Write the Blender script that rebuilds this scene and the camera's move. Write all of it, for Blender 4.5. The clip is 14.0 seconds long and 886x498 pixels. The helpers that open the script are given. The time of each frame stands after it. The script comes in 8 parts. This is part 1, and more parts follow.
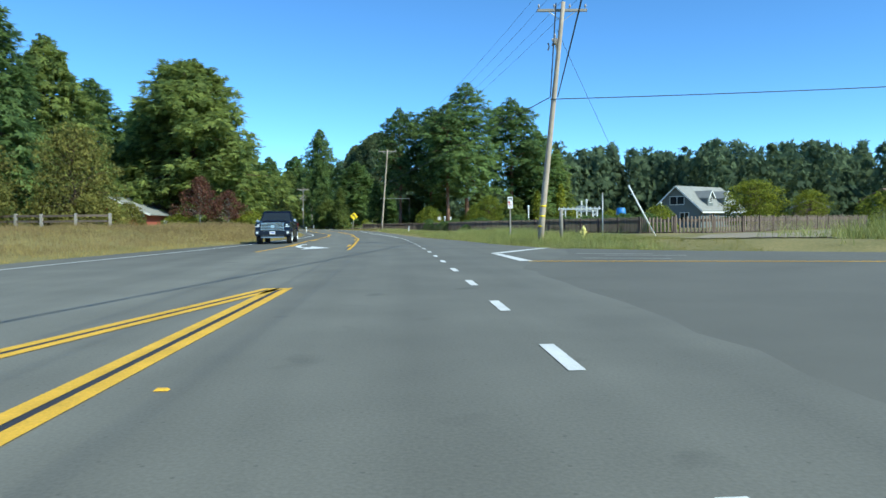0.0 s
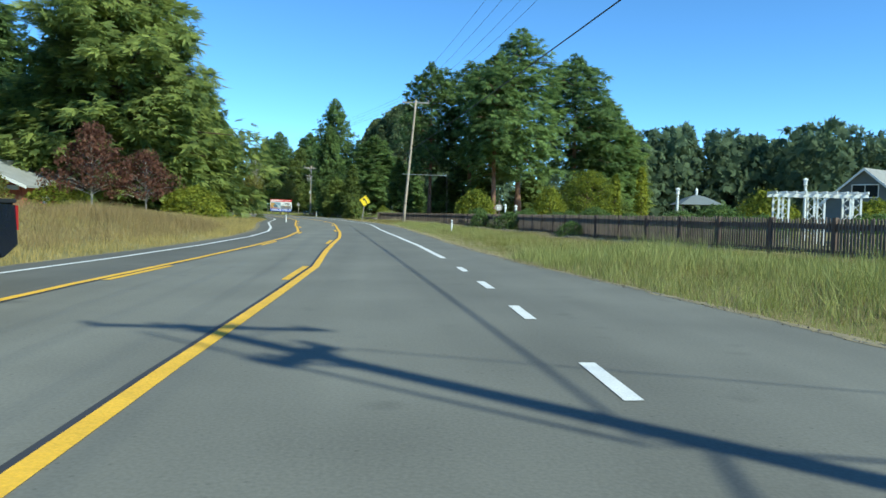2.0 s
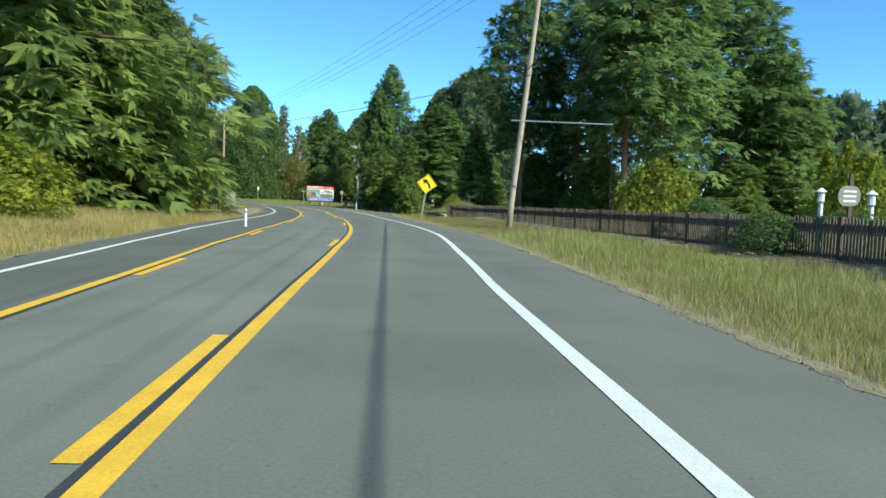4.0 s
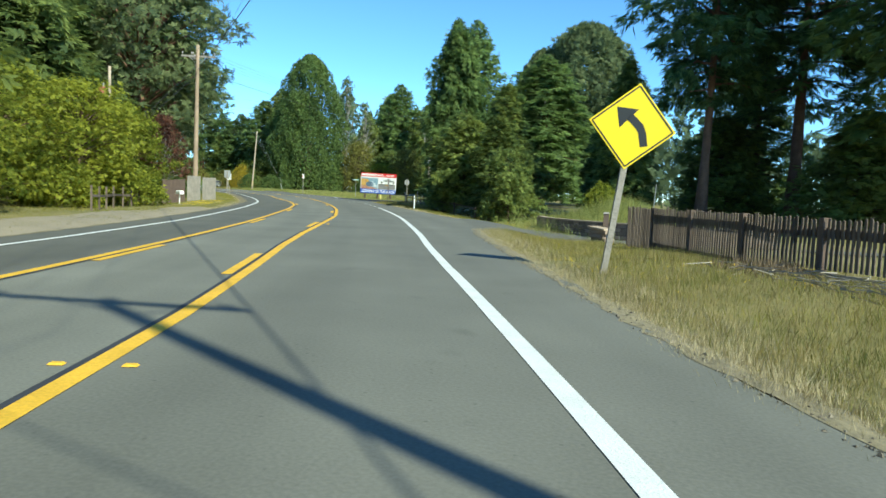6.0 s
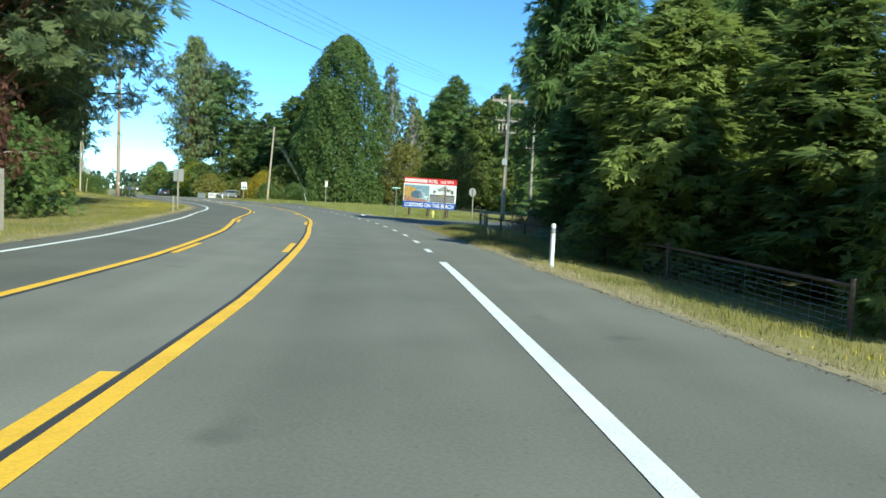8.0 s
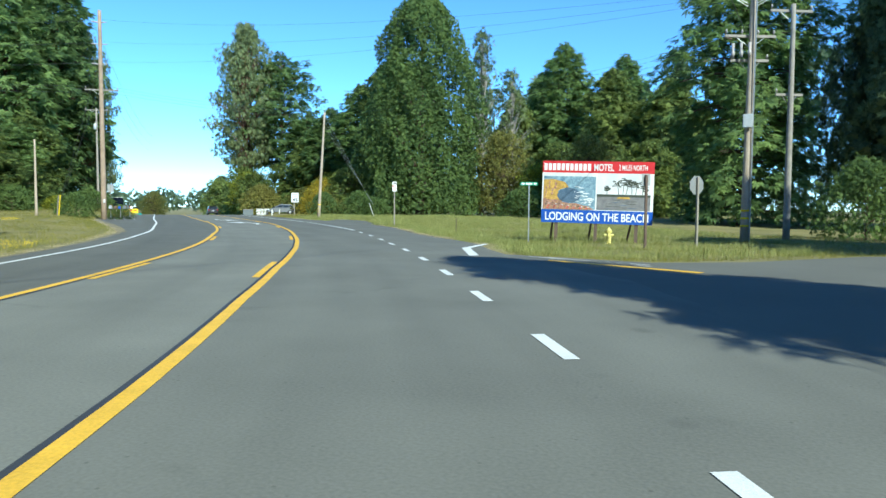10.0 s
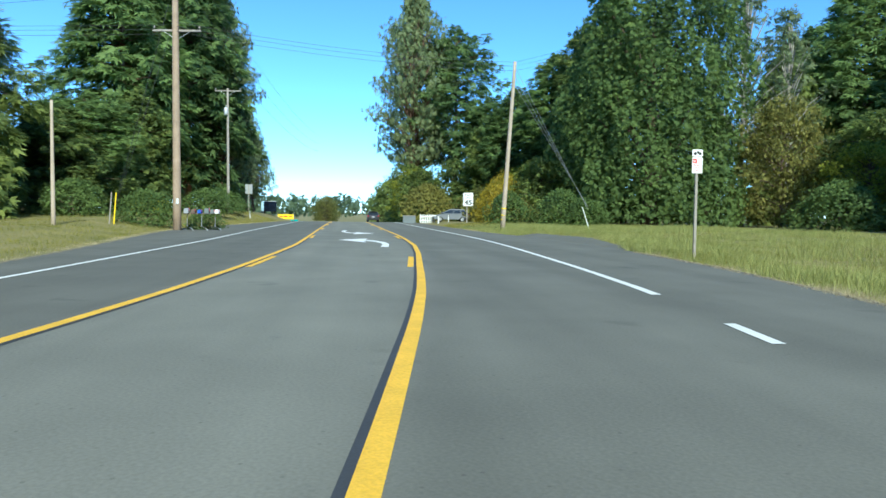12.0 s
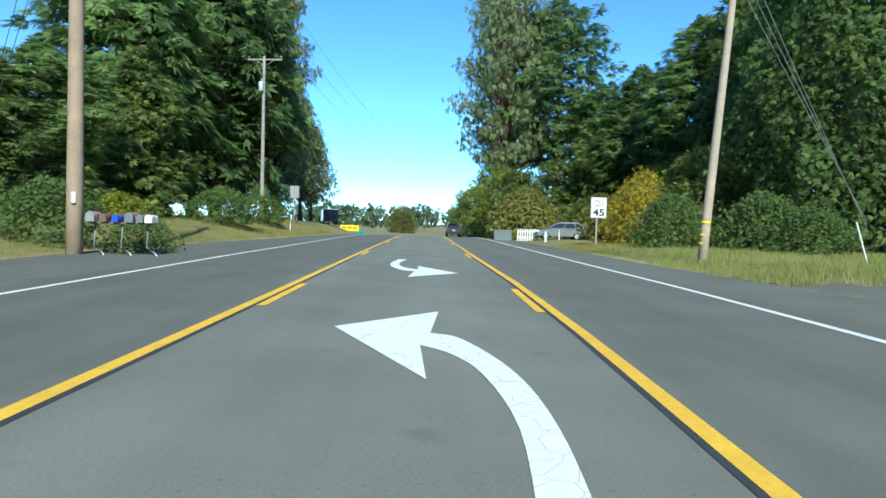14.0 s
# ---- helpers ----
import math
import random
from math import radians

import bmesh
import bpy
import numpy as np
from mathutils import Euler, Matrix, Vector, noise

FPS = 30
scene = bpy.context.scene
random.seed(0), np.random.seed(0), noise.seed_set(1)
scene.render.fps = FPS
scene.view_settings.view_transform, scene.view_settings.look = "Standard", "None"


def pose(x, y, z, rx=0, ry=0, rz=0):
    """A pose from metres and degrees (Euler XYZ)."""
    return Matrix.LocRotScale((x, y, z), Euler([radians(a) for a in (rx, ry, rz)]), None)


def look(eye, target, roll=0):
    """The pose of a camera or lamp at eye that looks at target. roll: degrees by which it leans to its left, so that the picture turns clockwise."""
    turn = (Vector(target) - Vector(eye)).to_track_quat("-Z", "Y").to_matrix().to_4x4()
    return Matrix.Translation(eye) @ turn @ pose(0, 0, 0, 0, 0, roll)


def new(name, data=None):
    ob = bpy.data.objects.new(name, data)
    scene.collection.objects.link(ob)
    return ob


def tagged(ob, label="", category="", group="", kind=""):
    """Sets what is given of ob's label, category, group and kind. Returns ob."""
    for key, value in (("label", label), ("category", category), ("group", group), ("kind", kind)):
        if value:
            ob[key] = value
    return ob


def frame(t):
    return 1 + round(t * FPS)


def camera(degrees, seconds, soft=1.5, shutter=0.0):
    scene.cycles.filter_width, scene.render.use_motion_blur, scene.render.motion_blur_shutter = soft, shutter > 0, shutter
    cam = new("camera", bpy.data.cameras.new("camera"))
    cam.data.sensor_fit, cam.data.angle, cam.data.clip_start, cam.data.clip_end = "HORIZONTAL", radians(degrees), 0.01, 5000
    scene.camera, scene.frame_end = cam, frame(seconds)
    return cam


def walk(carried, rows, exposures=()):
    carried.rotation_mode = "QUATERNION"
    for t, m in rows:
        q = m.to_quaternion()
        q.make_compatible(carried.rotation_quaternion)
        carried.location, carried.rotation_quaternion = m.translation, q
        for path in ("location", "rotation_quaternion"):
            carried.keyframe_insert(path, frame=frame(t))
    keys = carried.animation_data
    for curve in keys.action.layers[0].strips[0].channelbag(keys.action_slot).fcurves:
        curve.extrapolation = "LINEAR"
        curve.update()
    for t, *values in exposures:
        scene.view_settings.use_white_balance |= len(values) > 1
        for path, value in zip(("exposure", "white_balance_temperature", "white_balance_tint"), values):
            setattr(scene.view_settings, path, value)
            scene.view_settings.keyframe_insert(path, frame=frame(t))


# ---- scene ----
cam = camera(64.0, 14.0)
PATH = [
    (0.0, -0.76, 16.34, 1.15, 1.13, -2.15, 0.63),
    (0.5, -1.56, 25.69, 1.19, 1.16, -2.13, 0.14),
    (1.0, -2.33, 34.74, 1.21, 1.70, -2.42, -0.15),
    (1.5, -3.27, 43.69, 1.22, 2.41, -2.67, -0.51),
    (2.0, -4.40, 52.70, 1.23, 3.08, -2.99, -1.15),
    (2.5, -5.61, 61.88, 1.19, 3.96, -3.04, -1.82),
    (3.0, -7.25, 70.86, 1.17, 5.05, -3.27, -1.69),
    (5.5, -15.92, 116.55, 1.27, 13.01, -4.52, -2.56),
    (6.0, -18.16, 124.28, 1.20, 14.51, -4.59, -2.40),
    (6.5, -20.86, 131.89, 1.22, 15.50, -4.39, -2.32),
    (7.0, -23.42, 139.31, 1.18, 16.65, -4.05, -2.27),
    (9.5, -40.06, 177.38, 1.25, 22.30, -3.27, -1.44),
    (10.0, -43.88, 184.48, 1.26, 25.00, -3.29, -0.37),
    (10.5, -47.87, 191.06, 1.22, 28.08, -3.01, -1.75),
    (11.0, -52.04, 197.38, 1.20, 32.11, -3.04, -0.92),
    (11.5, -56.39, 202.97, 1.20, 36.07, -3.16, -0.69),
    (12.0, -60.89, 207.96, 1.18, 39.15, -2.86, -0.64),
    (12.5, -65.18, 212.61, 1.25, 41.34, -2.55, -1.58),
    (13.0, -69.38, 216.83, 1.18, 42.26, -2.29, -1.68),
    (13.5, -73.25, 220.65, 1.22, 43.36, -2.21, -2.00),
    (14.0, -76.83, 223.90, 1.24, 45.57, -1.99, -1.61),
]
walk(cam, [(t, pose(x, y, z, 90 + pitch, roll, yaw)) for t, x, y, z, yaw, pitch, roll in PATH], [(0.0, 0.77, 5850, -9), (3.0, 0.87, 6040, -12), (6.0, 1.02, 6300, -13), (8.5, 1.07, 6000, -12), (10.0, 1.06, 5640, -10), (14.0, 0.98, 5640, -10)])

# ---------------------------------------------------------------- light
world = bpy.data.worlds.new("sky_world")
scene.world = world
world.use_nodes = True
wn = world.node_tree.nodes
sky = wn.new("ShaderNodeTexSky")
sky.sky_type = "NISHITA"
sky.sun_disc = False
SUN_ELEV, SUN_AZ = radians(38.5), math.atan2(0.81, -0.585)
sky.sun_elevation, sky.sun_rotation = SUN_ELEV, SUN_AZ
sky.air_density, sky.dust_density, sky.ozone_density = 0.6, 0.0, 6.0
sky.altitude = 300
wn["Background"].inputs["Strength"].default_value = 0.15
deep = wn.new("ShaderNodeHueSaturation")
deep.inputs["Saturation"].default_value = 1.05
world.node_tree.links.new(sky.outputs[0], deep.inputs["Color"])
world.node_tree.links.new(deep.outputs[0], wn["Background"].inputs["Color"])
sun = new("sun", bpy.data.lights.new("sun", "SUN"))
sun.data.energy, sun.data.angle, sun.data.color = 3.6, radians(0.55), (1.0, 0.92, 0.80)
SUN_DIR = Vector((math.sin(SUN_AZ) * math.cos(SUN_ELEV), math.cos(SUN_AZ) * math.cos(SUN_ELEV), math.sin(SUN_ELEV)))
sun.matrix_world = look(SUN_DIR * 200, (0, 0, 0))

# ---------------------------------------------------------------- materials


def _math(nt, kind, a, c=None):
    n = nt.nodes.new("ShaderNodeMath")
    n.operation = kind
    for k, v in enumerate((a, c)):
        if isinstance(v, (int, float)):
            n.inputs[k].default_value = v
        elif v is not None:
            nt.links.new(v, n.inputs[k])
    return n.outputs[0]


def mat(name, col, rough=0.8, metal=0.0, var=0.25, scale=4.0, fine=40.0, bump=0.15, tint=None, island=0.0, random_ob=0.0, trans=0.0, spec=0.5, frond=None):
    """A surface with coarse and fine variation of its base colour, and fine relief."""
    m = bpy.data.materials.new(name)
    m.use_nodes = True
    nt = m.node_tree
    b = nt.nodes["Principled BSDF"]
    co = nt.nodes.new("ShaderNodeTexCoord")
    n1, n2 = nt.nodes.new("ShaderNodeTexNoise"), nt.nodes.new("ShaderNodeTexNoise")
    n1.inputs["Scale"].default_value, n1.inputs["Detail"].default_value = scale, 5
    n2.inputs["Scale"].default_value, n2.inputs["Detail"].default_value = fine, 3
    for n in (n1, n2):
        nt.links.new(co.outputs["Object"], n.inputs["Vector"])
    add = nt.nodes.new("ShaderNodeMath")
    add.operation = "ADD"
    nt.links.new(n1.outputs[0], add.inputs[0])
    nt.links.new(n2.outputs[0], add.inputs[1])
    last = add.outputs[0]
    for use, kind, out in ((island, "ShaderNodeNewGeometry", "Random Per Island"), (random_ob, "ShaderNodeObjectInfo", "Random")):
        if use:
            g, sub, mul, plus = nt.nodes.new(kind), nt.nodes.new("ShaderNodeMath"), nt.nodes.new("ShaderNodeMath"), nt.nodes.new("ShaderNodeMath")
            sub.operation, mul.operation = "SUBTRACT", "MULTIPLY"
            nt.links.new(g.outputs[out], sub.inputs[0])
            sub.inputs[1].default_value = 0.5
            nt.links.new(sub.outputs[0], mul.inputs[0])
            mul.inputs[1].default_value = use
            nt.links.new(last, plus.inputs[0])
            nt.links.new(mul.outputs[0], plus.inputs[1])
            last = plus.outputs[0]
    ramp = nt.nodes.new("ShaderNodeMapRange")
    ramp.inputs["From Min"].default_value, ramp.inputs["From Max"].default_value = 0.6, 1.4
    nt.links.new(last, ramp.inputs["Value"])
    mix = nt.nodes.new("ShaderNodeMix")
    mix.data_type = "RGBA"
    tint = tint or tuple(min(1.0, c * (1 + var)) for c in col)
    mix.inputs["A"].default_value = (*[c * (1 - var) for c in col], 1)
    mix.inputs["B"].default_value = (*tint, 1)
    nt.links.new(ramp.outputs[0], mix.inputs["Factor"])
    nt.links.new(mix.outputs["Result"], b.inputs["Base Color"])
    b.inputs["Roughness"].default_value, b.inputs["Metallic"].default_value = rough, metal
    b.inputs["Specular IOR Level"].default_value = spec
    if bump:
        bp = nt.nodes.new("ShaderNodeBump")
        bp.inputs["Strength"].default_value, bp.inputs["Distance"].default_value = bump, 0.02
        nt.links.new(n2.outputs[0], bp.inputs["Height"])
        nt.links.new(bp.outputs[0], b.inputs["Normal"])
    if trans:
        tr, ms = nt.nodes.new("ShaderNodeBsdfTranslucent"), nt.nodes.new("ShaderNodeMixShader")
        nt.links.new(mix.outputs["Result"], tr.inputs["Color"])
        ms.inputs[0].default_value = trans
        nt.links.new(b.outputs[0], ms.inputs[1])
        nt.links.new(tr.outputs[0], ms.inputs[2])
        nt.links.new(ms.outputs[0], nt.nodes["Material Output"].inputs["Surface"])
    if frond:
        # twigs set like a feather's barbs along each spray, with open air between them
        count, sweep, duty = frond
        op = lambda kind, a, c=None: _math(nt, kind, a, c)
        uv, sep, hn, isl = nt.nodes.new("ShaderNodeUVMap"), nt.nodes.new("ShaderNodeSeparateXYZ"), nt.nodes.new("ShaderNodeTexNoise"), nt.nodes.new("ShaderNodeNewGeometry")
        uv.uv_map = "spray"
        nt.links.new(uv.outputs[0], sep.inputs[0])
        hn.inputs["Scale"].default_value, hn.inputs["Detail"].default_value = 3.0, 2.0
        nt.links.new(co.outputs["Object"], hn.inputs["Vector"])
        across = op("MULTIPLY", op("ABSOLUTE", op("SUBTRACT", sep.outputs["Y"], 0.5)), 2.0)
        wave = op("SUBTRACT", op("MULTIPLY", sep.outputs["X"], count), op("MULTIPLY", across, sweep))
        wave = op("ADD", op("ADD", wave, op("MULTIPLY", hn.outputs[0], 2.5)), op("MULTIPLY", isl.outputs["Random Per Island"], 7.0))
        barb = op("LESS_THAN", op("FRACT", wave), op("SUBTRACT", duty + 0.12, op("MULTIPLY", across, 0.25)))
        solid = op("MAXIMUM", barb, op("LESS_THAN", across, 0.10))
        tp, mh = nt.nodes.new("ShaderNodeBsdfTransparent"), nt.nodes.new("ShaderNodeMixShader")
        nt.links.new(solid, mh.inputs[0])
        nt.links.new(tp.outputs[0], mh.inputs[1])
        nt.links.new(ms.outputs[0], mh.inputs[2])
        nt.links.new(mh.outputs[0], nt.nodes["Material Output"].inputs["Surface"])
    return m


def road_mat():
    """Worn grey asphalt: aggregate speckle, large stains, and stretched wheel-path wear."""
    m = mat("asphalt", (0.150, 0.147, 0.121), 0.9, var=0.24, scale=0.5, fine=38.0, bump=0.08)
    nt = m.node_tree
    b = nt.nodes["Principled BSDF"]
    old = b.inputs["Base Color"].links[0].from_socket
    at = nt.nodes.new("ShaderNodeAttribute")
    at.attribute_name = "lane"
    sep = nt.nodes.new("ShaderNodeSeparateXYZ")
    nt.links.new(at.outputs["Vector"], sep.inputs[0])
    comb, no = nt.nodes.new("ShaderNodeCombineXYZ"), nt.nodes.new("ShaderNodeTexNoise")
    mu = nt.nodes.new("ShaderNodeMath")
    mu.operation = "MULTIPLY"
    mu.inputs[1].default_value = 0.035
    nt.links.new(sep.outputs["X"], mu.inputs[0])
    nt.links.new(mu.outputs[0], comb.inputs["X"])
    nt.links.new(sep.outputs["Y"], comb.inputs["Y"])
    no.inputs["Scale"].default_value, no.inputs["Detail"].default_value = 0.9, 4
    nt.links.new(comb.outputs[0], no.inputs["Vector"])
    vo, st = nt.nodes.new("ShaderNodeTexNoise"), nt.nodes.new("ShaderNodeMapRange")
    co = nt.nodes.new("ShaderNodeTexCoord")
    vo.inputs["Scale"].default_value, vo.inputs["Detail"].default_value = 1.1, 2
    nt.links.new(co.outputs["Object"], vo.inputs["Vector"])
    st.inputs["From Min"].default_value, st.inputs["From Max"].default_value = 0.66, 0.78
    st.inputs["To Min"].default_value, st.inputs["To Max"].default_value = 1.0, 0.72
    nt.links.new(vo.outputs[0], st.inputs["Value"])
    r = nt.nodes.new("ShaderNodeMapRange")
    r.inputs["From Min"].default_value, r.inputs["From Max"].default_value = 0.3, 0.7
    r.inputs["To Min"].default_value, r.inputs["To Max"].default_value = 0.88, 1.12
    nt.links.new(no.outputs[0], r.inputs["Value"])
    mm = nt.nodes.new("ShaderNodeMath")
    mm.operation = "MULTIPLY"
    nt.links.new(r.outputs[0], mm.inputs[0])
    nt.links.new(st.outputs[0], mm.inputs[1])
    lane = nt.nodes.new("ShaderNodeMath")
    lane.operation = "MULTIPLY"
    nt.links.new(mm.outputs[0], lane.inputs[0])
    nt.links.new(sep.outputs["Z"], lane.inputs[1])
    # scattered dark and pale specks of stone
    sp, sr, sm = nt.nodes.new("ShaderNodeTexVoronoi"), nt.nodes.new("ShaderNodeMapRange"), nt.nodes.new("ShaderNodeMath")
    sp.inputs["Scale"].default_value = 6.0
    nt.links.new(co.outputs["Object"], sp.inputs["Vector"])
    sr.inputs["From Min"].default_value, sr.inputs["From Max"].default_value = 0.04, 0.10
    sr.inputs["To Min"].default_value, sr.inputs["To Max"].default_value = 0.72, 1.0
    nt.links.new(sp.outputs["Distance"], sr.inputs["Value"])
    sm.operation = "MULTIPLY"
    nt.links.new(lane.outputs[0], sm.inputs[0])
    nt.links.new(sr.outputs[0], sm.inputs[1])
    vm = nt.nodes.new("ShaderNodeVectorMath")
    vm.operation = "SCALE"
    nt.links.new(old, vm.inputs[0])
    nt.links.new(sm.outputs[0], vm.inputs["Scale"])
    nt.links.new(vm.outputs[0], b.inputs["Base Color"])
    return m


def cracked(m, cell=4.5):
    """Fine dark cracks through a painted mark."""
    nt = m.node_tree
    b = nt.nodes["Principled BSDF"]
    old = b.inputs["Base Color"].links[0].from_socket
    co, vo, mr, mx = nt.nodes.new("ShaderNodeTexCoord"), nt.nodes.new("ShaderNodeTexVoronoi"), nt.nodes.new("ShaderNodeMapRange"), nt.nodes.new("ShaderNodeMix")
    vo.feature = "DISTANCE_TO_EDGE"
    vo.inputs["Scale"].default_value = cell
    nt.links.new(co.outputs["Object"], vo.inputs["Vector"])
    mr.inputs["From Min"].default_value, mr.inputs["From Max"].default_value = 0.002, 0.012
    nt.links.new(vo.outputs["Distance"], mr.inputs["Value"])
    mx.data_type = "RGBA"
    mx.inputs["A"].default_value = (0.26, 0.24, 0.22, 1)
    nt.links.new(old, mx.inputs["B"])
    nt.links.new(mr.outputs[0], mx.inputs["Factor"])
    nt.links.new(mx.outputs["Result"], b.inputs["Base Color"])
    return m


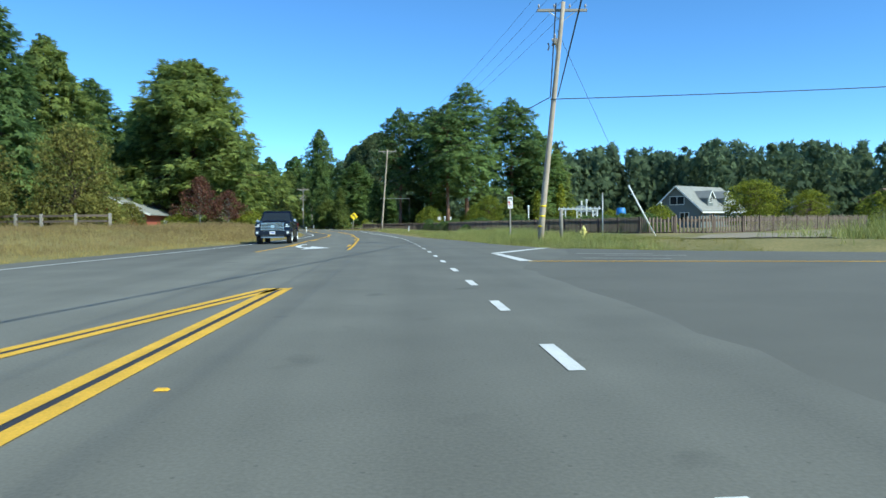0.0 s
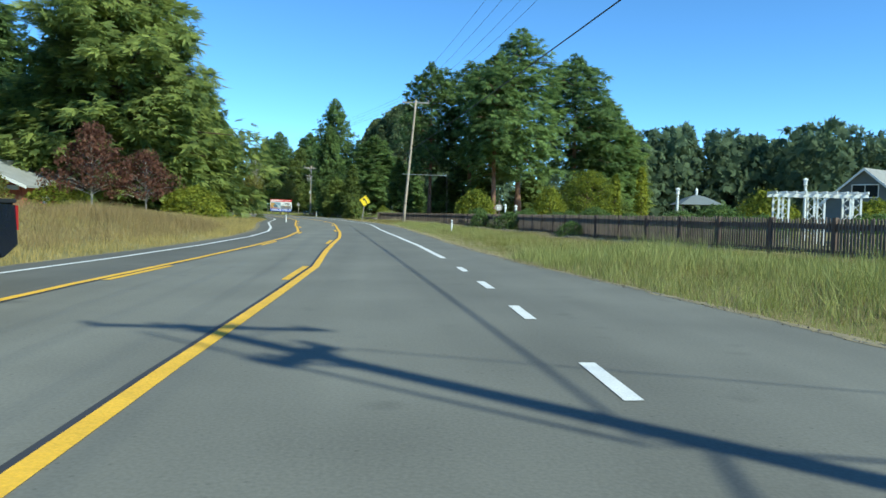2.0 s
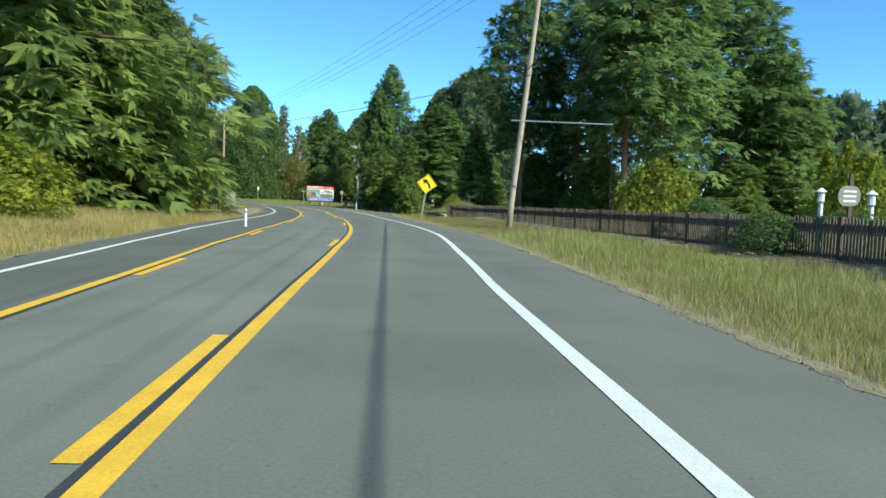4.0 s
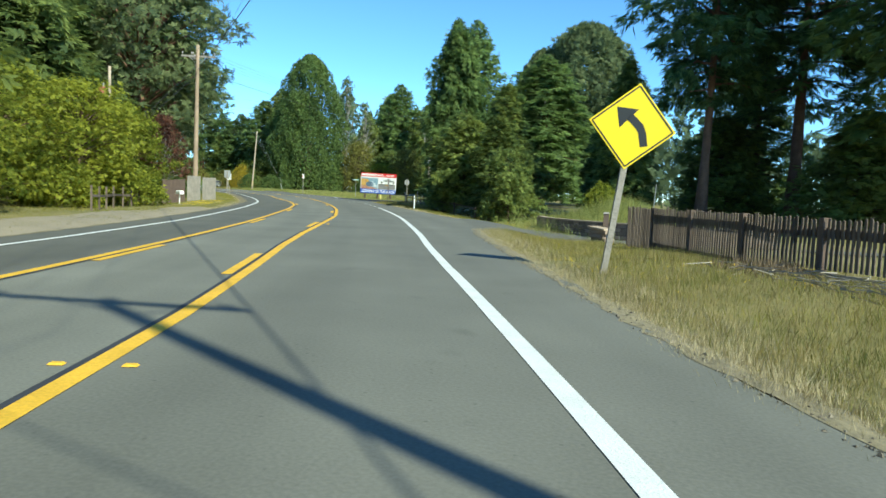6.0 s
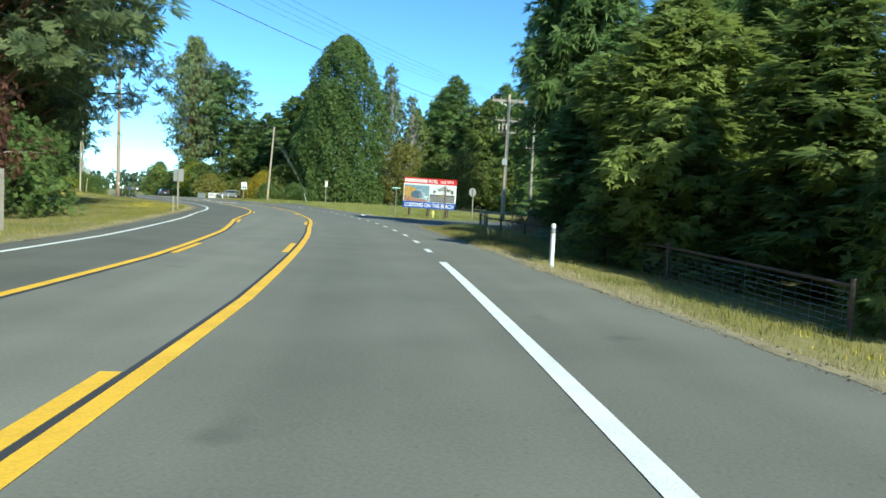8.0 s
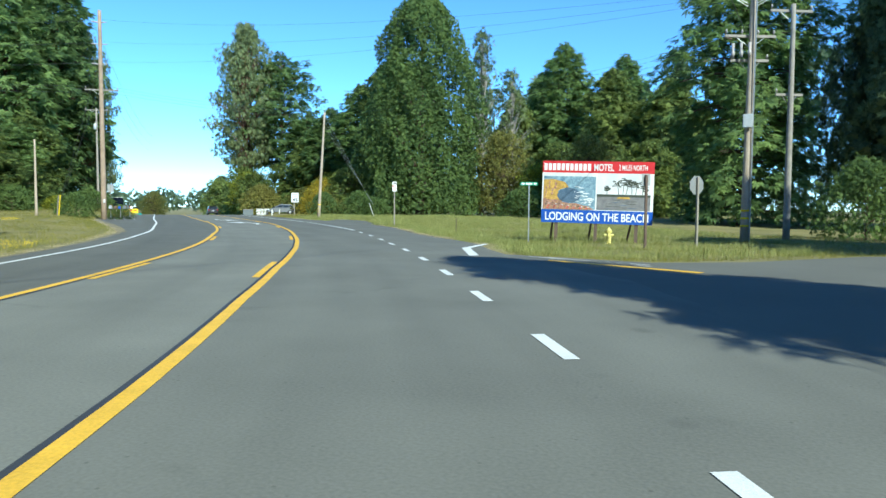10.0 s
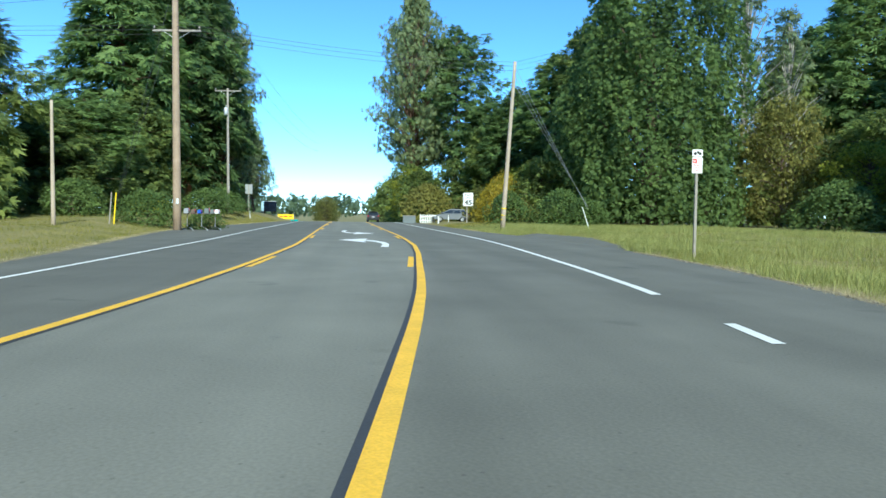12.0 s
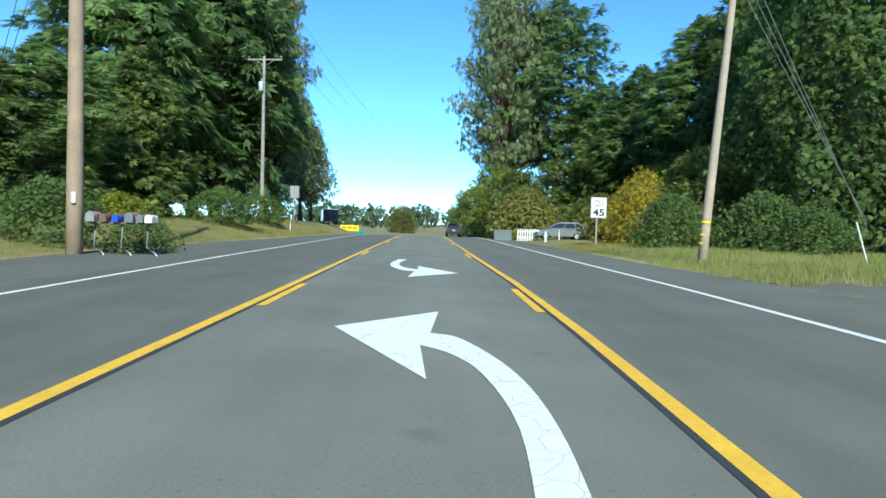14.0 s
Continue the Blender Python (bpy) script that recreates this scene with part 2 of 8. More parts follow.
M = {
    "asphalt": road_mat(),
    "side_asphalt": mat("side_asphalt", (0.122, 0.119, 0.098), 0.9, var=0.2, scale=0.4, fine=120, bump=0.2),
    "tar": mat("tar", (0.04, 0.04, 0.042), 0.7, var=0.2, scale=2, fine=60),
    "white_paint": mat("white_paint", (0.66, 0.66, 0.63), 0.75, var=0.15, scale=3, fine=60, bump=0.3),
    "worn_paint": mat("worn_paint", (0.34, 0.335, 0.31), 0.9, var=0.4, scale=2.5, fine=40, bump=0.2),
    "cracked_paint": cracked(mat("cracked_paint", (0.72, 0.72, 0.70), 0.75, var=0.14, scale=6, fine=70, bump=0.3)),
    "yellow_paint": mat("yellow_paint", (0.70, 0.41, 0.035), 0.75, var=0.22, scale=2.5, fine=45, bump=0.3),
    "soil": mat("soil", (0.148, 0.148, 0.039), 0.95, var=0.2, scale=0.3, fine=9, tint=(0.281, 0.226, 0.086), bump=0.8),
    "dirt": mat("dirt", (0.28, 0.235, 0.165), 0.95, var=0.2, scale=0.8, fine=20, bump=0.5),
    "grass": mat("grass", (0.136, 0.174, 0.025), 0.8, var=0.3, scale=0.45, fine=2, tint=(0.357, 0.306, 0.068), island=0.5, trans=0.3, bump=0),
    "weed_green": mat("weed_green", (0.23, 0.28, 0.06), 0.8, var=0.3, scale=0.6, fine=3, tint=(0.48, 0.48, 0.17), island=0.6, trans=0.4, bump=0),
    "dry_grass": mat("dry_grass", (0.256, 0.208, 0.080), 0.85, var=0.3, scale=0.3, fine=3, tint=(0.376, 0.304, 0.136), island=0.8, trans=0.25, bump=0),
    "fine_grass": mat("fine_grass", (0.136, 0.160, 0.032), 0.8, var=0.3, scale=0.5, fine=2, tint=(0.376, 0.304, 0.112), island=0.5, trans=0.3, bump=0),
    "bank_grass": mat("bank_grass", (0.306, 0.261, 0.081), 0.85, var=0.25, scale=0.2, fine=3, tint=(0.504, 0.387, 0.135), island=0.8, trans=0.3, bump=0),
    "rust_grass": mat("rust_grass", (0.20, 0.15, 0.06), 0.85, var=0.3, scale=0.25, fine=3, tint=(0.36, 0.26, 0.11), island=0.8, trans=0.25, bump=0),
    "crumb": mat("crumb", (0.10, 0.085, 0.065), 0.95, var=0.4, scale=2, fine=30, tint=(0.26, 0.22, 0.16), island=0.9, bump=0),
    "edge_dirt": mat("edge_dirt", (0.17, 0.145, 0.095), 0.95, var=0.3, scale=1.5, fine=14, tint=(0.30, 0.25, 0.14), bump=0.7),
    "straw": mat("straw", (0.370, 0.308, 0.167), 0.85, var=0.3, scale=0.9, fine=5, tint=(0.546, 0.466, 0.282), island=0.8, trans=0.2, bump=0),
    "brown_brush": mat("brown_brush", (0.10, 0.07, 0.04), 0.9, var=0.35, scale=0.6, fine=4, tint=(0.27, 0.20, 0.12), island=0.8, trans=0.1, bump=0),
    "rust_brush": mat("rust_brush", (0.26, 0.15, 0.06), 0.9, var=0.35, scale=0.6, fine=4, tint=(0.48, 0.30, 0.13), island=0.7, trans=0.2, bump=0),
    "flowers": mat("flowers", (0.75, 0.55, 0.03), 0.8, var=0.2, island=0.6, bump=0),
    "bark": mat("bark", (0.13, 0.085, 0.06), 0.95, var=0.4, scale=2, fine=14, bump=0.9),
    "red_bark": mat("red_bark", (0.22, 0.12, 0.08), 0.95, var=0.35, scale=2, fine=14, bump=0.9),
    "grey_bark": mat("grey_bark", (0.33, 0.30, 0.26), 0.95, var=0.3, scale=3, fine=16, bump=0.7),
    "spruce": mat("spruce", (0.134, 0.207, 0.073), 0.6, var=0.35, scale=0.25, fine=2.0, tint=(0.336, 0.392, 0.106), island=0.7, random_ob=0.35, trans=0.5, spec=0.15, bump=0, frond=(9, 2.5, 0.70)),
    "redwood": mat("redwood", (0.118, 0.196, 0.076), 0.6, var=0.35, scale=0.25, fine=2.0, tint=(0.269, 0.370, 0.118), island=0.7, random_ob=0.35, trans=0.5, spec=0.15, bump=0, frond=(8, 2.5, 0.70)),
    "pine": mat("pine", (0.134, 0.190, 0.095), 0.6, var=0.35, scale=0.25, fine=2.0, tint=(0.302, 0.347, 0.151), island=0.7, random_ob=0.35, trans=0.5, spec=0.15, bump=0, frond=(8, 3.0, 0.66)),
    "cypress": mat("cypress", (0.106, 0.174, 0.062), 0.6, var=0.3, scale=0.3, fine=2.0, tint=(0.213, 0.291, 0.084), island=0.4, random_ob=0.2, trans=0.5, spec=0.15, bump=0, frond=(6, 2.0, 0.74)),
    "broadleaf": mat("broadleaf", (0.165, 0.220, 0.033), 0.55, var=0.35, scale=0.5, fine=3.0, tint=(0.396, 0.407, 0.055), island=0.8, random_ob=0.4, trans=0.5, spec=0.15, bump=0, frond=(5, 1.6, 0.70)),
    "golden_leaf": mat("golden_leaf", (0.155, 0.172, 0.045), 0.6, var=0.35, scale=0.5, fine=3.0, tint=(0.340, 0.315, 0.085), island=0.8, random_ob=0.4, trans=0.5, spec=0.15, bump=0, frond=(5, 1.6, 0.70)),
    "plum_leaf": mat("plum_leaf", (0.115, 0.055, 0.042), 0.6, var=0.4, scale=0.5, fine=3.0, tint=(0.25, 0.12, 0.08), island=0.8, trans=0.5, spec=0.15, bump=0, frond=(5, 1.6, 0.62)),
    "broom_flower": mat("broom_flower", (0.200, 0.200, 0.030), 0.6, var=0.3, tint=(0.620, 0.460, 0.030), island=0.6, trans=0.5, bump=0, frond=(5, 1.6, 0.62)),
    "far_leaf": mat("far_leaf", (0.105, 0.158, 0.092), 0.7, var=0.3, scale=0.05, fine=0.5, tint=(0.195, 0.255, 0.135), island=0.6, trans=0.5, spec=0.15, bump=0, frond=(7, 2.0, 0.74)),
    "pole_wood": mat("pole_wood", (0.435, 0.354, 0.269), 0.9, var=0.25, scale=2, fine=30, bump=0.6),
    "brown_pole": mat("brown_pole", (0.34, 0.25, 0.175), 0.9, var=0.3, scale=2, fine=30, bump=0.6),
    "old_wood": mat("old_wood", (0.137, 0.104, 0.079), 0.95, var=0.4, scale=3, fine=30, bump=0.6, random_ob=0.9, island=0.7),
    "post_wood": mat("post_wood", (0.30, 0.27, 0.23), 0.95, var=0.3, scale=3, fine=30, bump=0.6),
    "brown_post": mat("brown_post", (0.13, 0.09, 0.07), 0.9, var=0.3, scale=3, fine=30, bump=0.5),
    "galv": mat("galv", (0.42, 0.43, 0.43), 0.5, 0.7, var=0.15, scale=4, fine=30, bump=0.1),
    "sign_back": mat("sign_back", (0.34, 0.35, 0.35), 0.55, 0.5, var=0.1, scale=4, fine=30, bump=0.05),
    "wire": mat("wire", (0.05, 0.05, 0.055), 0.6, 0.3, var=0.1, bump=0),
    "porcelain": mat("porcelain", (0.42, 0.38, 0.36), 0.3, var=0.15, bump=0),
    "red_can": mat("red_can", (0.32, 0.09, 0.05), 0.6, var=0.25, scale=4, bump=0.1),
    "grey_can": mat("grey_can", (0.52, 0.54, 0.54), 0.5, 0.2, var=0.1, bump=0.05),
    "sign_white": mat("sign_white", (0.80, 0.80, 0.78), 0.45, var=0.05, scale=3, bump=0),
    "sign_yellow": mat("sign_yellow", (0.85, 0.62, 0.01), 0.45, var=0.05, scale=3, bump=0),
    "sign_red": mat("sign_red", (0.60, 0.03, 0.03), 0.45, var=0.06, scale=3, bump=0),
    "sign_green": mat("sign_green", (0.02, 0.27, 0.14), 0.45, var=0.06, scale=3, bump=0),
    "black": mat("black", (0.02, 0.02, 0.02), 0.5, var=0.1, bump=0),
    "board_red": mat("board_red", (0.56, 0.020, 0.026), 0.5, var=0.05, scale=2, bump=0),
    "board_blue": mat("board_blue", (0.016, 0.085, 0.44), 0.5, var=0.05, scale=2, bump=0),
    "picture_sky": mat("picture_sky", (0.50, 0.58, 0.66), 0.5, var=0.1, scale=1.2, tint=(0.90, 0.87, 0.84), bump=0),
    "picture_sea": mat("picture_sea", (0.09, 0.20, 0.30), 0.5, var=0.3, scale=5, fine=18, tint=(0.36, 0.50, 0.58), bump=0),
    "picture_cove": mat("picture_cove", (0.05, 0.10, 0.17), 0.5, var=0.3, scale=5, tint=(0.14, 0.2, 0.28), bump=0),
    "picture_cliff": mat("picture_cliff", (0.34, 0.16, 0.03), 0.5, var=0.5, scale=7, fine=26, tint=(0.80, 0.52, 0.12), bump=0),
    "picture_brush": mat("picture_brush", (0.22, 0.07, 0.05), 0.5, var=0.5, scale=14, fine=45, tint=(0.62, 0.36, 0.25), bump=0),
    "picture_dusk": mat("picture_dusk", (0.16, 0.16, 0.18), 0.5, var=0.3, scale=5, tint=(0.3, 0.29, 0.28), bump=0),
    "picture_tree": mat("picture_tree", (0.06, 0.07, 0.05), 0.5, var=0.4, scale=10, bump=0),
    "foam": mat("foam", (0.75, 0.78, 0.8), 0.5, var=0.15, scale=14, bump=0),
    "hydrant_yellow": mat("hydrant_yellow", (0.72, 0.63, 0.20), 0.5, var=0.2, scale=8, fine=40, bump=0.2),
    "house_grey": mat("house_grey", (0.15, 0.17, 0.17), 0.85, var=0.12, scale=1.5, fine=20),
    "roof_grey": mat("roof_grey", (0.26, 0.26, 0.24), 0.9, var=0.2, scale=1.2, fine=14, bump=0.5),
    "roof_brown": mat("roof_brown", (0.20, 0.13, 0.09), 0.9, var=0.2, scale=1.2, fine=14, bump=0.5),
    "trim_white": mat("trim_white", (0.78, 0.78, 0.75), 0.6, var=0.08, scale=3, bump=0.05),
    "brick_red": mat("brick_red", (0.36, 0.10, 0.065), 0.85, var=0.2, scale=3, fine=30),
    "stone": mat("stone", (0.27, 0.20, 0.15), 0.9, var=0.35, scale=3, fine=25, bump=0.7, random_ob=0.8),
    "cap_stone": mat("cap_stone", (0.45, 0.34, 0.24), 0.85, var=0.2, scale=3, fine=25, bump=0.4),
    "glass": mat("glass", (0.02, 0.025, 0.03), 0.12, var=0.1, bump=0, spec=0.5),
    "truck_paint": mat("truck_paint", (0.010, 0.014, 0.027), 0.22, 0.3, var=0.1, bump=0),
    "suv_paint": mat("suv_paint", (0.055, 0.058, 0.065), 0.3, 0.3, var=0.1, bump=0),
    "hatch_paint": mat("hatch_paint", (0.13, 0.14, 0.15), 0.5, 0.0, var=0.08, bump=0),
    "rubber": mat("rubber", (0.022, 0.022, 0.022), 0.8, var=0.2, bump=0.1),
    "chrome": mat("chrome", (0.62, 0.63, 0.65), 0.18, 0.9, var=0.05, bump=0),
    "lamp_lens": mat("lamp_lens", (0.75, 0.77, 0.78), 0.15, var=0.05, bump=0),
    "tail_lens": mat("tail_lens", (0.35, 0.02, 0.02), 0.2, var=0.05, bump=0),
    "blue_tarp": mat("blue_tarp", (0.04, 0.20, 0.52), 0.5, var=0.2, scale=5, bump=0.3),
    "aluminium": mat("aluminium", (0.55, 0.56, 0.57), 0.4, 0.7, var=0.12, bump=0.05),
    "teal": mat("teal", (0.02, 0.35, 0.33), 0.6, bump=0),
}

# ---------------------------------------------------------------- mesh helpers


def box(bm, c, size, rot=None, taper=1.0):
    """A box about c, its top scaled by taper."""
    m = Matrix.Translation(c) @ (rot.to_4x4() if rot is not None else Matrix())
    sx, sy, sz = size[0] / 2, size[1] / 2, size[2] / 2
    v = [bm.verts.new(m @ Vector((x * (taper if z > 0 else 1), y * (taper if z > 0 else 1), z))) for z in (-sz, sz) for y in (-sy, sy) for x in (-sx, sx)]
    for f in ((0, 2, 3, 1), (4, 5, 7, 6), (0, 1, 5, 4), (2, 6, 7, 3), (0, 4, 6, 2), (1, 3, 7, 5)):
        bm.faces.new([v[i] for i in f])
    return v


def tube(bm, pts, radii, n=8, cap=True):
    """A round bar through pts with the radii given."""
    rings = []
    pts = [Vector(p) for p in pts]
    for i, p in enumerate(pts):
        d = (pts[min(i + 1, len(pts) - 1)] - pts[max(i - 1, 0)]).normalized()
        a = d.orthogonal().normalized() if abs(d.z) < 0.95 else Vector((1, 0, 0))
        a = (a - d * a.dot(d)).normalized()
        b = d.cross(a)
        r = radii[i] if isinstance(radii, (list, tuple)) else radii
        rings.append([bm.verts.new(p + (a * math.cos(2 * math.pi * k / n) + b * math.sin(2 * math.pi * k / n)) * r) for k in range(n)])
    for r0, r1 in zip(rings, rings[1:]):
        for k in range(n):
            bm.faces.new((r0[k], r0[(k + 1) % n], r1[(k + 1) % n], r1[k]))
    if cap:
        bm.faces.new(rings[0][::-1])
        bm.faces.new(rings[-1])
    return rings


def plate(bm, outline, m, thick=0.004):
    """A flat plate: outline in the xz plane of m, thickness along y behind it."""
    f = [bm.verts.new(m @ Vector((x, 0, z))) for x, z in outline]
    b = [bm.verts.new(m @ Vector((x, thick, z))) for x, z in outline]
    bm.faces.new(f)
    bm.faces.new(b[::-1])
    for i in range(len(f)):
        j = (i + 1) % len(f)
        bm.faces.new((f[j], f[i], b[i], b[j]))


def rect(x0, z0, x1, z1):
    return [(x0, z0), (x1, z0), (x1, z1), (x0, z1)]


def rounded(w, h, r, n=4):
    pts = []
    for cx, cz, a0 in ((w / 2 - r, -h / 2 + r, -90), (w / 2 - r, h / 2 - r, 0), (-w / 2 + r, h / 2 - r, 90), (-w / 2 + r, -h / 2 + r, 180)):
        for k in range(n + 1):
            a = radians(a0 + 90 * k / n)
            pts.append((cx + r * math.cos(a), cz + r * math.sin(a)))
    return pts


def part(name, bm, material, parent, label="", smooth=False, bevel=0.0):
    if bevel:
        bmesh.ops.bevel(bm, geom=bm.edges[:], offset=bevel, segments=2, affect="EDGES", clamp_overlap=True)
    bmesh.ops.recalc_face_normals(bm, faces=bm.faces[:])
    me = bpy.data.meshes.new(name)
    bm.to_mesh(me)
    bm.free()
    me.materials.append(M[material])
    if smooth:
        me.shade_smooth()
    ob = new(name, me)
    if parent is not None:
        ob.parent = parent
    if label:
        ob["label"] = label
    return ob


def raw(name, verts, faces, material, parent=None):
    """A mesh from arrays."""
    me = bpy.data.meshes.new(name)
    verts, faces = np.asarray(verts, dtype=np.float32), np.asarray(faces, dtype=np.int32)
    me.vertices.add(len(verts))
    me.vertices.foreach_set("co", verts.ravel())
    k = faces.shape[1]
    me.loops.add(faces.size)
    me.loops.foreach_set("vertex_index", faces.ravel())
    me.polygons.add(len(faces))
    me.polygons.foreach_set("loop_start", np.arange(0, faces.size, k, dtype=np.int32))
    me.update(calc_edges=True)
    me.materials.append(M[material])
    ob = new(name, me)
    if parent is not None:
        ob.parent = parent
    return ob


def thing(name, label, category, at=None, group="", kind=""):
    ob = new(name)
    ob.empty_display_size = 0.2
    if at is not None:
        ob.matrix_basis = at
    return tagged(ob, label, category, group, kind)


def lettering(name, text, material, parent, m, height, width=None, bold=0.0):
    """Raised letters of the built-in font, centred on m's origin in its xz plane, facing -y."""
    cu = bpy.data.curves.new(name, "FONT")
    cu.body, cu.size, cu.extrude, cu.offset = text, 1.0, 0.001, bold
    cu.align_x = "CENTER"
    tmp = bpy.data.objects.new(name, cu)
    me = bpy.data.meshes.new_from_object(tmp)
    bpy.data.objects.remove(tmp)
    co = np.array([v.co[:] for v in me.vertices])
    lo, hi = co.min(0), co.max(0)
    kx = width / (hi[0] - lo[0]) if width else height / (hi[1] - lo[1])
    kz = height / (hi[1] - lo[1])
    for v in me.vertices:
        x, y, z = v.co
        v.co = m @ Vector(((x - (lo[0] + hi[0]) / 2) * kx, -z, (y - (lo[1] + hi[1]) / 2) * kz))
    me.materials.append(M[material])
    me.name = name
    ob = new(name, me)
    ob.parent = parent
    return ob


# ---------------------------------------------------------------- the road's line
KNOTS = [(6.07, -63.4), (-0.76, 16.34), (-2.33, 34.74), (-4.4, 52.7), (-7.25, 70.86), (-11.2, 94.2), (-15.92, 116.55), (-23.33, 139.34), (-31.4, 159.3),
         (-40.06, 177.38), (-47.87, 191.06), (-56.39, 202.97), (-65.18, 212.61), (-76.83, 223.9), (-98.8, 244.4), (-149.9, 292.1), (-233, 369.6), (-330, 452), (-620, 690)]


def _dense():
    k = np.array(KNOTS)
    t = np.concatenate([[0], np.cumsum(np.linalg.norm(np.diff(k, axis=0), axis=1))])
    m = np.gradient(k, t, axis=0)
    out = []
    for i in range(len(k) - 1):
        h = t[i + 1] - t[i]
        for u in np.arange(0, h, 0.5) / h:
            out.append((2 * u**3 - 3 * u**2 + 1) * k[i] + (u**3 - 2 * u**2 + u) * h * m[i] + (3 * u**2 - 2 * u**3) * k[i + 1] + (u**3 - u**2) * h * m[i + 1])
    p = np.array(out)
    s = np.concatenate([[0], np.cumsum(np.linalg.norm(np.diff(p, axis=0), axis=1))])
    d = np.gradient(p, axis=0)
    d /= np.linalg.norm(d, axis=1)[:, None]
    zero = s[np.argmin(((p - np.array(KNOTS[1])) ** 2).sum(1))]
    return p, s - zero, d


LINE_P, LINE_S, LINE_D = _dense()


def on_road(s, lat, z=0.0):
    """The place at the station s along the road, lat metres to the right of its line."""
    x, y = np.interp(s, LINE_S, LINE_P[:, 0]), np.interp(s, LINE_S, LINE_P[:, 1])
    dx, dy = np.interp(s, LINE_S, LINE_D[:, 0]), np.interp(s, LINE_S, LINE_D[:, 1])
    return np.stack([x + lat * dy, y - lat * dx, np.zeros_like(x) + crest(s) + z], -1)


def heading(s):
    """The turn about z that points +y along the road."""
    return math.degrees(math.atan2(-float(np.interp(s, LINE_S, LINE_D[:, 0])), float(np.interp(s, LINE_S, LINE_D[:, 1]))))


def crest(s):
    """The road falls away beyond its crest."""
    u = np.maximum(0, np.asarray(s, float) - 285)
    return -np.clip(np.minimum(u * u / 3500, u * 0.022), 0, 2.6)


def stations(xy):
    """Station and offset of many points."""
    xy = np.asarray(xy, float)
    P, S, D = LINE_P[::2], LINE_S[::2], LINE_D[::2]
    s, lat = np.empty(len(xy)), np.empty(len(xy))
    for a in range(0, len(xy), 4000):
        q = xy[a:a + 4000]
        i = ((q[:, None, 0] - P[None, :, 0]) ** 2 + (q[:, None, 1] - P[None, :, 1]) ** 2).argmin(1)
        r = q - P[i]
        s[a:a + 4000] = S[i] + (r * D[i]).sum(1)
        lat[a:a + 4000] = r[:, 0] * D[i, 1] - r[:, 1] * D[i, 0]
    return s, lat


def table(*pairs):
    a = np.array(pairs, float)
    return lambda s: np.interp(s, a[:, 0], a[:, 1])


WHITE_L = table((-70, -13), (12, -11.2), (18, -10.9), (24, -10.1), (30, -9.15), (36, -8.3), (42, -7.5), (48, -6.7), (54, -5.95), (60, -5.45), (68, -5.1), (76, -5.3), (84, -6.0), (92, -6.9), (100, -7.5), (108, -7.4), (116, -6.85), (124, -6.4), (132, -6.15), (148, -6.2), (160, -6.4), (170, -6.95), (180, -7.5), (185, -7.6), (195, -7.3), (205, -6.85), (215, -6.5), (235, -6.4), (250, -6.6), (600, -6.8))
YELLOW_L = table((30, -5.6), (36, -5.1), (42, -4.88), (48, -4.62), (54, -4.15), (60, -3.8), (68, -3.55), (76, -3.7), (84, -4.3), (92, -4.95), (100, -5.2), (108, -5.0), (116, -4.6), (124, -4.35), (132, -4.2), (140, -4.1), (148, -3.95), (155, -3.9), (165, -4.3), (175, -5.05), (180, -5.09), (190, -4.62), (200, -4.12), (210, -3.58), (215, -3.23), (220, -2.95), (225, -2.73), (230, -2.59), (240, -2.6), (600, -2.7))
YELLOW_R = table((24, -1.88), (30, -1.84), (36, -1.71), (42, -1.57), (47, -1.36), (52, -1.17), (58, -1.28), (62, -1.3), (68, -1.27), (76, -1.45), (84, -1.72), (92, -1.9), (100, -1.92), (108, -1.94), (116, -1.9), (120, -1.99), (124, -2.09), (128, -2.07), (132, -1.93), (136, -1.75), (140, -1.56), (150, -1.44), (160, -1.58), (170, -1.7), (180, -1.6), (185, -1.6), (190, -1.48), (195, -1.21), (200, -0.85), (205, -0.39), (210, 0.06), (215, 0.52), (220, 0.94), (225, 1.38), (230, 1.7), (235, 1.84), (242, 1.95), (600, 2.0))
WHITE_R = table((-70, 1.33), (18, 1.36), (24, 1.42), (36, 1.55), (48, 1.92), (54, 2.0), (58, 1.87), (62, 1.78), (66, 1.58), (76, 1.2), (84, 1.05), (92, 1.1), (100, 1.29), (108, 1.17), (116, 1.0), (121, 0.92), (125, 0.92), (129, 1.02), (134, 1.1), (140, 1.25), (150, 1.38), (160, 1.55), (165, 1.67), (180, 1.68), (185, 1.72), (190, 1.88), (195, 2.09), (200, 2.4), (205, 2.94), (210, 3.49), (215, 4.07), (220, 4.5), (225, 4.86), (230, 5.17), (235, 5.4), (242, 5.55), (600, 5.7))
EDGE_R = table((-70, 3), (18, 3), (24, 6), (28.5, 6.9), (36, 5.4), (42, 4.95), (48, 4.34), (54, 3.66), (60, 3.25), (68, 3.0), (80, 2.9), (100, 2.76), (108, 2.5), (116, 2.25), (124, 2.4), (130, 2.7), (134, 3.3), (140, 3.9), (146, 3.6), (155, 3.2), (165, 3.16), (170, 3.2), (175, 3.38), (178, 3.7), (186, 4.6), (194, 4.4), (199, 5.3), (205, 5.5), (210, 6.0), (215, 7.0), (220, 7.8), (226, 8.4), (232, 8.9), (240, 8.7), (250, 8.0), (600, 7.4))
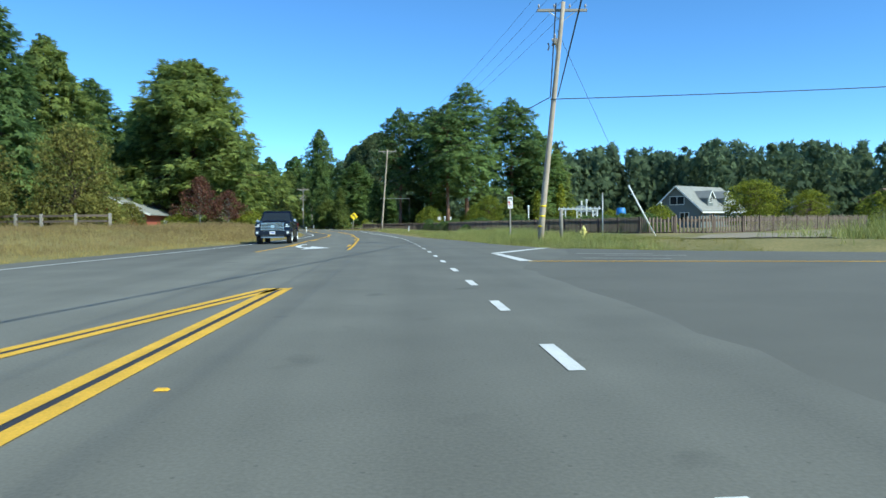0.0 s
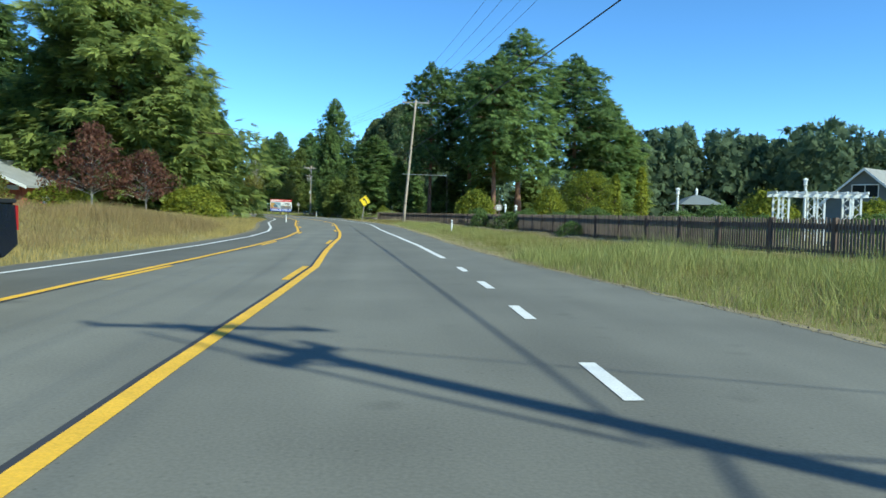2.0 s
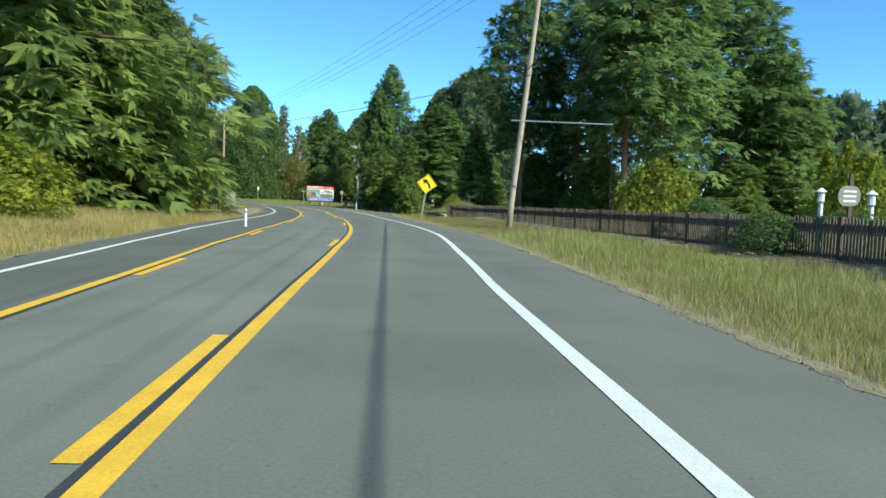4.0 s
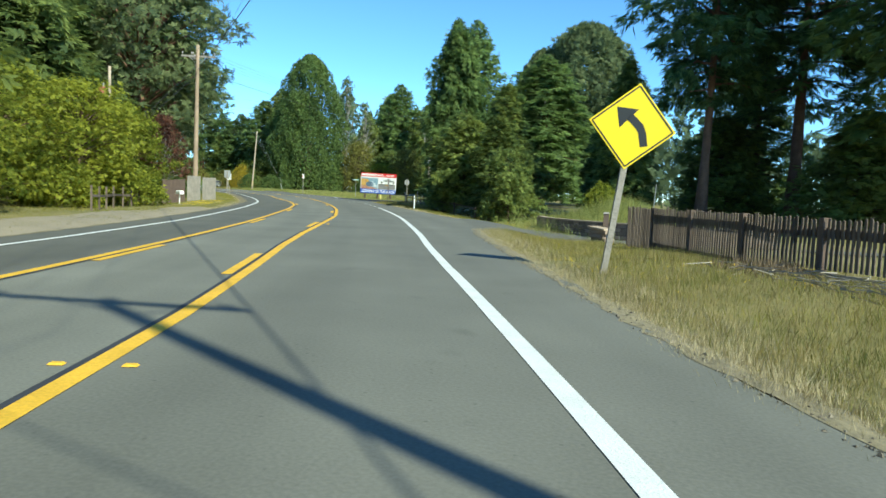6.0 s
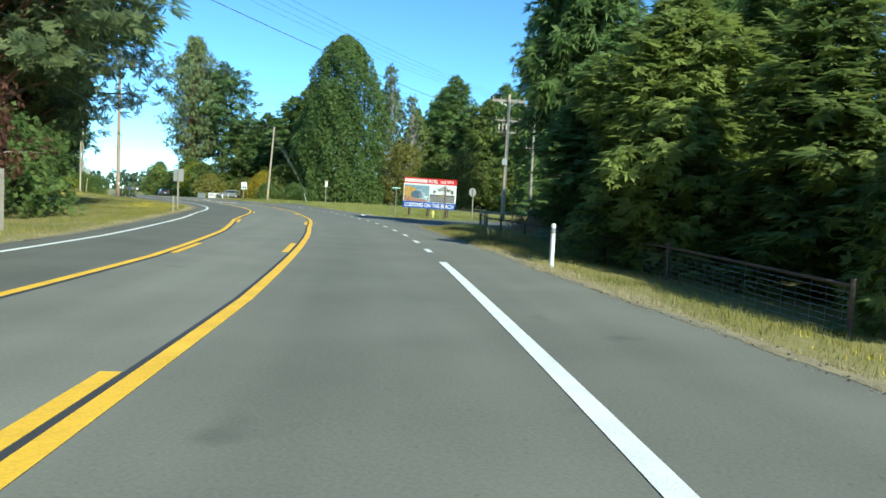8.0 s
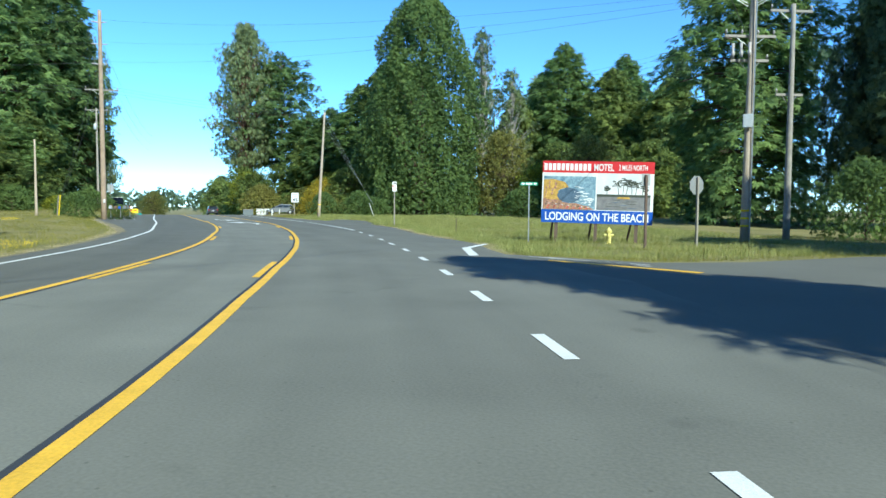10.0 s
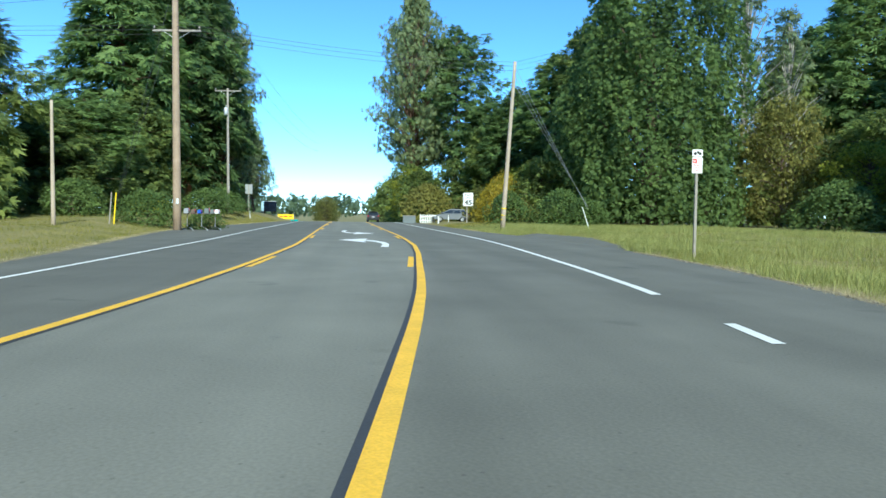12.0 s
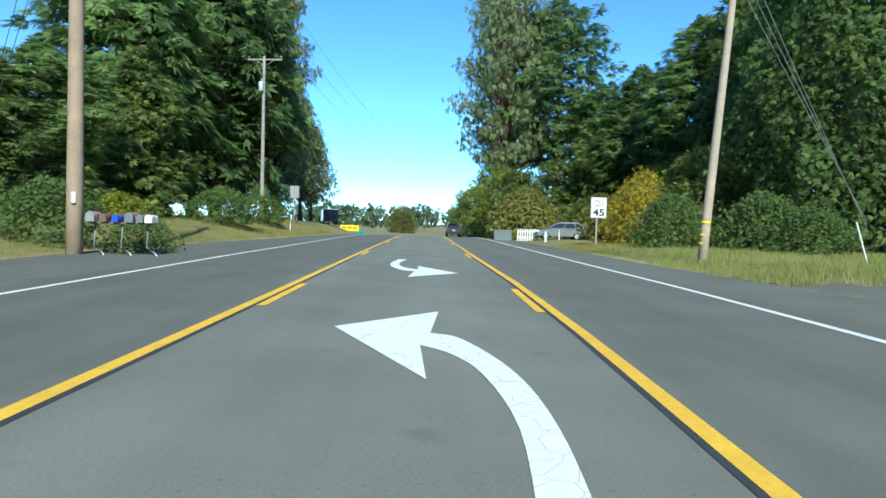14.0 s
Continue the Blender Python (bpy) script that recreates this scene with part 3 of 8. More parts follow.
EDGE_L = table((-70, -14.4), (18, -12.5), (24, -11.9), (30, -11.0), (36, -9.9), (42, -8.5), (48, -7.35), (54, -6.7), (60, -6.1), (68, -5.75), (76, -6.0), (84, -6.7), (92, -7.6), (100, -8.2), (108, -8.1), (116, -7.6), (124, -7.2), (132, -7.0), (148, -6.9), (160, -7.1), (175, -8.1), (185, -8.34), (195, -8.0), (205, -7.7), (215, -7.6), (225, -8.5), (235, -9.7), (245, -10.9), (255, -11.4), (273, -10), (300, -8.6), (600, -8.4))
RISE_R = table((-70, 0), (10, 0.1), (25, 0.3), (45, 0.36), (60, 0.1), (90, 0.0), (112, 0.1), (121, 0.12), (127, -0.1), (134, -0.42), (148, -0.45), (165, -0.2), (185, -0.1), (196, -0.26), (215, -0.22), (228, 0.05), (240, 0.25), (600, 0.3))
RISE_L = table((-70, 1.0), (50, 1.0), (80, 0.8), (100, 0.4), (120, 0.1), (150, -0.25), (180, -0.1), (230, 0.2), (260, 0.8), (300, 1.4), (600, 1.5))


def ground_z(xy):
    """Height of the earth at many places."""
    s, lat = stations(xy)
    er, el = EDGE_R(s), EDGE_L(s)
    dr, dl = np.maximum(0, lat - er - 0.35), np.maximum(0, el - lat - 0.35)
    ease = lambda d, w: np.clip(d / w, 0, 1) ** 2 * (3 - 2 * np.clip(d / w, 0, 1))
    z = -0.10 + ease(dr, 0.8) * 0.09 + ease(dl, 0.8) * 0.09 + RISE_R(s) * ease(dr, 3.0) + RISE_L(s) * ease(dl, 6.0)
    xy = np.asarray(xy, float)
    bumps = np.array([noise.noise((x * 0.25, y * 0.25, 0)) for x, y in xy]) if len(xy) < 200000 else 0
    z = z + bumps * 0.10 * np.clip((dr + dl - 0.5) / 3, 0, 1)
    mound = np.exp(-(((xy[:, 0] + 18.5) / 3.2) ** 2 + ((xy[:, 1] - 160) / 4.2) ** 2))
    z = z + 0.9 * mound
    # the side streets and the drive lie lower than the grass round them
    for name in ("side_street", "mill_street"):
        poly = np.array(PATCHES[name])
        dist = np.full(len(xy), 1e9)
        for p, q in zip(poly, np.roll(poly, -1, 0)):
            u = np.clip(((xy - p) @ (q - p)) / ((q - p) @ (q - p)), 0, 1)
            dist = np.minimum(dist, np.linalg.norm(xy - p - u[:, None] * (q - p), axis=1))
        dist = np.where(inside(xy, PATCHES[name]), 0, dist)
        w = ease(np.maximum(0, dist - 1.0), 2.5)
        z = np.where(dist < 3.6, -0.09 + (z + 0.09) * w, z)
    return z + crest(s)


def inside(xy, poly):
    x, y = xy[:, 0], xy[:, 1]
    r = np.zeros(len(xy), bool)
    for (x0, y0), (x1, y1) in zip(poly, poly[1:] + poly[:1]):
        c = (y0 > y) != (y1 > y)
        with np.errstate(divide="ignore", invalid="ignore"):
            r ^= c & (x < (x1 - x0) * (y - y0) / (y1 - y0 + 1e-12) + x0)
    return r


PATCHES = {
    "side_street": [(-1.0, -50), (70, -50), (70, 29), (30, 36.5), (13.5, 40.2), (7.2, 43.4), (4.2, 46.2), (-0.5, 45.5), (-1.0, 20)],
    "mill_street": [(-41.5, 187.4), (-40.6, 190.6), (-39.4, 193.6), (-36, 197.6), (-29, 202.5), (-18, 208), (-14, 217), (-30, 213.2), (-41.5, 207.2), (-44.4, 203.2), (-46.5, 201.8), (-51.9, 203.4), (-50, 199), (-45, 191)],
    "drive": [(-23.8, 147.0), (-25.3, 152.3), (-27.2, 157.2), (-23.3, 156.8), (-20.9, 154.2), (-17.8, 152.4), (-8, 150.5), (-8, 147.8), (-17.4, 149.6), (-20.6, 150.3)],
}


def gz(x, y):
    return float(ground_z(np.array([[x, y]]))[0])

# ---------------------------------------------------------------- ground and road
from mathutils.geometry import tessellate_polygon


def build_ground():
    far = np.array([25, 60, 120, 240, 480, 900, 1700, 3200.0])
    xs = np.concatenate([-172 - far[::-1], np.arange(-172, 46, 1.0), 46 + far])
    ys = np.concatenate([2 - far[::-1], np.arange(2, 318, 1.0), 318 + far])
    gx, gy = np.meshgrid(xs, ys)
    xy = np.stack([gx.ravel(), gy.ravel()], 1)
    z = ground_z(xy)
    nx, ny = len(xs), len(ys)
    i = np.arange(nx * ny).reshape(ny, nx)
    faces = np.stack([i[:-1, :-1], i[:-1, 1:], i[1:, 1:], i[1:, :-1]], -1).reshape(-1, 4)
    ob = raw("ground", np.column_stack([xy, z]), faces, "soil")
    ob.data.shade_smooth()
    tagged(ob, "dry and green grassy earth beside the highway", "ground", kind="structure")


def build_road():
    s = np.arange(-62, 560, 1.0)
    n = 44
    rng = np.random.default_rng(5)
    el = EDGE_L(s) - 0.10 + rng.normal(0, 0.05, len(s))
    er = EDGE_R(s) + 0.10 + rng.normal(0, 0.06, len(s))
    verts, lane = [], []
    for k in range(n + 2):
        u = np.clip((k - 1) / (n - 1), 0, 1)
        lat = el + (er - el) * u
        z = 0.0 if 0 < k < n + 1 else -0.16
        lat = lat + (-0.04 if k == 0 else 0.04 if k == n + 1 else 0)
        verts.append(on_road(s, lat, z))
        step = lambda d, w=0.25: np.clip(d / w + 0.5, 0, 1)
        tone = 1.08 - 0.36 * step(YELLOW_L(s) - lat) * step(s - 25, 20) - 0.15 * step(lat - YELLOW_R(s)) - 0.14 * step(lat - YELLOW_R(s)) * step(s - 205, 25) + 0.02 * step(lat - WHITE_R(s) - 0.1) * step(s - 50, 16) * step(200 - s, 30)
        lane.append(np.stack([s, lat, tone], -1))
    verts, lane = np.array(verts), np.array(lane)
    i = np.arange((n + 2) * len(s)).reshape(n + 2, len(s))
    faces = np.stack([i[:-1, :-1], i[1:, :-1], i[1:, 1:], i[:-1, 1:]], -1).reshape(-1, 4)
    ob = raw("road", verts.reshape(-1, 3), faces, "asphalt")
    ob.data.shade_flat()
    at = ob.data.attributes.new("lane", "FLOAT_VECTOR", "POINT")
    at.data.foreach_set("vector", lane.astype(np.float32).ravel())
    tagged(ob, "worn grey asphalt highway curving to the left", "road", kind="structure")


def strip(bm, s0, s1, lat0, lat1, z, step=1.0):
    """A painted band between two offsets; the offsets are functions of the station."""
    s = np.linspace(s0, s1, max(2, int((s1 - s0) / step) + 1))
    a, b = on_road(s, lat0(s), z), on_road(s, lat1(s), z)
    va, vb = [bm.verts.new(p) for p in a], [bm.verts.new(p) for p in b]
    for k in range(len(s) - 1):
        bm.faces.new((va[k], vb[k], vb[k + 1], va[k + 1]))


def off(f, d):
    return lambda s: f(s) + d


def marking(name, label):
    return thing(name, label, "road marking", kind="structure")


def build_lines():
    b = bmesh.new()
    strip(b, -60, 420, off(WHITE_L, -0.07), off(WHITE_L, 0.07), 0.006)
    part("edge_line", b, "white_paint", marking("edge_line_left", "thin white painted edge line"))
    right = marking("edge_line_right", "broad white painted edge line with broken stretches at side streets")
    b = bmesh.new()
    strip(b, 55.2, 156, off(WHITE_R, -0.08), off(WHITE_R, 0.08), 0.006)
    part("edge_line", b, "white_paint", right)
    b = bmesh.new()
    strip(b, 214.3, 420, off(WHITE_R, -0.08), off(WHITE_R, 0.08), 0.006)
    part("edge_line", b, "white_paint", right)
    early = list(np.interp(np.arange(-8, 12), [-8, 0, 2, 5, 8, 9, 11], [-16.9, 12.74, 20.18, 30.45, 41.05, 44.6, 51.1]))
    for s in early + [169.7 + 3.69 * k for k in range(-3, 8)] + [199.0, 202.5, 206.1, 210.4]:
        b = bmesh.new()
        strip(b, s, s + 1.18, off(WHITE_R, -0.07), off(WHITE_R, 0.07), 0.006, 0.6)
        part("dash", b, "white_paint", right)
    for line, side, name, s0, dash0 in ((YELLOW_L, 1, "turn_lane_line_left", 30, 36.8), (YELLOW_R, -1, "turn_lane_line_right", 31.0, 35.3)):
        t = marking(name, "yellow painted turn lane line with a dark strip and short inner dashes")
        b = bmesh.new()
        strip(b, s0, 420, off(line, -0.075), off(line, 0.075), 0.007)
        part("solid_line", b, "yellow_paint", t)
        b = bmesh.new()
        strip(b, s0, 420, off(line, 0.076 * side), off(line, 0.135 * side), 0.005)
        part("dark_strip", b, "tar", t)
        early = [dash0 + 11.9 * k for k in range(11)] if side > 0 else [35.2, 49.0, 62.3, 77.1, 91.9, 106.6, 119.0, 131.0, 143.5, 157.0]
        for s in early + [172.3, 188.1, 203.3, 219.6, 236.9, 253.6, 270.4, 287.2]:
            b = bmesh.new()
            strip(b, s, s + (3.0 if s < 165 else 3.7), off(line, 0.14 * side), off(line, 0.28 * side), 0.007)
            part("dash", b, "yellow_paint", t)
    # the painted nose before the junction
    t = marking("painted_nose", "two yellow double lines meeting in a point")
    for a0, a1 in ((-3.6, -2.25), (-2.22, -2.1)):
        for d, m, w in ((-0.115, "yellow_paint", 0.075), (0.0, "tar", 0.037), (0.115, "yellow_paint", 0.075)):
            f = lambda s, a0=a0, a1=a1, d=d: a0 + (a1 - a0) * (s - 6.7) / 6.0 + d
            b = bmesh.new()
            strip(b, -20 if a0 == -2.22 else -6, 12.8, off(f, -w), off(f, w), 0.006 if m == "tar" else 0.008)
            part("line" if m != "tar" else "dark_strip", b, m, t)


ARROW_IN = [(0.43, -1.1), (0.61, 1.13), (0.5, 2.75), (0.27, 3.6), (-0.02, 4.05)]
ARROW_OUT = [(0.71, -1.1), (0.86, 1.15), (0.78, 2.9), (0.42, 4.5), (0.09, 4.87)]
ARROW_HEAD = [(-1.04, 5.2), (0.04, 2.45), (-0.02, 4.05), (0.09, 4.87), (0.22, 6.85)]


def smooth_line(pts, n=5):
    """A rounded line through pts."""
    p = np.array(pts)
    t = np.gradient(p, axis=0)
    out = []
    for i in range(len(p) - 1):
        for u in np.linspace(0, 1, n, endpoint=i == len(p) - 2):
            out.append((2 * u**3 - 3 * u**2 + 1) * p[i] + (u**3 - 2 * u**2 + u) * t[i] + (3 * u**2 - 2 * u**3) * p[i + 1] + (u**3 - u**2) * t[i + 1])
    return out


def arrow(m, label):
    b = bmesh.new()
    side = lambda pts: [b.verts.new(m @ Vector((x, y, 0.007))) for x, y in pts]
    a, c = side(smooth_line(ARROW_IN)), side(smooth_line(ARROW_OUT))
    for k in range(len(a) - 1):
        b.faces.new((a[k], c[k], c[k + 1], a[k + 1]))
    h = side(ARROW_HEAD)
    for k in (1, 2, 3):
        b.faces.new((h[0], h[k], h[k + 1]))
    part("arrow", b, "cracked_paint", thing("turn_arrow", label, "road marking", group="turn arrows", kind="structure"))


def build_marks():
    z = radians(47)
    arrow(Matrix.Translation((-76.83, 223.9, 0)) @ Matrix.Rotation(z, 4, "Z") @ Matrix.Translation((0, 3.15, 0)), "cracked white left-turn arrow on the asphalt")
    arrow(Matrix.Translation((-93.9, 239.6, 0)) @ Matrix.Rotation(z + math.pi, 4, "Z"), "white turn arrow for the other direction")
    arrow(Matrix.Translation((-8.5, 54.7, 0)) @ Matrix.Rotation(radians(8) + math.pi, 4, "Z"), "white turn arrow for the other direction")
    # limit lines and words at the two side streets
    t = marking("limit_line", "white limit line with a bent corner at the side street")
    for quad in ([(0.45, 42.4), (0.75, 42.0), (1.45, 36.9), (1.05, 37.0)], [(0.45, 42.4), (0.85, 42.25), (3.25, 47.06), (2.93, 47.04)]):
        b = bmesh.new()
        b.faces.new([b.verts.new((x, y, 0.006)) for x, y in quad])
        part("line", b, "white_paint", t)
    b = bmesh.new()
    b.faces.new([b.verts.new((x, y, 0.006)) for x, y in ((1.3, 37.0), (1.3, 36.75), (40, 29.2), (40, 29.5))])
    part("centre_line", b, "yellow_paint", t)
    for x, y in ((4.6, 41.3), (5.3, 39.9), (4.3, 38.2)):
        b = bmesh.new()
        b.faces.new([b.verts.new((x + dx, y + dy, 0.004)) for dx, dy in ((-1.2, 0.22), (-1.15, 0.0), (1.3, -0.74), (1.3, -0.55))])
        part("worn_word", b, "worn_paint", t)
    t = marking("limit_line", "white limit line with a bent corner at the side street")
    for quad in ([(-53.2, 207.85), (-53.0, 207.95), (-52.6, 205.25), (-52.85, 205.15)], [(-52.85, 205.15), (-52.6, 205.25), (-51.0, 202.05), (-51.2, 201.85)]):
        b = bmesh.new()
        b.faces.new([b.verts.new((x, y, 0.006)) for x, y in quad])
        part("line", b, "white_paint", t)
    b = bmesh.new()
    b.faces.new([b.verts.new((x, y, 0.006)) for x, y in ((-48.9, 201.4), (-48.8, 201.1), (-45.2, 199.3), (-45.1, 199.6))])
    part("centre_line", b, "yellow_paint", t)
    for k, (a, c) in enumerate((((-49.7, 202.35), (-46.6, 200.75)), ((-49.2, 202.3), (-46.9, 201.1)), ((-48.6, 201.75), (-46.3, 200.55)), ((-47.9, 201.7), (-46.4, 200.95)))):
        d = (Vector(c) - Vector(a)).normalized().orthogonal() * (0.08 + 0.03 * (k % 2))
        b = bmesh.new()
        b.faces.new([b.verts.new((x, y, 0.006)) for x, y in (Vector(a) - d, Vector(c) - d, Vector(c) + d, Vector(a) + d)])
        part("worn_word", b, "worn_paint", t)
    # short yellow reflectors beside the turn lane
    for s in (5.0, 114.1, 132.9, 174.5):
        for f, d in ((YELLOW_R, 0.22), (YELLOW_R, -0.24)) if s == 114.1 else ((YELLOW_R, 0.22),):
            c = on_road(np.array([s]), f(np.array([s])) + d, 0.012)[0]
            b = bmesh.new()
            box(b, c, (0.10, 0.06, 0.014), Matrix.Rotation(radians(heading(s)), 3, "Z"), 0.7)
            tagged(part("lane_reflector", b, "yellow_paint", None), "small yellow raised lane reflector", "reflector", "lane reflectors")


def build_patches():
    for name, m, z in (("side_street", "side_asphalt", -0.004), ("mill_street", "side_asphalt", -0.004)):
        pts = [Vector((x, y, z)) for x, y in PATCHES[name]]
        tris = [t if (pts[t[1]] - pts[t[0]]).cross(pts[t[2]] - pts[t[0]]).z > 0 else t[::-1] for t in tessellate_polygon([pts])]
        tagged(raw(name.replace("mill_street", "side_street"), [tuple(p) for p in pts], tris, m), "grey asphalt mouth of a side street", "street", kind="structure")
    for name, poly, m, label in (("driveway", PATCHES["drive"], "side_asphalt", "worn grey driveway behind the low wall"),
                                 ("gravel_shoulder", [tuple(on_road(np.array([float(s)]), np.array([float(l)]))[0, :2]) for s, l in ((108, -7.2), (120, -7.2), (140, -6.9), (146, -6.8), (143, -8.6), (134, -9.6), (120, -9.9), (108, -9))], "dirt", "pale gravel pull-out beside the lane"),
                                 ("dirt_drive", [(9.0, 47.2), (14, 45.4), (22, 51.5), (31, 62), (27.5, 64), (19, 57), (12, 52.5)], "dirt", "sandy dirt drive turning off the side street"),
                                 ("gravel_shoulder", [tuple(on_road(np.array([float(s)]), np.array([float(l)]))[0, :2]) for s, l in ((244, 8.2), (226, 8.0), (230, 9.5), (236, 10.4), (243, 9.8))], "side_asphalt", "grey paved pull-out beside the meadow")):
        p = np.array(poly)
        g = 0.25
        xs, ys = np.arange(p[:, 0].min(), p[:, 0].max() + g, g), np.arange(p[:, 1].min(), p[:, 1].max() + g, g)
        gx, gy = np.meshgrid(xs, ys)
        xy = np.stack([gx.ravel(), gy.ravel()], 1)
        ok = inside(xy, list(map(tuple, poly))).reshape(gx.shape)
        st, lt = stations(xy)
        w = np.clip((lt - EDGE_R(st)) / 3.0, 0, 1) if name == "driveway" else 1.0
        z = -0.012 * (1 - w) + (ground_z(xy) + 0.045) * w
        i = np.arange(xy.shape[0]).reshape(gx.shape)
        cell = ok[:-1, :-1] | ok[1:, :-1] | ok[:-1, 1:] | ok[1:, 1:]
        faces = np.stack([i[:-1, :-1], i[:-1, 1:], i[1:, 1:], i[1:, :-1]], -1)[cell]
        ob = raw(name, np.column_stack([xy, z]), faces, m)
        tagged(ob, label, "driveway", kind="structure")


def build_edges():
    """The crumbled, dusty border between asphalt and grass."""
    for name, s0, s1, edge, side in (("gravel_edge", 40, 133, EDGE_R, 1), ("gravel_edge", 144, 179, EDGE_R, 1), ("gravel_edge", 205, 226.5, EDGE_R, 1), ("gravel_edge", 244, 300, EDGE_R, 1), ("gravel_edge", 16, 300, EDGE_L, -1)):
        rng = np.random.default_rng(int(s0))
        s = np.arange(s0, s1, 0.22)
        n = len(s)
        rows = []
        for k, (off_, z) in enumerate(((0.04, 0.004), (0.15, 0.000), (0.32, -0.025), (0.60, -0.05))):
            wob = rng.normal(0, 0.035 if k in (0, 3) else 0.02, n)
            rows.append(on_road(s, edge(s) + side * (off_ + wob), z + (rng.normal(0, 0.006, n) if k else 0)))
        rows[3][:, 2] = np.maximum(ground_z(rows[3][:, :2]) - 0.01, -0.09)
        i = np.arange(4 * n).reshape(4, n)
        f = np.stack([i[:-1, :-1], i[1:, :-1], i[1:, 1:], i[:-1, 1:]], -1).reshape(-1, 4)
        ob = raw(name, np.concatenate(rows), f if side > 0 else f[:, ::-1], "edge_dirt")
        ob.data.shade_flat()
        tagged(ob, "crumbled dry gravel and straw along the pavement edge", "gravel edge", kind="structure")


def build_crumbs():
    """Loose stones and bits of bark along the pavement's edges."""
    rng = np.random.default_rng(8)
    n = 5200
    st_ = np.concatenate([rng.uniform(40, 133, n // 2), rng.uniform(146, 179, n // 6), rng.uniform(204, 226, n - n // 2 - n // 6)])
    lat = EDGE_R(st_) + np.abs(rng.normal(0.05, 0.13, n)) - 0.03
    p = on_road(st_, lat, 0.003)
    r = rng.uniform(0.006, 0.02, n) * np.where(rng.random(n) < 0.08, 1.8, 1)
    base = np.array([(1, 0, 0), (-0.5, 0.87, 0), (-0.5, -0.87, 0), (0.1, 0.05, 0.75)])
    ang = rng.uniform(0, 6.28, n)
    c, si = np.cos(ang), np.sin(ang)
    v = base[None] * r[:, None, None] * rng.uniform(0.6, 1.4, (n, 1, 3))
    v = np.stack([v[..., 0] * c[:, None] - v[..., 1] * si[:, None], v[..., 0] * si[:, None] + v[..., 1] * c[:, None], v[..., 2]], -1) + p[:, None]
    f = np.array([(0, 1, 3), (1, 2, 3), (2, 0, 3)])[None] + 4 * np.arange(n)[:, None, None]
    ob = raw("loose_stones", v.reshape(-1, 3), f.reshape(-1, 3), "crumb")
    ob.data.shade_flat()
    tagged(ob, "loose dark stones and bark bits along the pavement edge", "gravel", kind="stuff")


build_ground()
build_edges()
build_road()
build_patches()
build_crumbs()
build_lines()
build_marks()

# ---------------------------------------------------------------- plants


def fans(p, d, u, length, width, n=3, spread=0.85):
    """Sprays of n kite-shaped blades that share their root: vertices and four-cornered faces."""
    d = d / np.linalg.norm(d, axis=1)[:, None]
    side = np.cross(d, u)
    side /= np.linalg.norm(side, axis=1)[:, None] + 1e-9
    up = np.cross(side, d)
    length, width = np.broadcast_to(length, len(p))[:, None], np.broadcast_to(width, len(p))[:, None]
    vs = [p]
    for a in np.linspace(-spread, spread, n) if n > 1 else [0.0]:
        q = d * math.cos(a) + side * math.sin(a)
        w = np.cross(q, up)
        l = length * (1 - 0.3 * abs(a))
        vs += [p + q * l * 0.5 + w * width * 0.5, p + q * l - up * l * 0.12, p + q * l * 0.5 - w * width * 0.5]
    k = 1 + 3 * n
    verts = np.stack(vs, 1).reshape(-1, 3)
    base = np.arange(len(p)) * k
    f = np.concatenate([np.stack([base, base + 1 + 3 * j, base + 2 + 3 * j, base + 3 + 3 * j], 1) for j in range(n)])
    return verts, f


def trunk_mesh(h, r, limbs, rng, lean=0.0, sides=9):
    """A tapered trunk with limbs, as arrays; limbs: rows of start height, end offset and radius."""
    b = bmesh.new()
    wob = rng.normal(0, 0.012 * h, 2)
    pts = [(wob[0] * math.sin(3 * u) + lean * u * h, wob[1] * math.sin(2 * u), u * h) for u in np.linspace(0, 1, 7)]
    pts[0] = (pts[0][0], pts[0][1], -0.6)
    rings = tube(b, pts, [r * 1.35] + [r * (1 - 0.9 * u) for u in np.linspace(0, 1, 7)[1:]], sides)
    for v in rings[0]:
        v.co.xy *= 1.15
    for z0, e, rr in limbs:
        u = min(1, z0 / h)
        o = Vector((float(np.interp(u, np.linspace(0, 1, 7), [q[0] for q in pts])), float(np.interp(u, np.linspace(0, 1, 7), [q[1] for q in pts])), z0))
        mid = o + Vector(e) * 0.55 + Vector((0, 0, 0.08 * Vector(e).length))
        tube(b, [o, mid, o + Vector(e)], [rr, rr * 0.65, rr * 0.2], 4, False)
    return b


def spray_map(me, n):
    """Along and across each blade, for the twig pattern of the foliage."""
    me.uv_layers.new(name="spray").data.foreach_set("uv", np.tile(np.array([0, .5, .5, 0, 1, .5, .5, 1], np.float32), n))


def crown_data(name, v, f, material):
    me = bpy.data.meshes.new(name)
    v, f = np.asarray(v, np.float32), np.asarray(f, np.int32)
    me.vertices.add(len(v))
    me.vertices.foreach_set("co", v.ravel())
    me.loops.add(f.size)
    me.loops.foreach_set("vertex_index", f.ravel())
    me.polygons.add(len(f))
    me.polygons.foreach_set("loop_start", np.arange(0, f.size, 4, dtype=np.int32))
    me.update(calc_edges=True)
    spray_map(me, len(f))
    me.materials.append(M[material])
    return me


def trunk_data(name, b, material):
    bmesh.ops.recalc_face_normals(b, faces=b.faces[:])
    me = bpy.data.meshes.new(name)
    b.to_mesh(me)
    b.free()
    me.materials.append(M[material])
    me.shade_smooth()
    return me


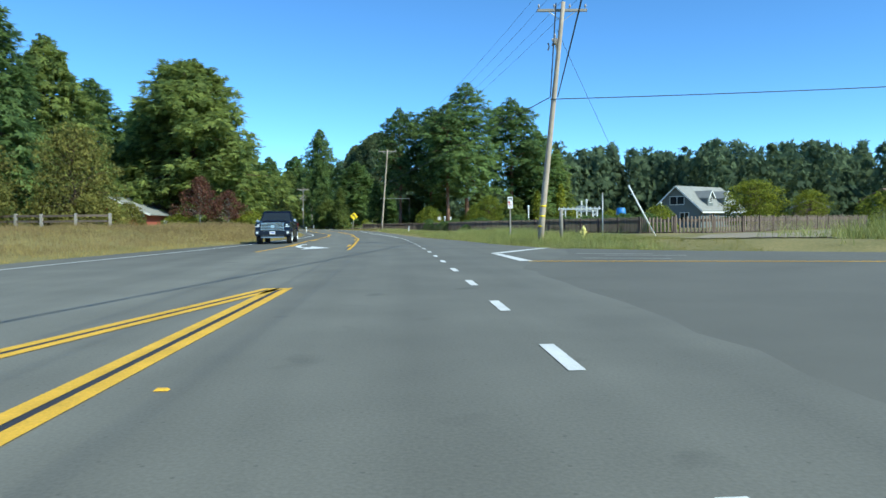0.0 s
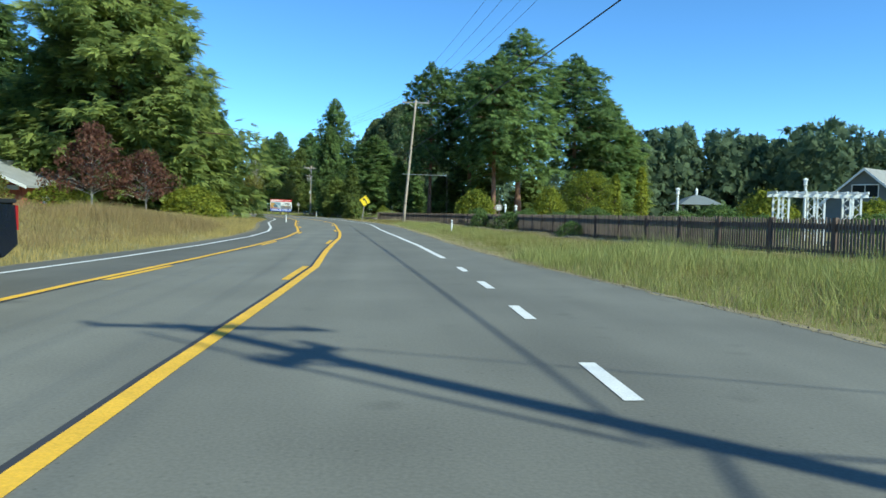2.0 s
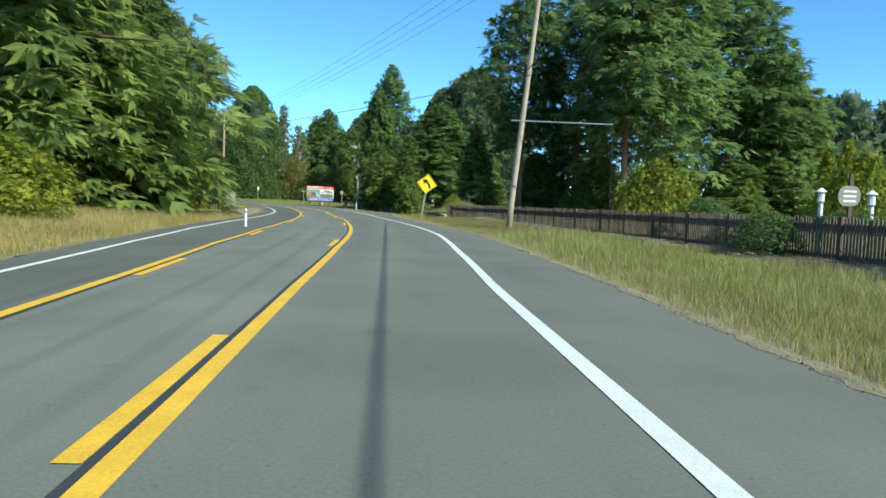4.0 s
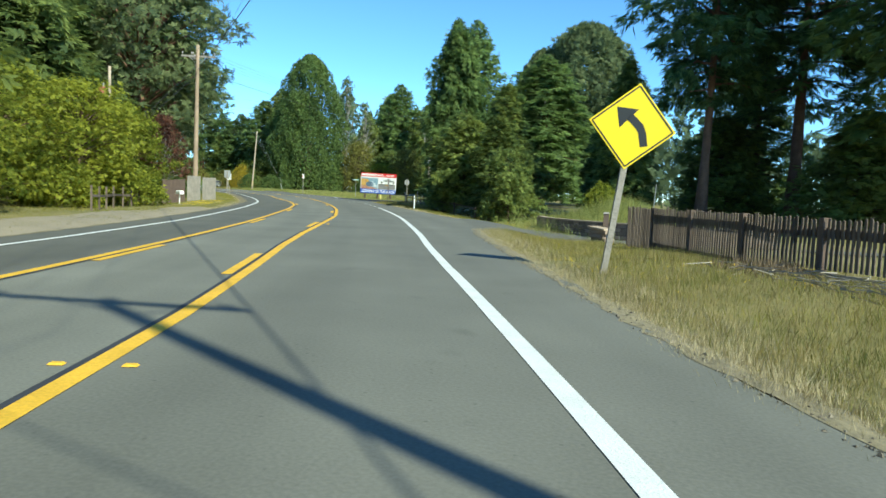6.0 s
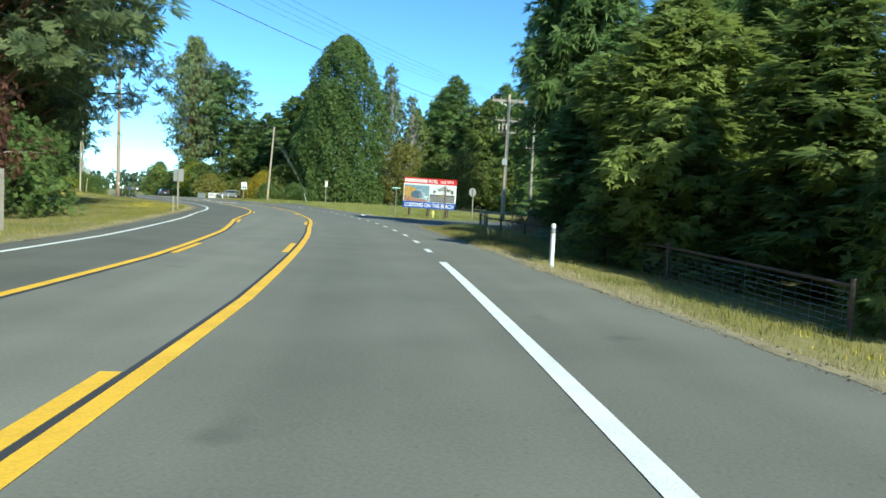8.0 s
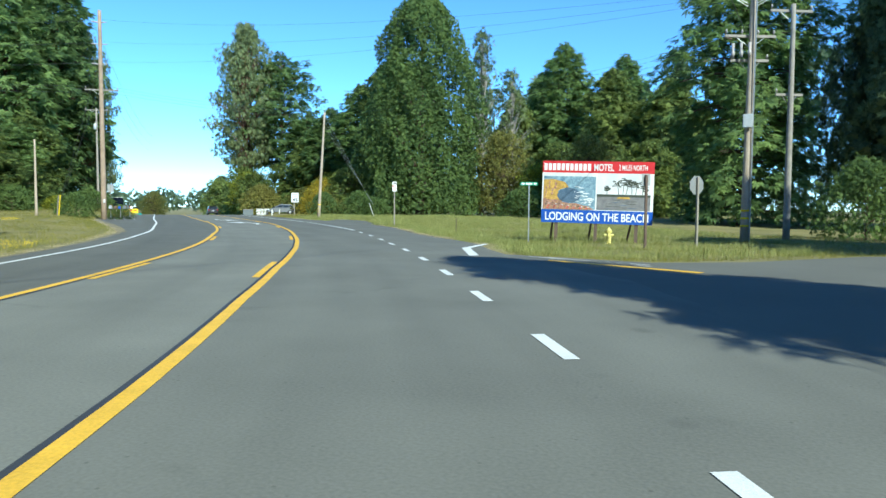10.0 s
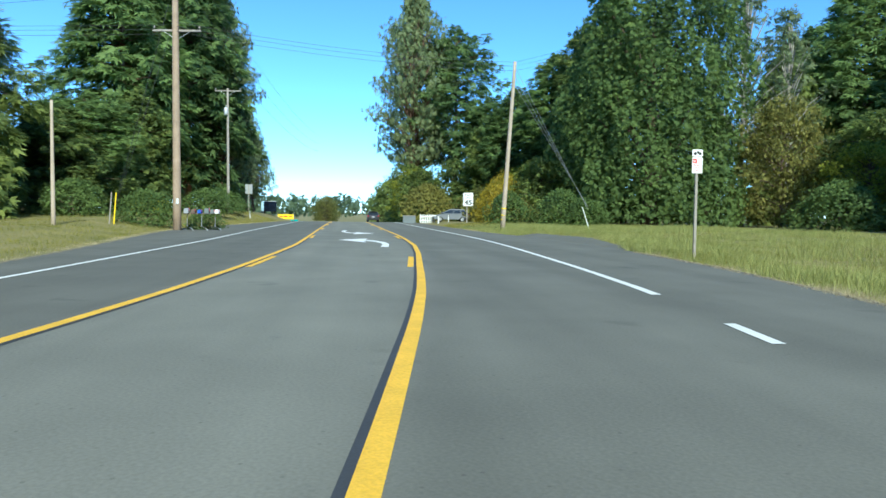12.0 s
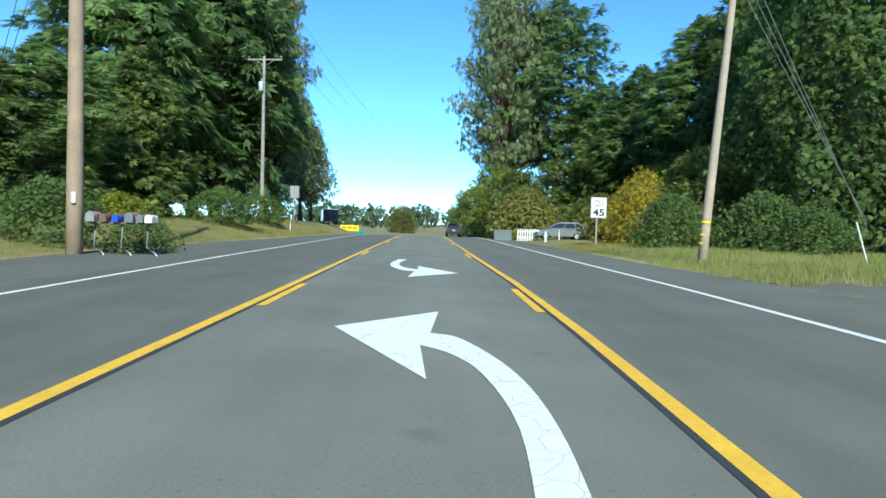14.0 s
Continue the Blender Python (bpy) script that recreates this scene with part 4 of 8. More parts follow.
def conifer(seed, h, rad, base, profile, boughs, leaf, bark, size=0.75, per=2.4, droop=0.25, thick=0.02, blade=3, gaps=0.0, flat=0.35):
    """A conifer of layered boughs; profile gives the crown's radius by height (0 to 1)."""
    rng = np.random.default_rng(seed)
    P, D, U, L = [], [], [], []
    limbs = []
    sway = rng.uniform(0, 6.28, 4)
    for k in range(boughs):
        v = (k + rng.random()) / boughs
        v = v ** 0.85
        z = h * (base + (1 - base) * v)
        a = k * 2.39996 + rng.normal(0, 0.25)
        lump = 1 + 0.22 * math.sin(a * 2 + sway[0] + v * 7) + 0.16 * math.sin(a * 3 + sway[1] - v * 13)
        if gaps and math.sin(a * 1.5 + v * 17 + sway[2]) > 1 - gaps * 2:
            continue
        ln = max(0.25, rad * profile(v) * lump * rng.uniform(0.72, 1.08))
        rise = 0.55 * v - 0.05 + rng.normal(0, 0.08)
        m = max(3, int(1.35 * per * (1.5 + ln * 1.6)))
        t = np.sqrt(rng.uniform(0.04, 1, m))
        out = np.array([math.cos(a), math.sin(a), 0])
        lat = np.array([-math.sin(a), math.cos(a), 0])
        side = rng.uniform(-1, 1, m)
        w = (0.12 + 0.42 * ln * (1.05 - t)) * side
        p = out * (ln * t)[:, None] + lat * w[:, None]
        p[:, 2] = z + ln * (rise * t - droop * t * t) - np.abs(w) * 0.12 + rng.normal(0, 0.10 + 0.03 * ln, m)
        d = out * (0.5 + 0.6 * t)[:, None] + lat * (side * 0.9)[:, None] + np.array([0, 0, 1]) * (rise - 1.6 * droop * t + rng.normal(0, 0.22, m))[:, None]
        u = np.array([0, 0, 1.0]) + rng.normal(0, flat, (m, 3))
        hang = (rng.random(m) < 0.34)[:, None]
        d = np.where(hang, out * 0.35 + lat * (side * 0.9)[:, None] + np.array([0, 0, -0.55]) + rng.normal(0, 0.28, (m, 3)), d)
        u = np.where(hang, out + np.array([0, 0, 0.45]) + rng.normal(0, flat, (m, 3)), u)
        P.append(p), D.append(d), U.append(u)
        L.append(size * rng.uniform(0.6, 1.25, m) * (0.55 + 0.45 * min(1, ln / 2.5)))
        if k % 4 == 0:
            limbs.append((z, (out * ln * 0.8 + np.array([0, 0, ln * (rise * 0.8 - droop * 0.64)])).tolist(), 0.012 * h * thick / 0.02 * 0.25 + 0.012 * ln))
    P, D, U, L = map(np.concatenate, (P, D, U, L))
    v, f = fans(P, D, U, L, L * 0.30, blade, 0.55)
    b = trunk_mesh(h * 0.97, h * thick, limbs, rng)
    return trunk_data("trunk", b, bark), crown_data("crown", v, f, leaf), h, rad


def mass(seed, h, rad, base, profile, count, leaf, bark, size=0.5, thick=0.02, up=0.5, blade=3, lump=0.16, fill=0.55, stems=1, lobes=40):
    """A dense crown: sprays on and under a surface of rounded lobes."""
    rng = np.random.default_rng(seed)
    v = rng.random(count) ** 0.9
    a = rng.uniform(0, 2 * math.pi, count)
    ph = rng.uniform(0, 6.28, 6)
    lumps = 1 + lump * (np.sin(2 * a + ph[0] + 5 * v) + np.sin(5 * a + ph[1] - 11 * v) * 0.8 + np.sin(9 * a + ph[2] + 23 * v) * 0.55 + np.sin(13 * a - 31 * v + ph[3]) * 0.4)
    prof = np.array([profile(x) for x in np.linspace(0, 1, 101)])
    tall = h * (1 - base)
    ca, cv = rng.uniform(0, 2 * math.pi, lobes), rng.random(lobes)
    reach = 1.25 * math.sqrt(2 * math.pi * rad * tall / lobes) * rng.uniform(0.45, 0.75, lobes)
    swell = np.zeros(count)
    for k in range(lobes):
        da = (a - ca[k] + math.pi) % (2 * math.pi) - math.pi
        swell = np.maximum(swell, 1 - ((da * rad) ** 2 + 0.45 * ((v - cv[k]) * tall) ** 2) / reach[k] ** 2)
    lumps = (0.5 + 0.5 * lumps) * (0.74 + 0.36 * np.sqrt(swell))
    r = rad * np.interp(v, np.linspace(0, 1, 101), prof) * lumps * (1 - fill * rng.random(count) ** 2.2)
    P = np.stack([r * np.cos(a), r * np.sin(a), h * (base + (1 - base) * v) + rng.normal(0, 0.15, count)], 1)
    slope = np.gradient(prof, 0.01) * rad / (h * (1 - base))
    face = np.stack([np.cos(a), np.sin(a), up - np.interp(v, np.linspace(0, 1, 101), slope) * 0.5], 1)
    D = face * 0.45 + rng.normal(0, 0.8, (count, 3))
    U = face + rng.normal(0, 0.45, (count, 3))
    L = size * rng.uniform(0.55, 1.3, count)
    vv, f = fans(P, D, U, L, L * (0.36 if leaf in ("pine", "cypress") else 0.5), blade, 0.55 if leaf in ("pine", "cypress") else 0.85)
    limbs = []
    for k in range(10 * stems):
        aa, x = rng.uniform(0, 6.28), rng.uniform(0.1, 0.75)
        rr = rad * float(np.interp(x, np.linspace(0, 1, 101), prof)) * 0.75
        z0 = h * (base + (1 - base) * x) * 0.6
        limbs.append((z0, (rr * math.cos(aa), rr * math.sin(aa), h * 0.25), h * thick * 0.35))
    b = trunk_mesh(h * 0.8, h * thick, limbs, rng)
    return trunk_data("trunk", b, bark), crown_data("crown", vv, f, leaf), h, rad


def clumpy(seed, h, rad, base, clumps, per, leaf, bark, size=0.4, spread=0.30, thick=0.018, blade=3, flat=0.55, profile=None):
    """An open crown of separate foliage clumps carried by limbs."""
    rng = np.random.default_rng(seed)
    P, D, U, limbs = [], [], [], []
    for k in range(clumps):
        v = (k + 0.5 * rng.random()) / clumps
        a = k * 2.39996 + rng.normal(0, 0.4)
        pr = profile(v) if profile else math.sqrt(max(0.02, 1 - (2 * v - 0.8) ** 2 * 0.7))
        rr = rad * pr * math.sqrt(rng.uniform(0.12, 1.0)) * rng.uniform(0.75, 1.1)
        c = np.array([rr * math.cos(a), rr * math.sin(a), h * (base + (1 - base) * v)])
        cs = rad * spread * rng.uniform(0.7, 1.3)
        q = rng.normal(0, 1, (per, 3))
        q /= np.linalg.norm(q, axis=1)[:, None]
        q *= (rng.uniform(0.35, 1, per) ** 0.6)[:, None]
        P.append(c + q * np.array([cs, cs, cs * flat]))
        D.append(q * 0.5 + rng.normal(0, 0.7, (per, 3)))
        U.append(q + np.array([0.3 * math.cos(a), 0.3 * math.sin(a), 0.3]) + rng.normal(0, 0.4, (per, 3)))
        z0 = h * (base * 0.7 + (1 - base) * v * 0.75)
        limbs.append((max(0.3, z0), (c - np.array([0, 0, z0])).tolist(), h * thick * 0.3))
    P, D, U = map(np.concatenate, (P, D, U))
    L = size * rng.uniform(0.55, 1.3, len(P))
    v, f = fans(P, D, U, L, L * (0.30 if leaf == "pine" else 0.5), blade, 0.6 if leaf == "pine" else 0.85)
    b = trunk_mesh(h * 0.92, h * thick, limbs, rng)
    return trunk_data("trunk", b, bark), crown_data("crown", v, f, leaf), h, rad


cone = lambda v: (1 - v) ** 0.72 * (0.70 + 0.30 * min(1, v * 5)) + 0.02
wide = lambda v: max(0.03, 1 - v ** 1.9) ** 0.75 * (0.80 + 0.20 * min(1, v * 4))
full = lambda v: max(0.03, 1 - v ** 2.2) ** 0.72 * (0.86 + 0.14 * min(1, v * 4))
egg = lambda v: max(0.02, math.sin(math.pi * (0.16 + 0.84 * v) ** 0.62)) ** 0.8
dome = lambda v: math.sqrt(max(0.02, 1 - v ** 2)) * (0.86 + 0.14 * min(1, v * 4))
bell = lambda v: max(0.03, 1 - v ** 3.2) ** 0.56 * (0.88 + 0.12 * min(1, v * 3))
ragged = lambda v: (0.45 + 0.55 * math.sin(math.pi * min(1, 0.12 + v * 0.95))) * (1 if v < 0.85 else 1.9 * (1 - v) / 0.285 * 0.55 + 0.1)

KINDS = {
    "broad_spruce": conifer(1, 20, 8.0, 0.03, full, 520, "spruce", "bark", 0.85, 3.0, 0.22),
    "broad_spruce_b": conifer(2, 20, 7.0, 0.03, wide, 400, "spruce", "bark", 0.9, 2.5, 0.25),
    "spruce": conifer(3, 20, 4.4, 0.05, cone, 380, "spruce", "bark", 0.85, 2.6, 0.25),
    "spruce_b": conifer(4, 20, 4.8, 0.08, cone, 330, "redwood", "bark", 0.9, 2.4, 0.3, gaps=0.08),
    "tall_spruce": conifer(23, 32, 8.0, 0.04, wide, 640, "redwood", "bark", 0.9, 1.9, 0.28, gaps=0.06, thick=0.014),
    "bare_redwood": conifer(22, 30, 6.2, 0.25, full, 400, "redwood", "red_bark", 1.0, 1.5, 0.30, gaps=0.24, thick=0.013),
    "redwood": conifer(5, 30, 6.2, 0.09, full, 500, "redwood", "red_bark", 1.05, 2.2, 0.30, gaps=0.08, thick=0.013),
    "redwood_b": conifer(6, 30, 6.5, 0.32, ragged, 400, "redwood", "red_bark", 1.0, 2.0, 0.22, gaps=0.34, thick=0.014),
    "pine": clumpy(7, 26, 7.0, 0.26, 170, 58, "pine", "red_bark", 0.7, 0.26, 0.02, flat=0.45, profile=ragged),
    "pine_b": clumpy(8, 22, 6.5, 0.22, 150, 40, "pine", "bark", 0.7, 0.26, 0.02, flat=0.45, profile=egg),
    "cypress": mass(9, 26, 6.4, 0.01, bell, 44000, "cypress", "bark", 0.38, fill=0.4, lump=0.24, lobes=80),
    "round_oak": mass(10, 24, 9.0, 0.08, dome, 24000, "pine", "bark", 0.7, fill=0.4, lump=0.2, lobes=110),
    "broadleaf": clumpy(11, 8, 3.6, 0.10, 110, 84, "broadleaf", "bark", 0.21, 0.27, 0.016),
    "golden_tree": clumpy(12, 8, 4.2, 0.06, 110, 76, "golden_leaf", "bark", 0.23, 0.27, 0.016),
    "plum": clumpy(13, 6, 3.2, 0.30, 70, 46, "plum_leaf", "grey_bark", 0.22, 0.25, 0.016, profile=egg),
    "low_pine": conifer(14, 8, 4.2, 0.06, dome, 220, "spruce", "bark", 0.55, 3.0, 0.15),
    "overhanging_pine": conifer(21, 17, 4.7, 0.27, wide, 330, "redwood", "bark", 0.85, 3.0, 0.22),
    "shrub": mass(15, 3, 2.2, 0.0, dome, 3800, "broadleaf", "bark", 0.20, fill=0.4, lump=0.2),
    "grey_shrub": mass(16, 3, 2.2, 0.0, dome, 3600, "golden_leaf", "bark", 0.19, fill=0.4, lump=0.2),
    "broom": mass(17, 3, 2.2, 0.0, dome, 3200, "broom_flower", "bark", 0.17, fill=0.35, lump=0.2),
    "dark_shrub": mass(18, 3, 2.2, 0.0, dome, 3800, "cypress", "bark", 0.20, fill=0.4, lump=0.25),
    "dying_tree": clumpy(19, 24, 4.5, 0.25, 60, 18, "pine", "grey_bark", 0.7, 0.2, 0.014, profile=egg),
    "slim_column": mass(20, 9, 0.9, 0.05, dome, 1100, "broadleaf", "bark", 0.4, fill=0.4),
}
WORDS = {
    "broad_spruce": ("broad dense green conifer with layered drooping boughs", "conifer"),
    "broad_spruce_b": ("broad dark green conifer with layered drooping boughs", "conifer"),
    "spruce": ("pointed dark green spruce with layered boughs", "conifer"),
    "spruce_b": ("tall pointed spruce with ragged dark boughs", "conifer"),
    "tall_spruce": ("tall dark spruce with tiered drooping boughs behind the poles", "conifer"),
    "redwood": ("tall redwood with drooping green boughs and reddish trunk", "redwood"),
    "bare_redwood": ("tall redwood with green boughs above a bare trunk", "redwood"),
    "redwood_b": ("tall open redwood with ragged crown and bare lower trunk", "redwood"),
    "pine": ("tall pine with open clumped crown and bare reddish trunk", "pine"),
    "pine_b": ("pine with clumped dark needles and bare lower trunk", "pine"),
    "cypress": ("dense dark green egg-shaped cypress reaching the grass", "cypress"),
    "round_oak": ("large round-headed grey-green tree with a dense crown", "tree"),
    "broadleaf": ("bright yellow-green broadleaved tree in sunlight", "tree"),
    "golden_tree": ("golden-green broadleaved tree with dense spreading crown", "tree"),
    "plum": ("dark reddish-purple plum tree with pale forked trunk", "tree"),
    "low_pine": ("low spreading conifer with fresh green boughs", "conifer"),
    "overhanging_pine": ("dark conifer with a bare lower trunk behind the wire fence", "conifer"),
    "shrub": ("bright green leafy shrub", "shrub"),
    "grey_shrub": ("dull yellow-green dense shrub", "shrub"),
    "broom": ("shrub covered with yellow flowers", "shrub"),
    "dark_shrub": ("dark green dense shrub in shade", "shrub"),
    "dying_tree": ("thin half-dead conifer with grey bare branches", "conifer"),
    "slim_column": ("slim ivy-green column of foliage", "tree"),
}
PLANT_RNG = np.random.default_rng(77)


def plant(kind, x, y, h, rad=None, sink=0.0):
    trunk, crown, h0, r0 = KINDS[kind]
    k = h / h0
    kr = rad / r0 if rad else k
    label, cat = WORDS[kind]
    name = "shrub" if cat == "shrub" else "tree"
    ob = thing(name, label, cat, Matrix.Translation((x, y, gz(x, y) - sink)) @ Matrix.Rotation(PLANT_RNG.uniform(0, 6.28), 4, "Z") @ Matrix.Diagonal((kr, kr, k, 1)), group=WORDS[kind][1] + "s along the road")
    for n, me in (("trunk", trunk), ("crown", crown)):
        new(n, me).parent = ob
    return ob


TREES = """
broad_spruce -40 121 24.8 11.6
broad_spruce_b -36 129.5 15.5 4.6
broad_spruce_b -49 127 19 6.5
redwood -58 127 24 6.5
broad_spruce_b -47.5 97 22 6.8
spruce_b -45 84 22 6
broad_spruce_b -54 88 19 6.5
redwood -64 105 24 7
golden_tree -31.5 73 8.0 3.5
grey_shrub -34.5 76 2.6 2.4
golden_tree -38 69 7 4.6
golden_tree -44 75 8 5
grey_shrub -29.6 72.5 2.6 2.2
grey_shrub -35 78 3.4 3
plum -31.6 101 6.0 2.9
plum -29.2 104 4.6 2.6
shrub -28 110 2.4 2.6
shrub -34 101 2.0 2.0
broad_spruce_b -39 137 13 4.2
broad_spruce -50 143 19 7.5
redwood -60 150 25 7
redwood_b -67 185 29 8.5
pine -60.3 179.5 24 8
redwood -68 172 27 8
broad_spruce_b -58 164 18 6.5
pine_b -70 190 24 8
broadleaf -45.5 155 6.2 3.8
broadleaf -50 159 6.6 4.0
broadleaf -43.5 148 5.8 3.6
broadleaf -39.5 141.5 5.4 3.4
broadleaf -54.5 166 7.4 4
golden_tree -50 151.5 6.4 4
broadleaf -49.5 163 6.0 3.2
shrub -43 151 2.0 1.9
shrub -44.5 157.5 2.2 2.0
plum -53.5 173 6.2 2.6
dark_shrub -55.5 176 4.0 3
bare_redwood 1.5 168 31 8.2
redwood_b -6.6 180 28 7.4
redwood_b -13.4 174.4 27 5.2
redwood_b 12 181.5 30 8.4
redwood_b -2.5 163 26 6.4
redwood 18.5 187 23 7.2
spruce_b -8 188 14 4.6
spruce 24 193 19 5
broad_spruce_b 4 175 8 4.4
broad_spruce_b -4.5 172 7.5 4.0
broad_spruce_b 11 174 7.5 4.4
broad_spruce_b 18 181 8 4.6
broad_spruce_b -11.5 181 8 3.8
slim_column 22 172 9.5 1.0
slim_column 15.5 160 7.4 0.9
broadleaf 3.2 104 4.2 1.9
shrub 11 92 2.5 1.6
shrub -5 126 3.2 2.0
shrub 2 120 3.4 1.8
shrub 14.6 88 2.0 1.5
broadleaf 29 88 4.8 3.2
broadleaf 34.5 88 3.8 2.0
shrub 17.3 80 2.3 1.6
dark_shrub 11.1 61.0 1.2 1.2
dark_shrub 10.3 63.5 1.2 1.2
dark_shrub 9.5 66.0 1.2 1.2
dark_shrub 8.7 68.5 1.2 1.2
dark_shrub 7.7 71.0 1.2 1.2
dark_shrub 6.8 73.5 1.2 1.2
grey_shrub -41.3 102.8 3.2 2.4
dark_shrub 0.2 88.9 0.8 0.7
dark_shrub -2.3 103.6 1.2 1.3
dark_shrub -4.4 110.0 1.1 1.0
dark_shrub 5.2 77.5 1.1 1.1
dark_shrub 4.7 80.5 1.5 1.2
dark_shrub 4.1 83.5 1.3 1.3
dark_shrub 2.6 86.5 1.2 1.1
dark_shrub 2.3 89.5 1.1 1.2
dark_shrub 1.9 92.5 1.5 1.3
dark_shrub 0.9 95.5 1.3 1.1
dark_shrub 0.5 98.5 1.2 1.2
dark_shrub 0.3 101.5 1.1 1.3
dark_shrub -1.0 104.5 1.5 1.1
dark_shrub -1.5 107.5 1.3 1.2
dark_shrub -2.2 110.5 1.2 1.3
dark_shrub -4.0 113.5 1.1 1.1
dark_shrub -4.7 116.5 1.5 1.2
shrub 40 84 3.4 3
broad_spruce_b -29.5 174 7.0 3.0
overhanging_pine -34.0 188.8 17.0 3.0
spruce -26.5 170.5 6.6 2.5
low_pine -25 166.5 4.2 2.0
redwood -31.0 181 8.2 3.2
redwood -32.8 182.5 5.8 2.2
spruce -27 176 9.4 3.2
spruce_b -19.5 186 9.2 3.4
spruce -18.4 172 10.6 2.5
shrub -19.4 160.4 1.5 0.85
round_oak -25.6 248 30.0 11.5
redwood -22.5 226 13 5
round_oak -33.4 251 26.5 6.8
tall_spruce -46.4 253.5 32.6 8.0
broad_spruce_b -35.0 217 6.4 3.4
redwood -28.5 211 18 6.2
dark_shrub -36.8 206.5 2.6 2.0
dark_shrub -33.5 206 4.4 3
dark_shrub -39.5 227.5 4.0 2.4
cypress -88 272 29.8 7.4
cypress -98 287 24 6.6
dying_tree -82 279 26 4.6
dying_tree -79 283 21 4.2
redwood -75.3 298 27.5 6.6
redwood -70.2 322 30 7.6
broad_spruce_b -66 291 21.5 6.8
broad_spruce_b -57.5 288 19 6.4
redwood -83 312 26 6.5
redwood -61 318 24 7
broad_spruce_b -82 294 20 5
spruce -53 282 15 5
golden_tree -77.5 276 11 4.6
golden_tree -64 268.5 9.4 3.8
broadleaf -70 270 6.4 3.4
low_pine -58 274 9 4.4
low_pine -69.5 275 9.5 4.4
dark_shrub -82.5 271 5.5 3.6
dark_shrub -71 265.5 3.4 3
dark_shrub -91.5 261.5 3.0 2.2
dark_shrub -95.8 260 2.8 2.0
broom -101.8 267 3.8 2.4
grey_shrub -98 264.5 2.4 2.0
broom -104 271 5.0 2.6
dark_shrub -89 261 2.2 2.0
low_pine -98.5 270 6.5 3.2
grey_shrub -110 277.5 3.6 3.2
grey_shrub -114 281 4.0 3.4
dark_shrub -118 285 3.4 3
broadleaf -108 281 6.5 3.4
pine -140 297.5 37 7.2
redwood_b -136 303 33 8
redwood_b -129 303 20 6
redwood -119 296 19.5 5.6
redwood -110 292 22.5 6.2
broad_spruce_b -124 295 14 5
low_pine -131 297 9.5 4.4
dark_shrub -126 293 4 3.6
broad_spruce_b -104.5 290 25 6
low_pine -181 334 10.5 5
low_pine -172 331 8.5 5
dark_shrub -164 323 5 4.4
dark_shrub -150 311 4 4
low_pine -146 305 9 4
grey_shrub -120.5 278 4.6 3.4
low_pine -126 283 7 3.4
broadleaf -131 287.5 7.5 4
low_pine -137 293 9 4.2
dark_shrub -123 280 3.6 3
low_pine -151 309 7.5 4
dark_shrub -142 301 5 4
pine_b -188 343 12 5
golden_tree -243 369 9 5
golden_tree -247 372 7 5
redwood -141 256 38 7.6
redwood -136.5 245.5 34 7.2
broad_spruce_b -128.5 243.5 12 4.4
redwood -150 258 30 8
redwood_b -122.5 236 10 4.5
broad_spruce -120 232 8.5 5
pine -142 262 27 4.5
pine_b -150 268 20 4.6
pine_b -157 276 16 4
pine_b -162 281 13.5 3.6
broad_spruce_b -112 222 17 6
spruce_b -107 210 19 5.2
broad_spruce_b -124 220 19 7
redwood -98 196 23 6.6
redwood -112 199 25 7
pine_b -88 196 19 6
broad_spruce_b -83 188 16 6
redwood -76 181 22 6
dark_shrub -105.3 231.8 2.2 1.9
dark_shrub -101.1 233.4 1.4 1.1
dark_shrub -124 248 2.4 2.6
dark_shrub -131 255 2.2 2.6
shrub -116 238 1.5 1.6
dark_shrub -112 230 2.4 2.2
grey_shrub -98 216 2.4 2.2
"""
for row in TREES.split("\n"):
    if row.strip():
        k, *v = row.split()
        plant(k, *map(float, v))


